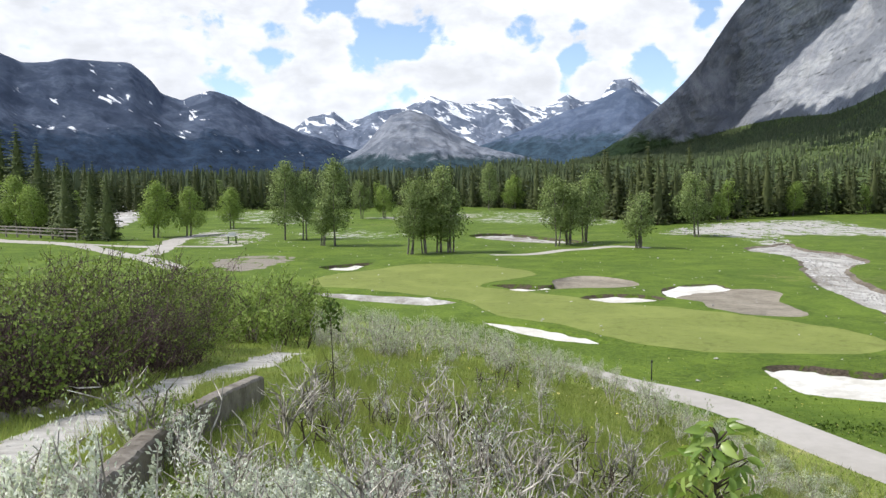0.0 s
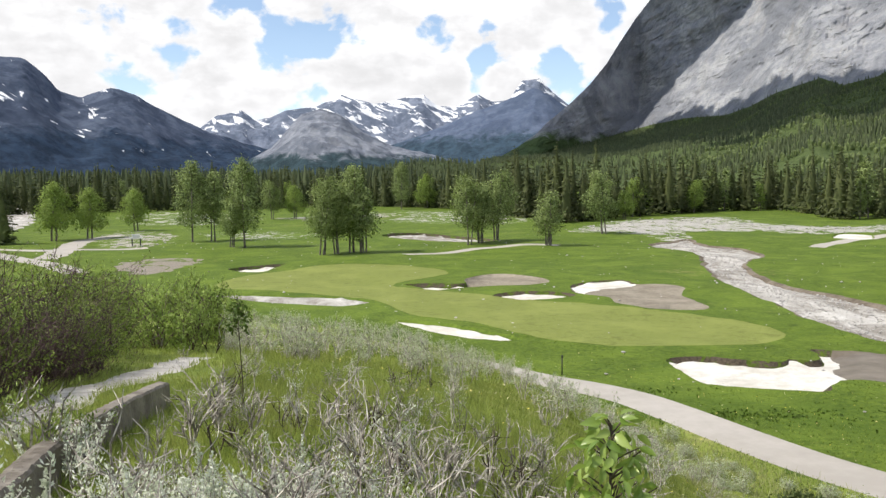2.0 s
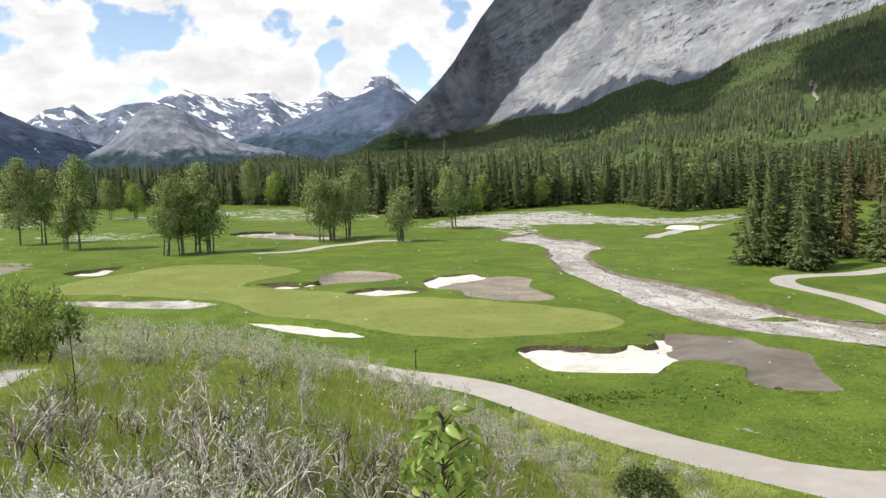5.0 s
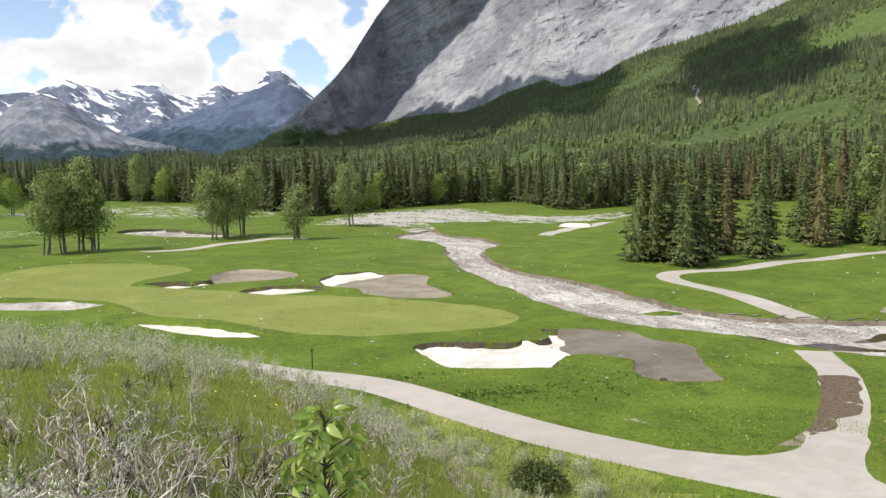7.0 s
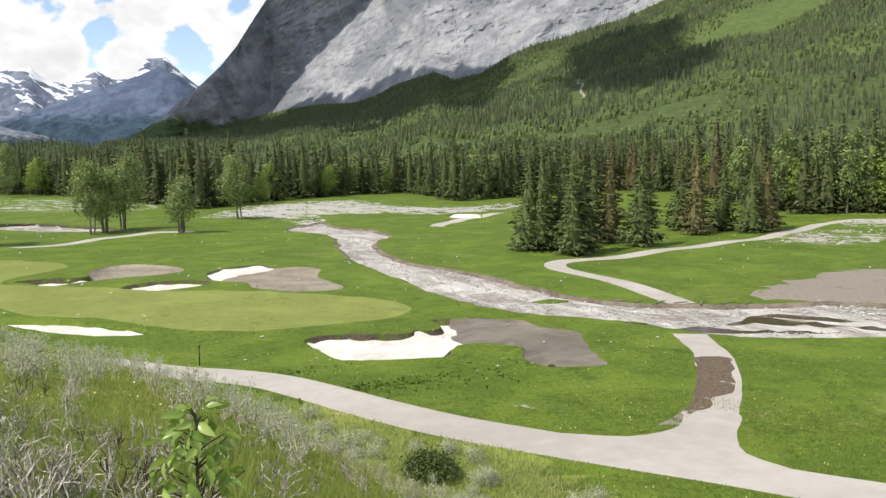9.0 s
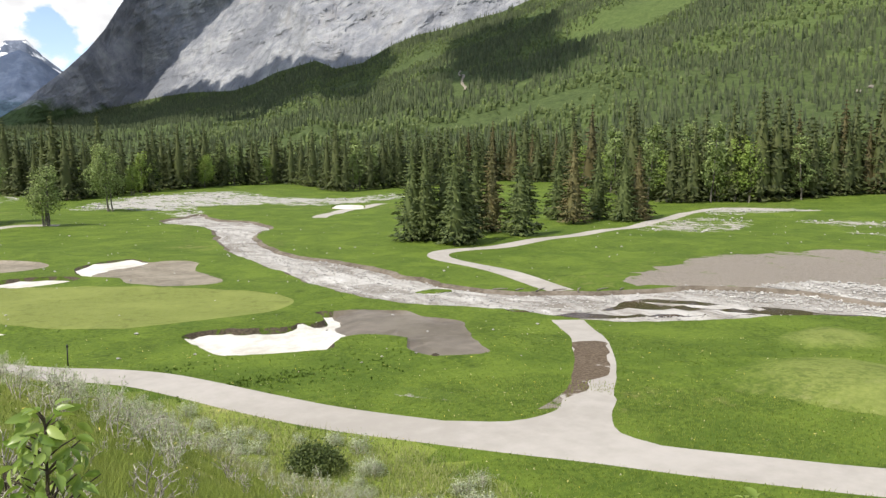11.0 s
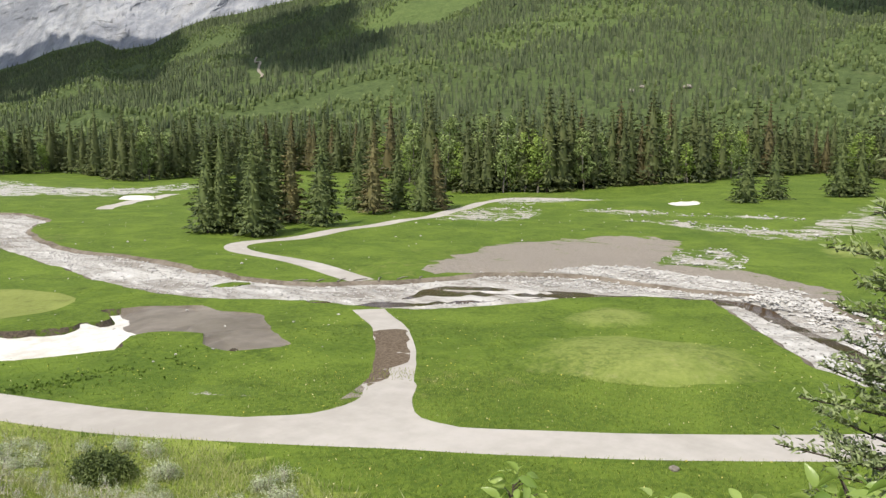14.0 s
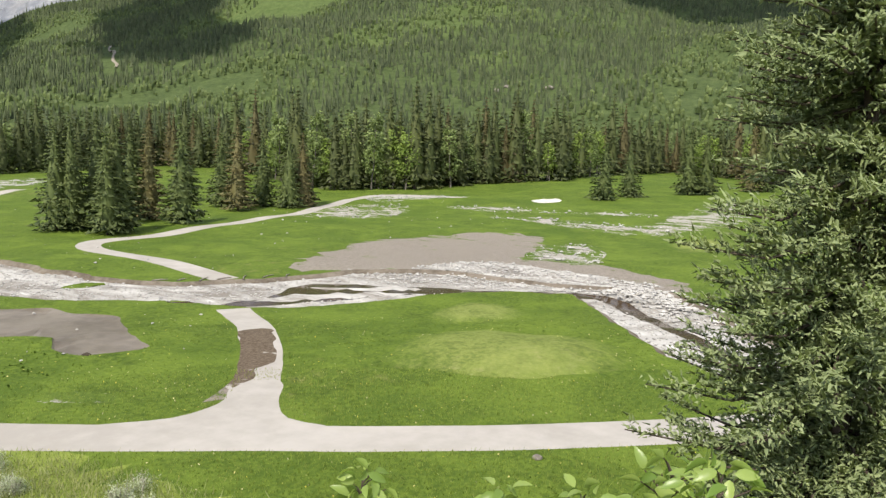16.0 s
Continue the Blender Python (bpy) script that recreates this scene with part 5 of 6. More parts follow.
    vs, fs, o = [], [], 0
    which = rng.integers(0, len(kinds), len(spots))
    turn = rng.uniform(0, math.tau, len(spots))
    for p, h, k, t in zip(spots, heights, which, turn):
        kv, kf = kinds[k]
        c, s = math.cos(t) * h, math.sin(t) * h
        vs.append(np.column_stack([kv[:, 0] * c - kv[:, 1] * s + p[0], kv[:, 0] * s + kv[:, 1] * c + p[1], kv[:, 2] * h + p[2]]))
        fs.append(kf + o)
        o += len(kv)
    return tagged(new(name, mesh_from(name, np.concatenate(vs), np.concatenate(fs), [material])), label, "forest", kind="stuff")


# the forest behind its edge, made of plainer spray trees
models = []
for _ in range(4):
    models.append(spruce_cards(1.0, 0.2, 13, 6, 1, 0.085))
spots, tops = [], []
for _ in range(700):
    b = rng.uniform(-32, 98)
    d = float(edge_of(b)) + 4 + 90 * rng.uniform() ** 1.4
    x, y = d * math.sin(radians(b)), d * math.cos(radians(b))
    spots.append((x, y, ground_at(x, y) - 0.3))
    tops.append(rng.uniform(13.0, 20.5))
stand("valley_forest", spots, tops, models, EDGE_NEEDLES, "dense dark spruce forest behind the course")
cones = [low_tree(2, 4) for _ in range(5)]
rounds = [low_round(4) for _ in range(4)]
spots, tops, leaf_spots, leaf_tops = [], [], [], []
while len(spots) + len(leaf_spots) < 50000:
    b = rng.uniform(8.5, 96.0)
    s = rng.uniform() ** 0.66 * 1.03
    x, y, z = apron(b, s * 1.0)
    gap = 1.0 * noise.noise(Vector((x / 300, y / 170, 2.0))) + 0.45 * noise.noise(Vector((x / 90, y / 70, 5.0))) + 0.2 * noise.noise(Vector((x / 35, y / 35, 4.0)))
    gap += 0.22 * (s - 0.45) if b > 44 else -0.06 if s < 0.6 else -0.22
    gap -= 0.22 if b > 58 else 0.0
    gap += max(0.55 * max(0.0, 1.25 - math.hypot((x - cx) / rx_, (y - cy) / ry_)) for (cx, cy), (rx_, ry_) in MEADOWS)
    if 0.26 < s < 0.45 and abs(b - 40.45) < 0.5:
        continue
    if gap > 0.47 or (gap > 0.36 and rng.uniform() < 0.5):
        continue
    if gap > 0.06 + rng.normal() * 0.14 and b > 22:
        leaf_spots.append((x, y, z - 0.5)), leaf_tops.append(rng.uniform(3.2, 6.2))
    else:
        spots.append((x, y, z - 0.5)), tops.append(rng.uniform(4.5, 8.5) * (1.0 + 0.4 * s))
stand("slope_spruces", spots, tops, cones, SLOPE_NEEDLES, "spruce forest covering the mountain apron")
stand("slope_poplars", leaf_spots, leaf_tops, rounds, SLOPE_TREES, "bright green poplar groves on the mountain apron")
hump = []
for _ in range(1500):
    b, s = rng.uniform(-3.0, 13.5), rng.uniform(0.1, 1.0)
    crest_ = 13 + 1100 * math.tan(radians(float(np.interp(b, [a for a, _ in HUMP_CREST], [e for _, e in HUMP_CREST]))))
    d = 700 + 400 * s
    hump.append((d * math.sin(radians(b)), d * math.cos(radians(b)), -9 + (crest_ + 8) * s ** 0.9))
stand("hump_spruces", hump, rng.uniform(7, 11, len(hump)), cones, SLOPE_NEEDLES, "dark spruces on a low hill")
spots = []
for _ in range(2600):
    b = rng.uniform(-34.0, 13.0)
    d = rng.uniform(430, 1000)
    spots.append((d * math.sin(radians(b)), d * math.cos(radians(b)), -0.5 + max(0.0, (d - 700) * 0.02)))
stand("far_valley_forest", spots, rng.uniform(13, 21, len(spots)), cones, SLOPE_NEEDLES, "distant dark spruce forest along the valley")


# ---- the knoll: scrub, thicket, wall, saplings ----
def twig_shrub(height, spread, stems, leaves, size, leaf_part=0.55):
    """Verts and quads of a many-stemmed shrub: (twigs, leaf cards)."""
    wood, spots_ = [], []
    for _ in range(stems):
        turn, reach = rng.uniform(0, math.tau), spread * rng.uniform(0.25, 1.0)
        out = np.array([math.cos(turn), math.sin(turn), 0.0])
        top = height * rng.uniform(0.55, 1.05)
        bend = rng.normal(size=3) * 0.09 * height
        p0 = out * 0.06 * rng.uniform()
        p2 = out * reach + np.array([0, 0, top])
        p1 = p0 * 0.4 + p2 * 0.5 + bend * 1.6
        p0 = p0 - np.array([0, 0, 0.12])
        kink = rng.normal(size=3) * 0.05 * height
        wood.append(tube([p0, p0 * 0.45 + p1 * 0.55 + kink, p1, p1 * 0.5 + p2 * 0.5 - kink, p2], (0.014, 0.012, 0.010, 0.007, 0.003), 3))
        for _ in range(4):
            u = rng.uniform(0.3, 0.95)
            q = (1 - u) ** 2 * p0 + 2 * u * (1 - u) * p1 + u * u * p2
            d = out * rng.uniform(-0.4, 0.9) + rng.normal(size=3) * 0.75 + np.array([0, 0, 0.45])
            d *= height * rng.uniform(0.14, 0.42) / np.linalg.norm(d)
            wood.append(tube([q, q + d * 0.55 + rng.normal(size=3) * 0.02, q + d], (0.008, 0.006, 0.003), 3))
            spots_ += [q + d * k for k in (0.5, 0.8, 1.0)]
        spots_ += [p2, p1 * 0.3 + p2 * 0.7]
    spots_ = np.array(spots_)
    pick = spots_[rng.integers(0, len(spots_), leaves)] + rng.normal(size=(leaves, 3)) * 0.045
    up = unit(leaves) * 0.6 + np.array([0, 0, 0.75])
    up /= np.linalg.norm(up, axis=1)[:, None]
    side = np.cross(up, unit(leaves))
    side /= np.linalg.norm(side, axis=1)[:, None]
    s = size * rng.uniform(0.6, 1.3, leaves)[:, None]
    return joined(wood), cards(pick, up * s, side * s * 0.32)


def dead_shrub(height, stems, lean, leaves):
    """A half-dead shrub: thick pale stems that fork again and again, hardly a leaf."""
    wood, tips = [], []

    def grow(foot, way_, length, thick, level_):
        bend = rng.normal(size=3) * 0.16 * length
        middle_, end = foot + way_ * length * 0.5 + bend * 0.5, foot + way_ * length + bend * 0.3
        wood.append(tube([foot, middle_, end], (thick, thick * 0.85, thick * 0.62), 4 if level_ < 2 else 3))
        tips.append(end)
        if level_ < 3:
            for _ in range(2 if level_ else 3):
                d = way_ + rng.normal(size=3) * 0.48 + np.array([0, 0, 0.12])
                grow(end if rng.uniform() < 0.6 else middle_, d / np.linalg.norm(d), length * rng.uniform(0.5, 0.85), thick * 0.62, level_ + 1)

    for _ in range(stems):
        d = np.array([rng.normal() * lean, rng.normal() * lean, 1.0])
        grow(rng.normal(size=3) * np.array([0.10, 0.10, 0.0]) - np.array([0, 0, 0.1]), d / np.linalg.norm(d), height * rng.uniform(0.3, 0.45), 0.023, 0)
    tips = np.array(tips)
    pick = tips[rng.integers(0, len(tips), leaves)] + rng.normal(size=(leaves, 3)) * 0.03
    a_ = unit(leaves) * 0.6 + np.array([0, 0, 0.7])
    b_ = np.cross(a_, unit(leaves))
    return joined(wood), cards(pick, a_ * 0.014, b_ / np.linalg.norm(b_, axis=1)[:, None] * 0.006)


def silver_shoots(height, stems, size):
    """Upright shoots clothed all along with paired silver leaves."""
    wood, c, a, b = [], [], [], []
    for _ in range(stems):
        foot = rng.normal(size=3) * np.array([0.16, 0.16, 0.0])
        top = foot + np.array([rng.normal() * 0.14, rng.normal() * 0.14, height * rng.uniform(0.6, 1.05)])
        wood.append(tube([foot - np.array([0, 0, 0.1]), (foot + top) / 2 + rng.normal(size=3) * 0.03, top], (0.010, 0.007, 0.003), 4))
        for u in np.linspace(0.25, 1.0, int(85 * height)):
            for _ in range(2):
                d = unit(1)[0] * 0.9 + np.array([0, 0, 0.8])
                d *= size * rng.uniform(0.6, 1.2) / np.linalg.norm(d)
                lat = np.cross(d, unit(1)[0])
                c.append(foot * (1 - u) + top * u + d * 0.9 + rng.normal(size=3) * 0.012)
                a.append(d)
                b.append(lat / np.linalg.norm(lat) * size * 0.48)
    return joined(wood), cards(np.array(c), np.array(a), np.array(b))


def shrub_thing(name, model, twig, leaf):
    root = new(name, None)
    part("branching", mesh_from("branching", *model[0], [twig]), root)
    fv, ff, fn = puffed(*model[1], model[1][0] - np.array([0, 0, model[1][0][:, 2].max() * 0.3]), 0.5)
    part("foliage", mesh_from("foliage", fv, ff, [leaf], None, True, fn), root)
    return root


def toe_of(b):
    return float(np.interp(b, [a for a, _ in TOE], [d for _, d in TOE]))


def at(b, d):
    return d * math.sin(radians(b)), d * math.cos(radians(b))


BARE = [dead_shrub(1.05, 5, 0.30, 8), dead_shrub(0.85, 6, 0.42, 6), dead_shrub(1.2, 4, 0.22, 8), dead_shrub(0.7, 5, 0.55, 6), dead_shrub(0.95, 3, 0.7, 6)]
SILVER = [twig_shrub(0.95, 0.5, 6, 800, 0.015), twig_shrub(0.8, 0.45, 6, 760, 0.015), twig_shrub(1.1, 0.45, 6, 860, 0.015)]
GREENISH = [twig_shrub(0.7, 0.4, 7, 420, 0.023), twig_shrub(0.55, 0.35, 6, 380, 0.022)]
sage = [shrub_thing("sage_shrub", m, TWIG, SAGE_LEAF) for m in SILVER]
bare = [shrub_thing("bare_shrub", m, TWIG if i < 4 else BARK_DARK, SILVER_LEAF) for i, m in enumerate(BARE)]
silver = [shrub_thing("silver_shrub", m, TWIG, SILVER_LEAF) for m in SILVER]
greenish = [shrub_thing("green_shrub", m, TWIG, WILLOW_LEAF) for m in GREENISH]
LABELS = ("bare grey twiggy shrub on the grassy slope", "silver-leaved wolf willow shrub on the grassy slope", "low green-leaved shrub among grass")


def set_shrub(kind, x, y, size):
    group = (bare, silver if math.hypot(x, y) < 12 else sage, greenish)[kind]
    ob = plant(group[int(rng.integers(len(group)))], x, y, None, size, 0.02)
    ob.matrix_basis = ob.matrix_basis @ pose(0, 0, 0, rng.normal() * 6, rng.normal() * 6, 0)
    return tagged(ob, LABELS[kind], "shrub", "slope scrub")


placed = 0
while placed < 120:
    b = rng.uniform(-20, 62)
    u = rng.uniform() ** 1.3
    d = 4.2 + (min(toe_of(b), 34) - 5.0) * u
    x, y = at(b, d)
    if x < -2.6 and y < 24 or (d < 6.5 and 10 < b < 30):
        continue
    thick = noise.noise(Vector((x * 0.23, y * 0.23, 6.0))) + (0.30 if b < 12 else -0.02)
    if thick < rng.uniform(-0.05, 0.4):
        continue
    leafed = 0.10 if d < 16 else 0.36
    pick = rng.uniform()
    set_shrub(2 if pick < 0.36 else 1 if pick < 0.36 + leafed else 0, x, y, rng.uniform(0.65, 1.05) * (1.0 if b < 25 else 0.75))
    placed += 1
for b, d, kind, size in ((-26.0, 5.0, 1, 1.15), (-27.5, 5.3, 1, 1.0), (-24.4, 4.7, 1, 0.9), (-20.5, 9.6, 2, 1.35), (-19.4, 9.3, 2, 1.2), (-16.8, 5.7, 1, 0.95), (-14.6, 5.3, 1, 0.85), (-9.0, 5.6, 1, 0.95), (-10.5, 5.1, 1, 0.85), (-12.6, 5.5, 0, 0.95),
                         (-5.0, 5.4, 0, 0.9), (-2.0, 5.7, 0, 0.95), (2.0, 5.5, 0, 0.9), (6.0, 5.9, 0, 0.85), (-7.0, 6.2, 0, 1.0), (-16.0, 7.0, 0, 1.0), (-13.0, 8.2, 0, 1.05), (-11.0, 10.0, 0, 1.0), (-9.5, 11.5, 0, 1.1), (-8.2, 13.4, 0, 1.15), (38.0, 24.0, 1, 1.0), (37.0, 25.0, 1, 1.1), (39.5, 24.6, 1, 1.0)):
    set_shrub(kind, *at(b, d), size)
# the dense dead brush nearest the viewer
for _ in range(44):
    b, d = rng.uniform(-17, 17), rng.uniform(4.7, 12.5)
    x, y = at(b, d)
    if x > -2.5:
        set_shrub(0 if rng.uniform() < 0.74 else 2, x, y, rng.uniform(0.6, 0.95))
for _ in range(70):
    b, d = rng.uniform(-14, 34), rng.uniform(5.0, 19.0)
    x, y = at(b, d)
    if x > -2.5:
        set_shrub(2, x, y, rng.uniform(0.4, 0.75))


shoots = [shrub_thing("silver_shrub", silver_shoots(0.95, 12, 0.021), TWIG, SILVER_LEAF), shrub_thing("silver_shrub", silver_shoots(0.7, 13, 0.020), TWIG, SILVER_LEAF)]
for b, d, k, size in ((-26.4, 4.9, 0, 1.05), (-27.6, 5.2, 0, 0.9), (-25.2, 4.6, 1, 0.95), (-19.6, 9.1, 1, 1.1), (-16.9, 5.3, 1, 0.9), (-14.2, 5.0, 1, 0.9), (-11.0, 4.9, 1, 0.85), (-8.6, 5.2, 0, 0.75), (-6.2, 5.0, 1, 0.8), (-3.0, 5.4, 1, 0.75), (-12.8, 6.3, 1, 0.9), (-5.5, 6.6, 1, 0.85),
                      (-24.0, 5.0, 1, 0.9), (-22.6, 5.2, 1, 0.8), (-18.4, 5.5, 0, 0.7), (-15.4, 5.6, 1, 0.85), (-13.4, 5.2, 1, 0.9), (-12.0, 5.4, 0, 0.75), (-9.8, 5.3, 1, 0.9), (-7.6, 5.5, 1, 0.85), (-4.6, 5.3, 1, 0.8), (-1.0, 5.2, 1, 0.7), (1.5, 5.5, 1, 0.65), (-10.2, 5.9, 1, 0.85), (-14.8, 6.4, 1, 0.8), (-28.2, 5.6, 0, 1.0)):
    tagged(plant(shoots[k], *at(b, d), None, size, 0.02), "bright silver-leaved wolf willow shoots on the slope", "shrub", "silver shoots")
discard(*shoots)


def scrub(name, models, spots_, material_pair, label):
    """Many shrubs joined, for the part of the slope where they merge."""
    vs, fs, mi, o = [], [], [], 0
    for x, y, size in spots_:
        t = rng.uniform(0, math.tau)
        c, s = math.cos(t) * size, math.sin(t) * size
        for k, (kv, kf) in enumerate(models[int(rng.integers(len(models)))]):
            vs.append(np.column_stack([kv[:, 0] * c - kv[:, 1] * s + x, kv[:, 0] * s + kv[:, 1] * c + y, kv[:, 2] * size + ground_at(x, y)]))
            fs.append(kf + o)
            mi.append(np.full(len(kf), k))
            o += len(kv)
    return tagged(new(name, mesh_from(name, np.concatenate(vs), np.concatenate(fs), list(material_pair), np.concatenate(mi))), label, "scrub", kind="stuff")


THIN = [twig_shrub(0.9, 0.5, 4, 230, 0.032), twig_shrub(0.8, 0.5, 4, 220, 0.032), twig_shrub(1.0, 0.5, 4, 230, 0.032)]
FINE = [twig_shrub(0.95, 0.42, 3, 230, 0.028), twig_shrub(0.9, 0.4, 3, 220, 0.028), twig_shrub(1.0, 0.4, 3, 240, 0.028)]
crest = []
while len(crest) < 150:
    b = rng.uniform(-12, 44)
    toe = toe_of(b)
    d = toe * (1.0 - 0.30 * rng.uniform() ** 1.5)
    x, y = at(b, d)
    if noise.noise(Vector((x * 0.15, y * 0.15, 1.0))) > rng.uniform(-0.5, 0.75):
        continue
    crest.append((x, y, rng.uniform(0.7, 1.15) * (1.0 if b < 25 else 0.8)))
BROW = [(-9.0, -8.8), (-5.0, -8.5), (0.0, -9.2), (6.0, -11.0), (10.0, -12.2), (14.0, -13.6), (18.0, -15.4), (24.0, -17.5)]
brow = []
while len(brow) < 150:
    b = rng.uniform(-9.0, 22.0)
    d = toe_of(b) * rng.uniform(0.50, 0.86) if b > 8 else rng.uniform(26.0, 40.0)
    x, y = at(b, d)
    el = float(np.interp(b, [a for a, _ in BROW], [e for _, e in BROW]))
    want = 13.0 + d * math.tan(radians(el)) - ground_at(x, y)
    if b > 8 and noise.noise(Vector((x * 0.2, y * 0.2, 4.0))) > rng.uniform(0.0, 0.5):
        continue
    brow.append((x, y, min(1.5, max(0.55, want * rng.uniform(0.6, 1.0)))))
scrub("silver_scrub", FINE, brow, (TWIG, SAGE_LEAF), "dense silvery wolf willow over the brow of the slope")
scrub("silver_scrub", THIN, crest, (TWIG, SAGE_LEAF), "band of silvery wolf willow along the edge of the slope")
discard(*bare, *silver, *greenish, *sage)


BLADES_LOW = surface("fairway tufts", leafy((0.055, 0.10, 0.010), (0.20, 0.27, 0.035), (0.16, 0.20, 0.03), 0.3))


def blades(name, spots_, tall_, wide, material, label):
    """Grass blades: single tapering slips leaning each its own way."""
    p = np.array(spots_)
    n = len(p)
    turn = rng.uniform(0, math.tau, n)
    h = tall_ * rng.uniform(0.5, 1.3, n)
    w_ = np.stack([np.cos(turn), np.sin(turn), np.zeros(n)], 1) * (wide * rng.uniform(0.6, 1.3, n))[:, None]
    lean = rng.normal(size=(n, 2)) * 0.35
    tip = p + np.column_stack([lean[:, 0] * h, lean[:, 1] * h, h])
    v_ = np.stack([p - w_, p + w_, tip], 1).reshape(-1, 3)
    return tagged(new(name, mesh_from(name, v_, np.arange(3 * n).reshape(-1, 3), [material])), label, "grass", kind="stuff")


def bed_level(p):
    """Height of the course's surface above the plain lie of the land."""
    p = np.atleast_2d(p)
    z = swell(p[:, 0], p[:, 1]) * smoothstep(30, 60, np.hypot(p[:, 0], p[:, 1]))
    z = z - 0.32 * inside(river, p)
    heap = inside(bar, p)
    z[heap] += 0.55 * smoothstep(0, 1.6, edge_distance(bar, p[heap]))
    return z


def scatter(n, b0, b1, d0, d1, bias_=1.0, avoid=None):
    out = []
    b = rng.uniform(b0, b1, n)
    d = d0 + (d1 - d0) * rng.uniform(size=n) ** bias_
    x, y = d * np.sin(np.radians(b)), d * np.cos(np.radians(b))
    keep = ~inside(inset(footway, 0.1), np.column_stack([x, y])) & ~inside(paths["main"], np.column_stack([x, y])) & ~inside(paths["flare"], np.column_stack([x, y]))
    x, y = x[keep], y[keep]
    if d1 > 50:
        bare_ = np.zeros(len(x), bool)
        for loop in (river, green, *rim.values(), *paths.values(), *washes.values(), fork_mud):
            bare_ |= inside(loop, np.column_stack([x, y]))
        x, y = x[~bare_], y[~bare_]
        return np.column_stack([x, y, lie(x, y) + bed_level(np.column_stack([x, y])) - 0.01])
    return np.column_stack([x, y, lie(x, y) - 0.02])


blades("slope_grass", scatter(120000, -34, 66, 3.0, 18, 0.8), 0.22, 0.006, BLADES, "thin green and straw grass on the slope")
blades("brow_grass", scatter(30000, -9, 30, 10, 30, 1.0), 0.26, 0.010, BLADES, "tall green grass over the brow of the slope")
blades("slope_grass_lower", scatter(80000, -30, 96, 16, 46, 0.9), 0.16, 0.013, BLADES, "rough grass towards the foot of the slope")
band = [(b_, d_) for b_, d_ in zip(rng.uniform(4, 60, 60000), rng.uniform(22, 52, 60000))]
band = np.array([at(b_, d_) for b_, d_ in band if d_ < np.interp(b_, [a for a, _ in ROUGH_EDGE], [d for _, d in ROUGH_EDGE]) - 0.5 + rng.normal() * 0.8 and d_ > toe_of(b_) * 0.85])
band = band[~inside(paths["main"], band)]
blades("unmown_grass", np.column_stack([band, lie(band[:, 0], band[:, 1]) + bed_level(band) - 0.01]), 0.34, 0.020, PALE_BLADES, "tall pale unmown grass at the foot of the slope")
blades("fairway_tufts", scatter(70000, -4, 96, 20, 75, 0.85), 0.075, 0.035, BLADES_LOW, "short uneven tufts in the mown grass")
blossoms = scatter(2600, -5, 96, 17, 60, 0.8)
size_ = 0.032 * rng.uniform(0.6, 1.4, len(blossoms))[:, None]
bv, bf = cards(blossoms + np.array([0, 0, 0.13]), unit(len(blossoms)) * size_, unit(len(blossoms)) * size_)
tagged(new("blossoms", mesh_from("blossoms", bv, bf, [BLOSSOM])), "scattered white and yellow wildflower heads in the grass", "flowers", kind="stuff")

# broad-leaved weeds in the mown grass
weeds = []
for cx, cy, rx_, ry_, n_ in ((20.5, 41.0, 5.0, 1.4, 170), (24.5, 40.0, 6.0, 2.2, 60), (17.0, 46.5, 4.0, 1.2, 60), (45.0, 21.0, 7.0, 4.0, 26)):
    weeds += [(cx + rng.normal() * rx_ * 0.5, cy + rng.normal() * ry_ * 0.5) for _ in range(n_)]
weeds = np.array(weeds)
for loop in (river, green, *rim.values(), *paths.values(), *washes.values(), fork_mud):
    weeds = weeds[~inside(loop, weeds)]
tuft_ = np.repeat(np.column_stack([weeds, lie(weeds[:, 0], weeds[:, 1]) + bed_level(weeds) + 0.03]), 5, 0)
tuft_ += rng.normal(size=tuft_.shape) * np.array([0.07, 0.07, 0.02])
way_ = unit(len(tuft_)) + np.array([0, 0, 0.6])
lat_ = np.cross(way_, unit(len(tuft_)))
wv_, wf_ = cards(tuft_, way_ * 0.07, lat_ * 0.045)
tagged(new("weeds", mesh_from("weeds", wv_, wf_, [WEED])), "dark patches of broad-leaved weeds in the mown grass", "weeds", kind="stuff")

# willow thicket beyond the footpath
THICKET = [twig_shrub(2.3, 1.1, 12, 380, 0.036), twig_shrub(2.0, 1.2, 12, 380, 0.036), twig_shrub(2.6, 1.1, 12, 380, 0.036)]
reddish = [twig_shrub(2.0, 1.0, 40, 120, 0.034), twig_shrub(1.7, 1.0, 38, 100, 0.034)]
FRESH = [twig_shrub(1.6, 0.8, 14, 800, 0.05)]


def bushy(model, height, spread, clumps, per, card, low=-0.6):
    """Adds a full dome of foliage over a shrub's twigs."""
    c = []
    while len(c) < clumps:
        q = rng.uniform(-1, 1, 3)
        if 0.3 < np.linalg.norm(q) < 1.0 and q[2] > low:
            c.append((q[0] * spread * rng.uniform(0.7, 1.15), q[1] * spread * rng.uniform(0.7, 1.15), (q[2] * 0.62 + 0.38) * height * rng.uniform(0.75, 1.12)))
    return model[0], joined([model[1], leaf_cloud(np.array(c), 0.10, per, card)])


THICKET = [bushy(m, h, 1.25, 80, 20, 0.038, -0.2) for m, h in zip(THICKET, (2.2, 1.9, 2.5))]
reddish = [bushy(m, 1.8, 1.05, 26, 18, 0.034, 0.35) for m in reddish]
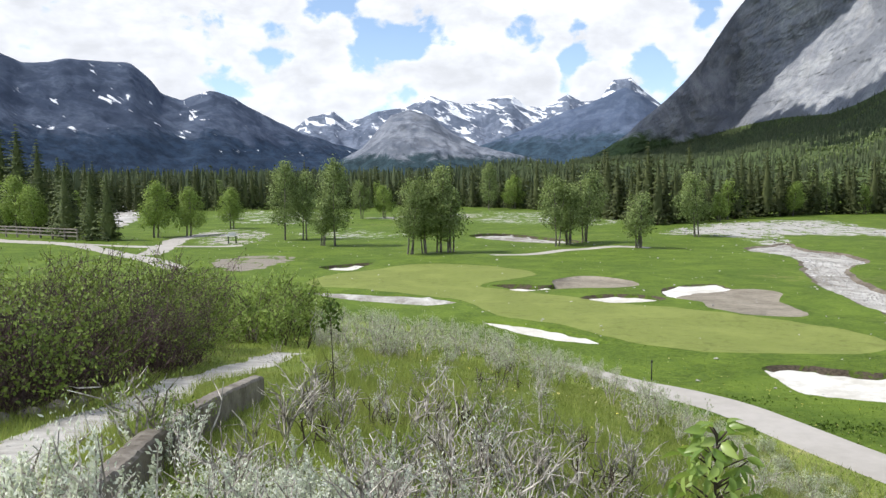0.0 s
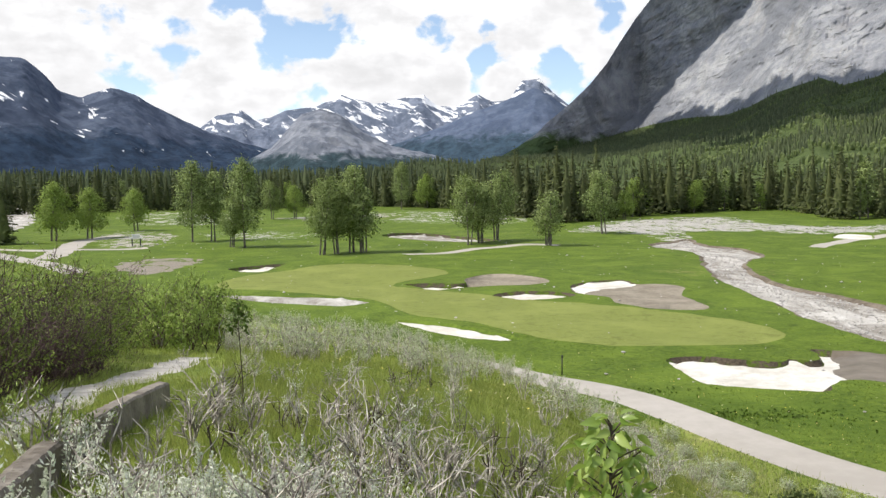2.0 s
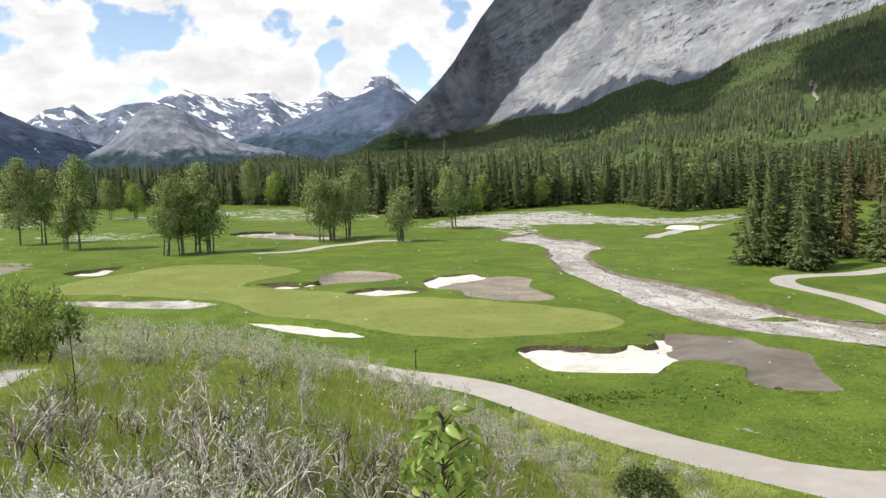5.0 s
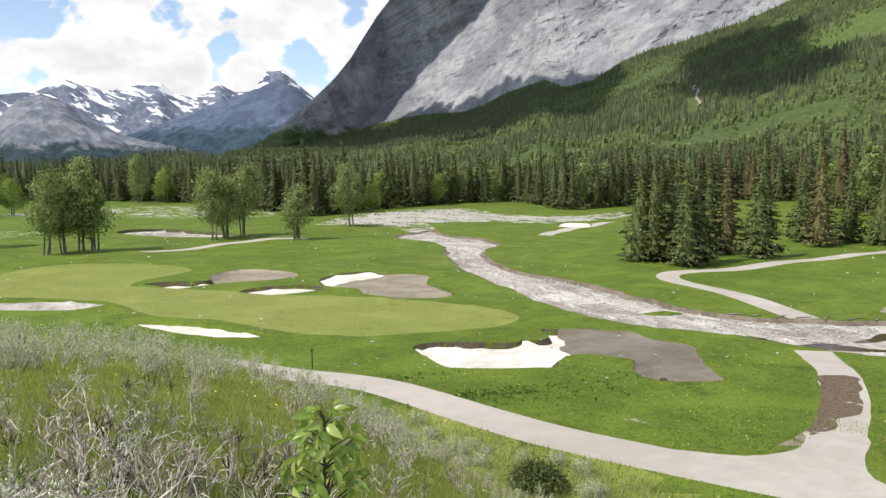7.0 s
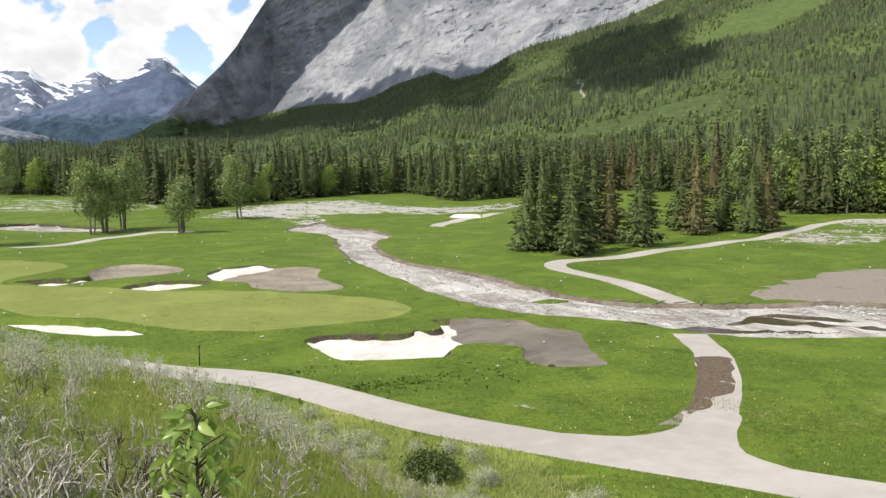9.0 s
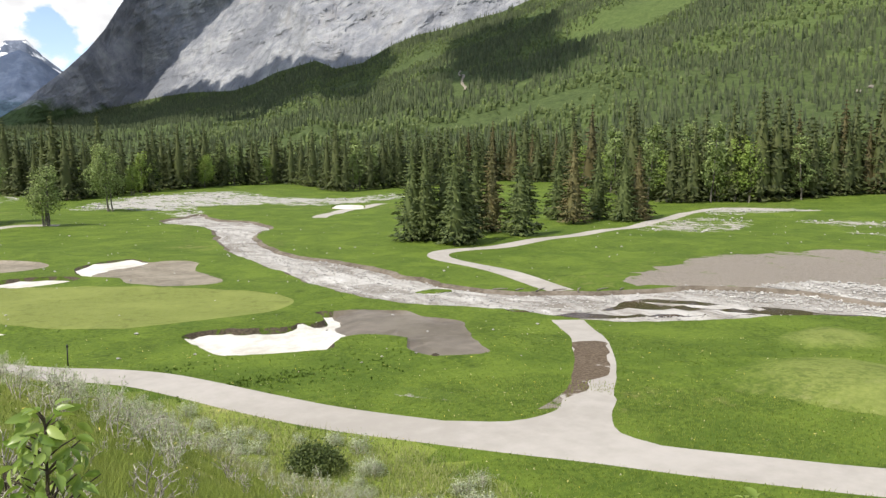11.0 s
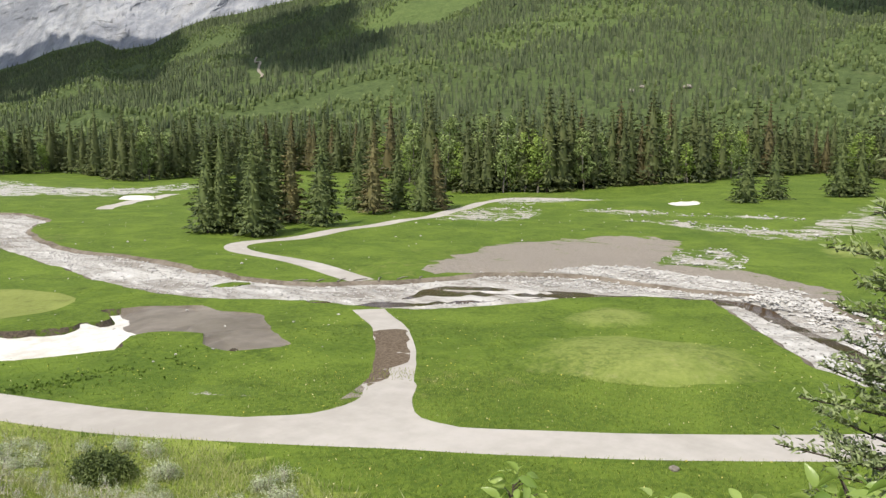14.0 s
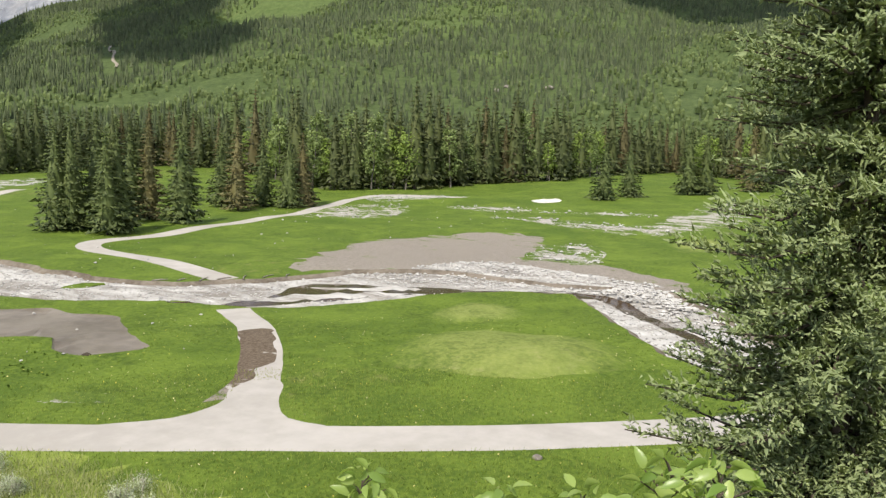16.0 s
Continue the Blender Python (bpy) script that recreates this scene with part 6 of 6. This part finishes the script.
FRESH = [bushy(m, 1.5, 0.8, 40, 24, 0.05) for m in FRESH]


def willow(m, height, spread, dead):
    """A willow shrub with the fine dead growth that fills its lower half, and a dark core added to block light."""
    root = shrub_thing("willow_shrub", m, RED_TWIG, WILLOW_LEAF)
    c = np.column_stack([rng.normal(size=dead) * spread * 0.55, rng.normal(size=dead) * spread * 0.55, height * rng.uniform(0.0, 0.85, dead)])
    up_ = c * np.array([0.5, 0.5, 0.0]) + rng.normal(size=c.shape) * 0.35 + np.array([0, 0, 0.7])
    up_ *= (0.10 * rng.uniform(0.6, 1.4, dead) / np.linalg.norm(up_, axis=1))[:, None]
    lat = np.cross(up_, rng.normal(size=c.shape))
    lat *= (0.007 / np.linalg.norm(lat, axis=1))[:, None]
    # dark lump added inside so that light does not pass through the shrub
    bm = bmesh.new()
    bmesh.ops.create_icosphere(bm, subdivisions=2, radius=1.0)
    for v_ in bm.verts:
        v_.co *= 1 + 0.3 * noise.noise(v_.co * 1.7)
        v_.co = Vector((v_.co.x * spread * 0.22, v_.co.y * spread * 0.22, v_.co.z * height * 0.10 + height * 0.06))
    part("root_clump", bm_mesh("root_clump", bm, BARK_DARK, True), root, "dark tangled stem base")
    tagged(part("dead_growth", mesh_from("dead_growth", *cards(c, up_, lat), [RED_TWIG]), root), "dense purple-brown dead twigs", kind="stuff")
    return root


green_willows = [willow(m, h, 1.0, 520) for m, h in zip(THICKET, (2.2, 1.9, 2.5))]
red_willows = [willow(m, h, 1.1, 2100) for m, h in zip(reddish, (1.8, 1.5))]
fresh = [shrub_thing("leafy_shrub", m, RED_TWIG, BRIGHT_LEAF) for m in FRESH]
bed = np.array([(-10.0, 9.6), (-6.8, 10.2), (-5.9, 12.4), (-6.0, 18.0), (-7.0, 24.0), (-9.0, 33.0), (-13.0, 40.0), (-22.0, 34.0), (-17.0, 18.0)])
got = []
while len(got) < 84:
    q = np.array([rng.uniform(-22, -5.5), rng.uniform(9.5, 40)])
    if not inside(bed, q[None])[0] or any(np.hypot(*(q - g)) < 1.15 for g in got):
        continue
    got.append(q)
    if rng.uniform() < (0.50 if q[1] < 15 else 0.22):
        tagged(plant(red_willows[int(rng.integers(2))], q[0], q[1], None, rng.uniform(0.85, 1.15)), "half-bare reddish willow shrub in the thicket", "shrub", "willow thicket")
    else:
        tagged(plant(green_willows[int(rng.integers(3))], q[0], q[1], None, rng.uniform(0.9, 1.2)), "dense green willow shrub in the thicket", "shrub", "willow thicket")
for y in np.arange(9.9, 21.0, 0.95):
    x = -6.35 - 0.12 * (14 - y) * (y < 14) + rng.normal() * 0.15
    wild = red_willows[int(rng.integers(2))] if y < 13.4 or 16.0 < y < 17.4 else green_willows[int(rng.integers(3))]
    tagged(plant(wild, x, y, None, rng.uniform(0.62, 0.82)), "low tangled willow shrub at the thicket's edge", "shrub", "willow thicket")
for x, y, size in ((-6.8, 35.8, 1.75), (-6.0, 35.4, 1.5), (-7.7, 36.2, 1.6), (-5.2, 34.5, 1.2), (-6.4, 31.0, 1.3), (-7.0, 29.4, 1.4), (-5.6, 28.2, 1.1)):
    tagged(plant(fresh[0], x, y, None, size), "fresh yellow-green shrub at the end of the footpath", "shrub", "bright shrubs")
discard(*green_willows, *red_willows, *fresh)

# sage mounds among the unmown grass at the foot of the slope
mounds = [shrub_thing("sage_mound", bushy(twig_shrub(h, 0.42, 9, 120, 0.03), h, 0.5, 40, 16, 0.036, -0.3), TWIG, SAGE_LEAF) for h in (0.55, 0.7, 0.8)]
for _ in range(64):
    b = rng.uniform(20, 52)
    d = float(np.interp(b, [a for a, _ in ROUGH_EDGE], [e for _, e in ROUGH_EDGE])) - rng.uniform(1.2, 7.5)
    x, y = at(b, d)
    if not inside(paths["main"], np.array([[x, y]]))[0] and math.hypot(x - 16.4, y - 27.8) > 1.8:
        tagged(plant(mounds[int(rng.integers(3))], x, y, None, rng.uniform(0.6, 1.25)), "low silvery sage mound in unmown grass", "shrub", "sage mounds")
discard(*mounds)

# low concrete retaining wall along the footpath
line = curve(WALL_LINE[:-1], 0.05, False)
wall_root = tagged(new("retaining_wall", None), "low weathered concrete retaining wall beside the gravel footpath", "wall", kind="structure")
t_ = np.gradient(line, axis=0)
t_ /= np.linalg.norm(t_, axis=1)[:, None]
across = np.stack([t_[:, 1], -t_[:, 0]], 1)
profile = [(-0.13, -0.7), (-0.13, 0.20), (-0.10, 0.235), (-0.03, 0.245), (0.05, 0.24), (0.10, 0.235), (0.13, 0.20), (0.14, -0.3), (0.14, -1.0)]
rings = []
for (x, y), (ax, ay) in zip(line, across):
    z = ground_at(x - 0.3, y) + 0.03 * noise.noise(Vector((x * 0.8, y * 0.8, 0)))
    rings.append([(x + ax * o + 0.014 * noise.fractal(Vector((x * 7, y * 7, h * 8)), 0.8, 2.1, 3), y + ay * o, z + h + (0.014 * noise.fractal(Vector((x * 9, y * 9, o * 14)), 0.7, 2.1, 3))) for o, h in profile])
wv = np.array(rings).reshape(-1, 3)
k = len(profile)
wf = [(i * k + j, i * k + j + 1, (i + 1) * k + j + 1, (i + 1) * k + j) for i in range(len(rings) - 1) for j in range(k - 1)]
part("wall_body", mesh_from("wall_body", wv, wf, [CONCRETE]), wall_root)

# stick sapling with a leafy head by the footpath, and the near leafy saplings
def leaf_mesh(length, width, fold, sag):
    bm = bmesh.new()
    rows_ = []
    for i, (u, w_) in enumerate(((0.0, 0.05), (0.18, 0.7), (0.42, 1.0), (0.68, 0.8), (0.88, 0.38), (1.0, 0.02))):
        z = -sag * u * u
        rows_.append([bm.verts.new((s * width * w_ / 2, u * length, z + (fold * width * w_ if s else 0.0) * 1.0)) for s in (-1, 0, 1)])
    for a, b in zip(rows_, rows_[1:]):
        for j in (0, 1):
            bm.faces.new((a[j], a[j + 1], b[j + 1], b[j]))
    return bm


GLOSSY_LEAF = surface("glossy green leaf", lambda n, p: n.add("ShaderNodeMixShader", {0: 0.35, 1: matte(n, n.mix(n.add("ShaderNodeObjectInfo").outputs["Random"], (0.15, 0.25, 0.045), (0.42, 0.52, 0.15)), 0.35, n.bump(n.noise(p, 40.0, 3.0), 0.4, 0.004), 0.5), 2: n.add("ShaderNodeBsdfTranslucent", {"Color": (0.34, 0.46, 0.07, 1.0)}).outputs[0]}).outputs[0])
LEAVES = [bm_mesh("leaf", leaf_mesh(0.072, 0.034, 0.24, 0.024), GLOSSY_LEAF, True), bm_mesh("leaf", leaf_mesh(0.062, 0.030, 0.2, 0.02), GLOSSY_LEAF, True), bm_mesh("leaf", leaf_mesh(0.058, 0.028, 0.26, 0.015), GLOSSY_LEAF, True)]


DARK_LEAVES = [bm_mesh("leaf", leaf_mesh(0.085, 0.042, 0.24, 0.024), WEED, True)]


def sapling(x, y, top, leaves, crown, label, droop=-58, name="sapling", blades_=LEAVES):
    """A leafy sapling: dark stem, short side shoots, single leaves."""
    base = ground_at(x, y)
    root = tagged(new(name, None), label, "sapling", "leafy saplings")
    root.matrix_basis = pose(x, y, base)
    h = top - base
    sv = [tube([(0.05, 0.02, -0.1), (0.03, 0.0, h * 0.4), (0.0, 0.015, h * 0.75), (0.0, 0.0, h * 0.98)], (0.011, 0.009, 0.007, 0.003), 6)]
    for i in range(leaves):
        u = (i + 0.5) / leaves
        turn = i * 137.5 + rng.normal() * 20
        z = h - crown * 1.7 * (1 - u) ** 0.9 * rng.uniform(0.7, 1.0) - 0.01
        reach = crown * (0.10 + 0.62 * (1 - u) ** 0.6 * rng.uniform(0.25, 1.1))
        tip = Vector((math.sin(radians(-turn)) * reach, math.cos(radians(turn)) * reach, z + reach * 0.5))
        if i % 3 == 0:
            sv.append(tube([(0, 0, z - 0.02), tuple(tip * 0.5 + Vector((0, 0, (z - 0.01) * 0.5))), tuple(tip)], (0.004, 0.003, 0.002), 4))
        ob = part("leaf", blades_[int(rng.integers(len(blades_)))], root)
        ob.matrix_basis = Matrix.Translation(tip) @ pose(0, 0, 0, 0, 0, turn) @ pose(0, 0, 0, (droop if u < 0.88 else 5) + rng.normal() * 34, rng.normal() * 45, rng.normal() * 40)
    part("stem", mesh_from("stem", *joined(sv), [BARK_DARK], None, True), root)
    return root


sapling(0.887, 2.60, 12.20, 110, 0.24, "leafy green sapling with drooping glossy leaves")
sapling(2.67, 1.23, 11.88, 60, 0.17, "top of a leafy green sapling below the viewpoint", -20)
sapling(2.42, 0.03, 12.24, 90, 0.24, "top of a leafy green sapling below the viewpoint", -15)
sapling(2.45, 0.38, 12.08, 70, 0.2, "top of a leafy green sapling below the viewpoint", -15)
sapling(2.60, 0.68, 11.97, 50, 0.17, "top of a leafy green sapling below the viewpoint", -15)
sapling(2.70, 0.2, 12.12, 64, 0.2, "top of a leafy green sapling below the viewpoint", -15)
sapling(-1.82, 13.04, 11.05, 110, 0.34, "thin dark sapling with a tuft of leaves at its top", -40, "sapling", DARK_LEAVES)
set_root = twig_shrub(1.5, 0.35, 7, 14, 0.03)
dark_stick = shrub_thing("bare_shrub", set_root, BARK_DARK, WILLOW_LEAF)
tagged(plant(dark_stick, -1.9, 13.2, 0, 0.75), "upright dark twiggy shrub by a thin sapling", "shrub", "slope scrub")
discard(dark_stick)

# round dark juniper near the path
jv, jf = leaf_cloud(np.array([(*(np.array([math.cos(k * 2.4), math.sin(k * 2.4)]) * 0.85 * math.sqrt((k + 0.5) / 90)), 0.15 + 0.75 * math.sqrt(1 - k / 92) * rng.uniform(0.35, 1.0)) for k in range(90)]), 0.12, 44, 0.05)
jun = tagged(new("juniper", None), "round dark green juniper bush on the lower slope", "shrub")
jun.matrix_basis = pose(16.4, 27.8, ground_at(16.4, 27.8) - 0.03) @ Matrix.Scale(1.25, 4)
part("foliage", mesh_from("foliage", jv, jf, [NEEDLES]), jun)
part("branching", mesh_from("branching", *twig_shrub(0.8, 0.5, 8, 4, 0.01)[0], [BARK_DARK]), jun)


# the big spruce close to the viewpoint
def near_spruce(x, y, top, radius):
    base = ground_at(x, y)
    h = top - base
    root = tagged(new("spruce", None), "large silvery-green spruce close to the viewpoint", "spruce tree")
    root.matrix_basis = pose(x, y, base - 0.1)
    part("trunk", mesh_from("trunk", *tube([(0, 0, 0), (0, 0, h * 0.4), (0, 0, h)], (0.14, 0.085, 0.02), 10), [BARK_DARK], None, True), root)
    wood, c, a = [], [], []
    tiers = 76
    for i in range(tiers):
        f_ = (i + rng.uniform(-0.3, 0.3)) / tiers
        f_ = min(max(f_, 0.03), 0.985)
        for kk in range(9):
            turn = rng.uniform(0, math.tau)
            out = np.array([math.cos(turn), math.sin(turn), 0.0])
            side = np.array([-out[1], out[0], 0.0])
            length = radius * (1 - f_) ** 1.05 * rng.uniform(0.55, 1.12) + 0.15
            z0 = f_ * h
            line_ = [np.array([0, 0, z0]), out * length * 0.55 + np.array([0, 0, z0 - 0.16 * length]), out * length + np.array([0, 0, z0 - 0.10 * length])]
            wood.append(tube(line_, (0.025, 0.016, 0.006), 4))
            for m in range(int((18 + length * 30) * (1.0 if base + z0 < 15.5 else 0.3))):
                u = rng.uniform(0.03, 1.0) ** 1.15
                start = line_[1] * (u / 0.55) + line_[0] * (1 - u / 0.55) if u < 0.55 else line_[2] * ((u - 0.55) / 0.45) + line_[1] * (1 - (u - 0.55) / 0.45)
                span = (0.13 + 0.24 * length * (1 - u) * 0.8) * rng.uniform(0.6, 1.2)
                d = out * rng.uniform(0.3, 1.0) + side * rng.choice([-1, 1]) * rng.uniform(0.3, 1.0) + np.array([0, 0, rng.uniform(-0.5, 0.8)])
                d /= np.linalg.norm(d)
                for t in np.arange(0.02, span, 0.050):
                    q = start + d * t + np.array([0, 0, 0.06 * math.sin(t * 9)]) + rng.normal(size=3) * 0.012
                    c.append(q), a.append(d)
    tagged(part("branching", mesh_from("branching", *joined(wood), [BARK_DARK], None, True), root), kind="stuff")
    # each point of a twig carries a plump needle brush
    c, a = np.array(c), np.array(a)
    g = a + rng.normal(size=a.shape) * 0.4
    g *= (0.047 * rng.uniform(0.7, 1.3, len(g)) / np.linalg.norm(g, axis=1))[:, None]
    nv, nf = brushes(c, g, 0.30)
    nv, nf, nn = puffed(nv, nf, np.repeat(g / np.linalg.norm(g, axis=1)[:, None], 4, 0) + np.array([0, 0, 0.55]), 0.6)
    part("needles", mesh_from("needles", nv, nf, [NEAR_NEEDLES], None, True, nn), root, "silvery green needle sprays")
    return root


near_spruce(9.0, -0.15, 20.5, 2.8)

# ---- small things on the course ----
def stones(name, loop, n, lo, hi, material, label, sunk=0.3):
    """Loose stones on a bed: lumpy eight-sided pebbles."""
    bounds0, bounds1 = loop.min(0), loop.max(0)
    got_ = np.zeros((0, 2))
    while len(got_) < n:
        q = rng.uniform(bounds0, bounds1, (n * 2, 2))
        got_ = np.concatenate([got_, q[inside(loop, q)]])
    got_ = got_[:n]
    got_ = got_[~inside(stream, got_)]
    beds_ = lie(got_[:, 0], got_[:, 1]) + bed_level(got_)
    base_v = np.array([(1, 0, 0), (0, 1, 0), (-1, 0, 0), (0, -1, 0), (0.1, 0.05, 0.75), (0, 0, -0.6), (0.62, 0.6, 0.25), (-0.6, 0.65, 0.3), (-0.6, -0.6, 0.2), (0.65, -0.6, 0.3)])
    base_f = np.array([(4, 0, 6), (4, 6, 1), (4, 1, 7), (4, 7, 2), (4, 2, 8), (4, 8, 3), (4, 3, 9), (4, 9, 0), (5, 6, 0), (5, 1, 6), (5, 7, 1), (5, 2, 7), (5, 8, 2), (5, 3, 8), (5, 9, 3), (5, 0, 9)])
    vs, fs, o = [], [], 0
    for (x, y), z in zip(got_, beds_):
        s = lo + (hi - lo) * rng.uniform() ** 3
        t = rng.uniform(0, math.tau)
        kv = base_v * rng.uniform(0.75, 1.25, (10, 3)) * np.array([1.0, 0.75, 0.7]) * s
        vs.append(np.column_stack([kv[:, 0] * math.cos(t) - kv[:, 1] * math.sin(t) + x, kv[:, 0] * math.sin(t) + kv[:, 1] * math.cos(t) + y, kv[:, 2] + z + s * sunk]))
        fs.append(base_f + o)
        o += 10
    return tagged(new(name, mesh_from(name, np.concatenate(vs), np.concatenate(fs), [material])), label, "stones", kind="stuff")


inner = inset(river, BANK)
stones("path_pebbles", footway, 1100, 0.012, 0.04, BOULDER, "loose crushed stones on the footpath")
stones("river_stones", inner, 7000, 0.06, 0.19, BOULDER, "pale rounded stones strewn along the flood channel")
stones("bar_stones", bar, 1100, 0.10, 0.36, BOULDER, "heap of pale boulders beside the stream")
stones("fan_stones", washes["fan_gravel"], 1800, 0.08, 0.26, BOULDER, "pale cobbles along the edge of the silt fan")
stones("field_stones", washes["north_field"], 700, 0.12, 0.5, BOULDER, "far pale flood stones")
for i, key in enumerate(("band", "lower_band", "islands", "west_field", "path_end", "tree_end")):
    stones("wash_stones", washes[key], 110, 0.1, 0.38, BOULDER, "pale stones scattered over flooded grass")
course = curve([(-60, 120), (-20, 95), (0, 60), (18, 50), (40, 30), (70, 60), (130, 45), (170, 60), (140, 90), (60, 160), (0, 200), (-60, 220)], 4.0)
stones("green_debris", green, 46, 0.03, 0.12, BOULDER, "small flood debris and dark clods left on the green")
stones("course_debris", course, 900, 0.05, 0.22, BOULDER, "small pale flood debris scattered over the grass")


def lump(name, x, y, size, label, material=BOULDER):
    bm = bmesh.new()
    bmesh.ops.create_icosphere(bm, subdivisions=2, radius=size)
    for v_ in bm.verts:
        v_.co *= 1 + 0.3 * noise.noise(v_.co * (2.2 / size) * 0.6 + Vector((x, y, 0)))
        v_.co.z *= 0.6
    ob = new(name, bm_mesh(name, bm, material))
    ob.matrix_basis = pose(x, y, ground_at(x, y) + size * 0.2, 0, 0, 40)
    return tagged(ob, label, "rock")


# grassy islet amid the gravel, and pale outcrops on the forest slope
islet = lump("grass_islet", 47.4, 59.1, 0.8, "low grassy islet amid the pale gravel bed", FAIRWAY)
islet.matrix_basis = pose(47.4, 59.1, ground_at(47.4, 59.1) - 0.30, 0, 0, -14) @ Matrix.Diagonal((2.3, 0.95, 0.55, 1.0))
for b, s_, size in ((65.8, 0.16, 2.6), (66.5, 0.17, 2.0), (69.4, 0.165, 2.8), (70.3, 0.16, 2.0)):
    x, y, z = apron(b, s_)
    crag = lump("outcrop", x, y, size, "pale rock outcrop among the slope's trees", CONCRETE)
    crag.matrix_basis = pose(x, y, z + size * 0.35, 0, 0, b)
lump("boulder", 31.4, 11.2, 0.22, "single grey boulder lying in the grass beside the path", CONCRETE)
for x, y, size in ((-6.35, 10.6, 0.17), (-6.15, 11.0, 0.21), (-5.95, 11.5, 0.18), (-5.8, 12.0, 0.2), (-6.7, 10.2, 0.19), (-7.2, 9.9, 0.16), (-5.75, 12.6, 0.16)):
    lump("boulder", x, y, size, "dull grey boulder at the foot of the willow thicket", CONCRETE)
lump("boulder", 31.9, 39.3, 0.28, "dark clod at the edge of the silted bunker", SOIL)


def marker_post(x, y):
    root = tagged(new("marker_post", None), "thin dark marker post standing beside the cart path", "post")
    root.matrix_basis = pose(x, y, ground_at(x, y) + float(bed_level((x, y))[0]))
    bm = bmesh.new()
    bmesh.ops.create_cone(bm, cap_ends=True, segments=10, radius1=0.042, radius2=0.04, depth=1.25, matrix=Matrix.Translation((0, 0, 0.575)))
    part("shaft", bm_mesh("shaft", bm, DARK_METAL, True), root)
    bm = bmesh.new()
    bmesh.ops.create_cone(bm, cap_ends=True, segments=10, radius1=0.065, radius2=0.05, depth=0.16, matrix=Matrix.Translation((0, 0, 1.25)))
    part("cap", bm_mesh("cap", bm, DARK_METAL, True), root)


marker_post(13.3, 51.6)


def box(bm, x0, x1, y0, y1, z0, z1, bevel=0.0):
    vs = bmesh.ops.create_cube(bm, size=1.0, matrix=Matrix.Translation(((x0 + x1) / 2, (y0 + y1) / 2, (z0 + z1) / 2)) @ Matrix.Diagonal((x1 - x0, y1 - y0, z1 - z0, 1)))["verts"]
    if bevel:
        bmesh.ops.bevel(bm, geom=list({e for v_ in vs for e in v_.link_edges}), offset=bevel, segments=2, affect="EDGES")


# rail fence beside the western path
fence = tagged(new("rail_fence", None), "weathered timber rail fence beside the gravel path", "fence")
fence.matrix_basis = pose(-92.0, 181.5, ground_at(-92, 181), 0, 0, -30) @ Matrix.Diagonal((1.0, 1.4, 1.45, 1.0))
for i in range(9):
    bm = bmesh.new()
    box(bm, -17 + i * 4.2, -16.72 + i * 4.2, -0.14, 0.14, -0.4, 1.75, 0.03)
    part("post", bm_mesh("post", bm, WOOD), fence)
for z in (0.65, 1.2, 1.68):
    bm = bmesh.new()
    box(bm, -17.2, 17.2, -0.24, -0.14, z - 0.1, z + 0.1, 0.02)
    part("rail", bm_mesh("rail", bm, WOOD), fence)

# small sign board on two legs among the flood gravel
board = tagged(new("course_table", None), "white-topped stand on dark legs among flood gravel", "stand")
board.matrix_basis = pose(-42.8, 165.6, ground_at(-42.8, 165.6), 0, 0, 14) @ Matrix.Scale(0.8, 4)
for sx in (-1.1, 0.8):
    bm = bmesh.new()
    box(bm, sx, sx + 0.3, -0.2, 0.2, -0.3, 1.7, 0.04)
    part("leg", bm_mesh("leg", bm, DARK_METAL), board)
bm = bmesh.new()
box(bm, -1.6, 1.6, -0.45, 0.45, 1.7, 1.95, 0.05)
part("tabletop", bm_mesh("tabletop", bm, WHITE_PLASTIC), board)
bm = bmesh.new()
box(bm, -0.9, 0.9, -0.3, 0.3, 1.95, 2.7, 0.08)
part("bin", bm_mesh("bin", bm, WHITE_PLASTIC), board)

# drift timber caught where the broken bridge was
for x, y, turn, length in ((55.5, 53.0, 20, 1.8), (57.0, 51.9, -15, 1.5), (58.6, 50.9, 35, 2.0), (54.0, 54.2, 10, 1.3), (60.4, 49.6, 5, 1.7), (52.6, 55.4, -30, 1.4), (61.8, 48.4, 25, 1.2)):
    log = new("drift_log", mesh_from("drift_log", *tube([(-length / 2, 0, 0), (0, 0.10, 0.03), (length / 2, -0.05, 0.04)], (0.07, 0.065, 0.03), 7), [WOOD], None, True))
    log.matrix_basis = pose(x, y, ground_at(x, y) + float(bed_level((x, y))[0]) + 0.05, 0, 0, turn)
    tagged(log, "bare drift log stranded at the washed-out crossing", "log", "drift timber")
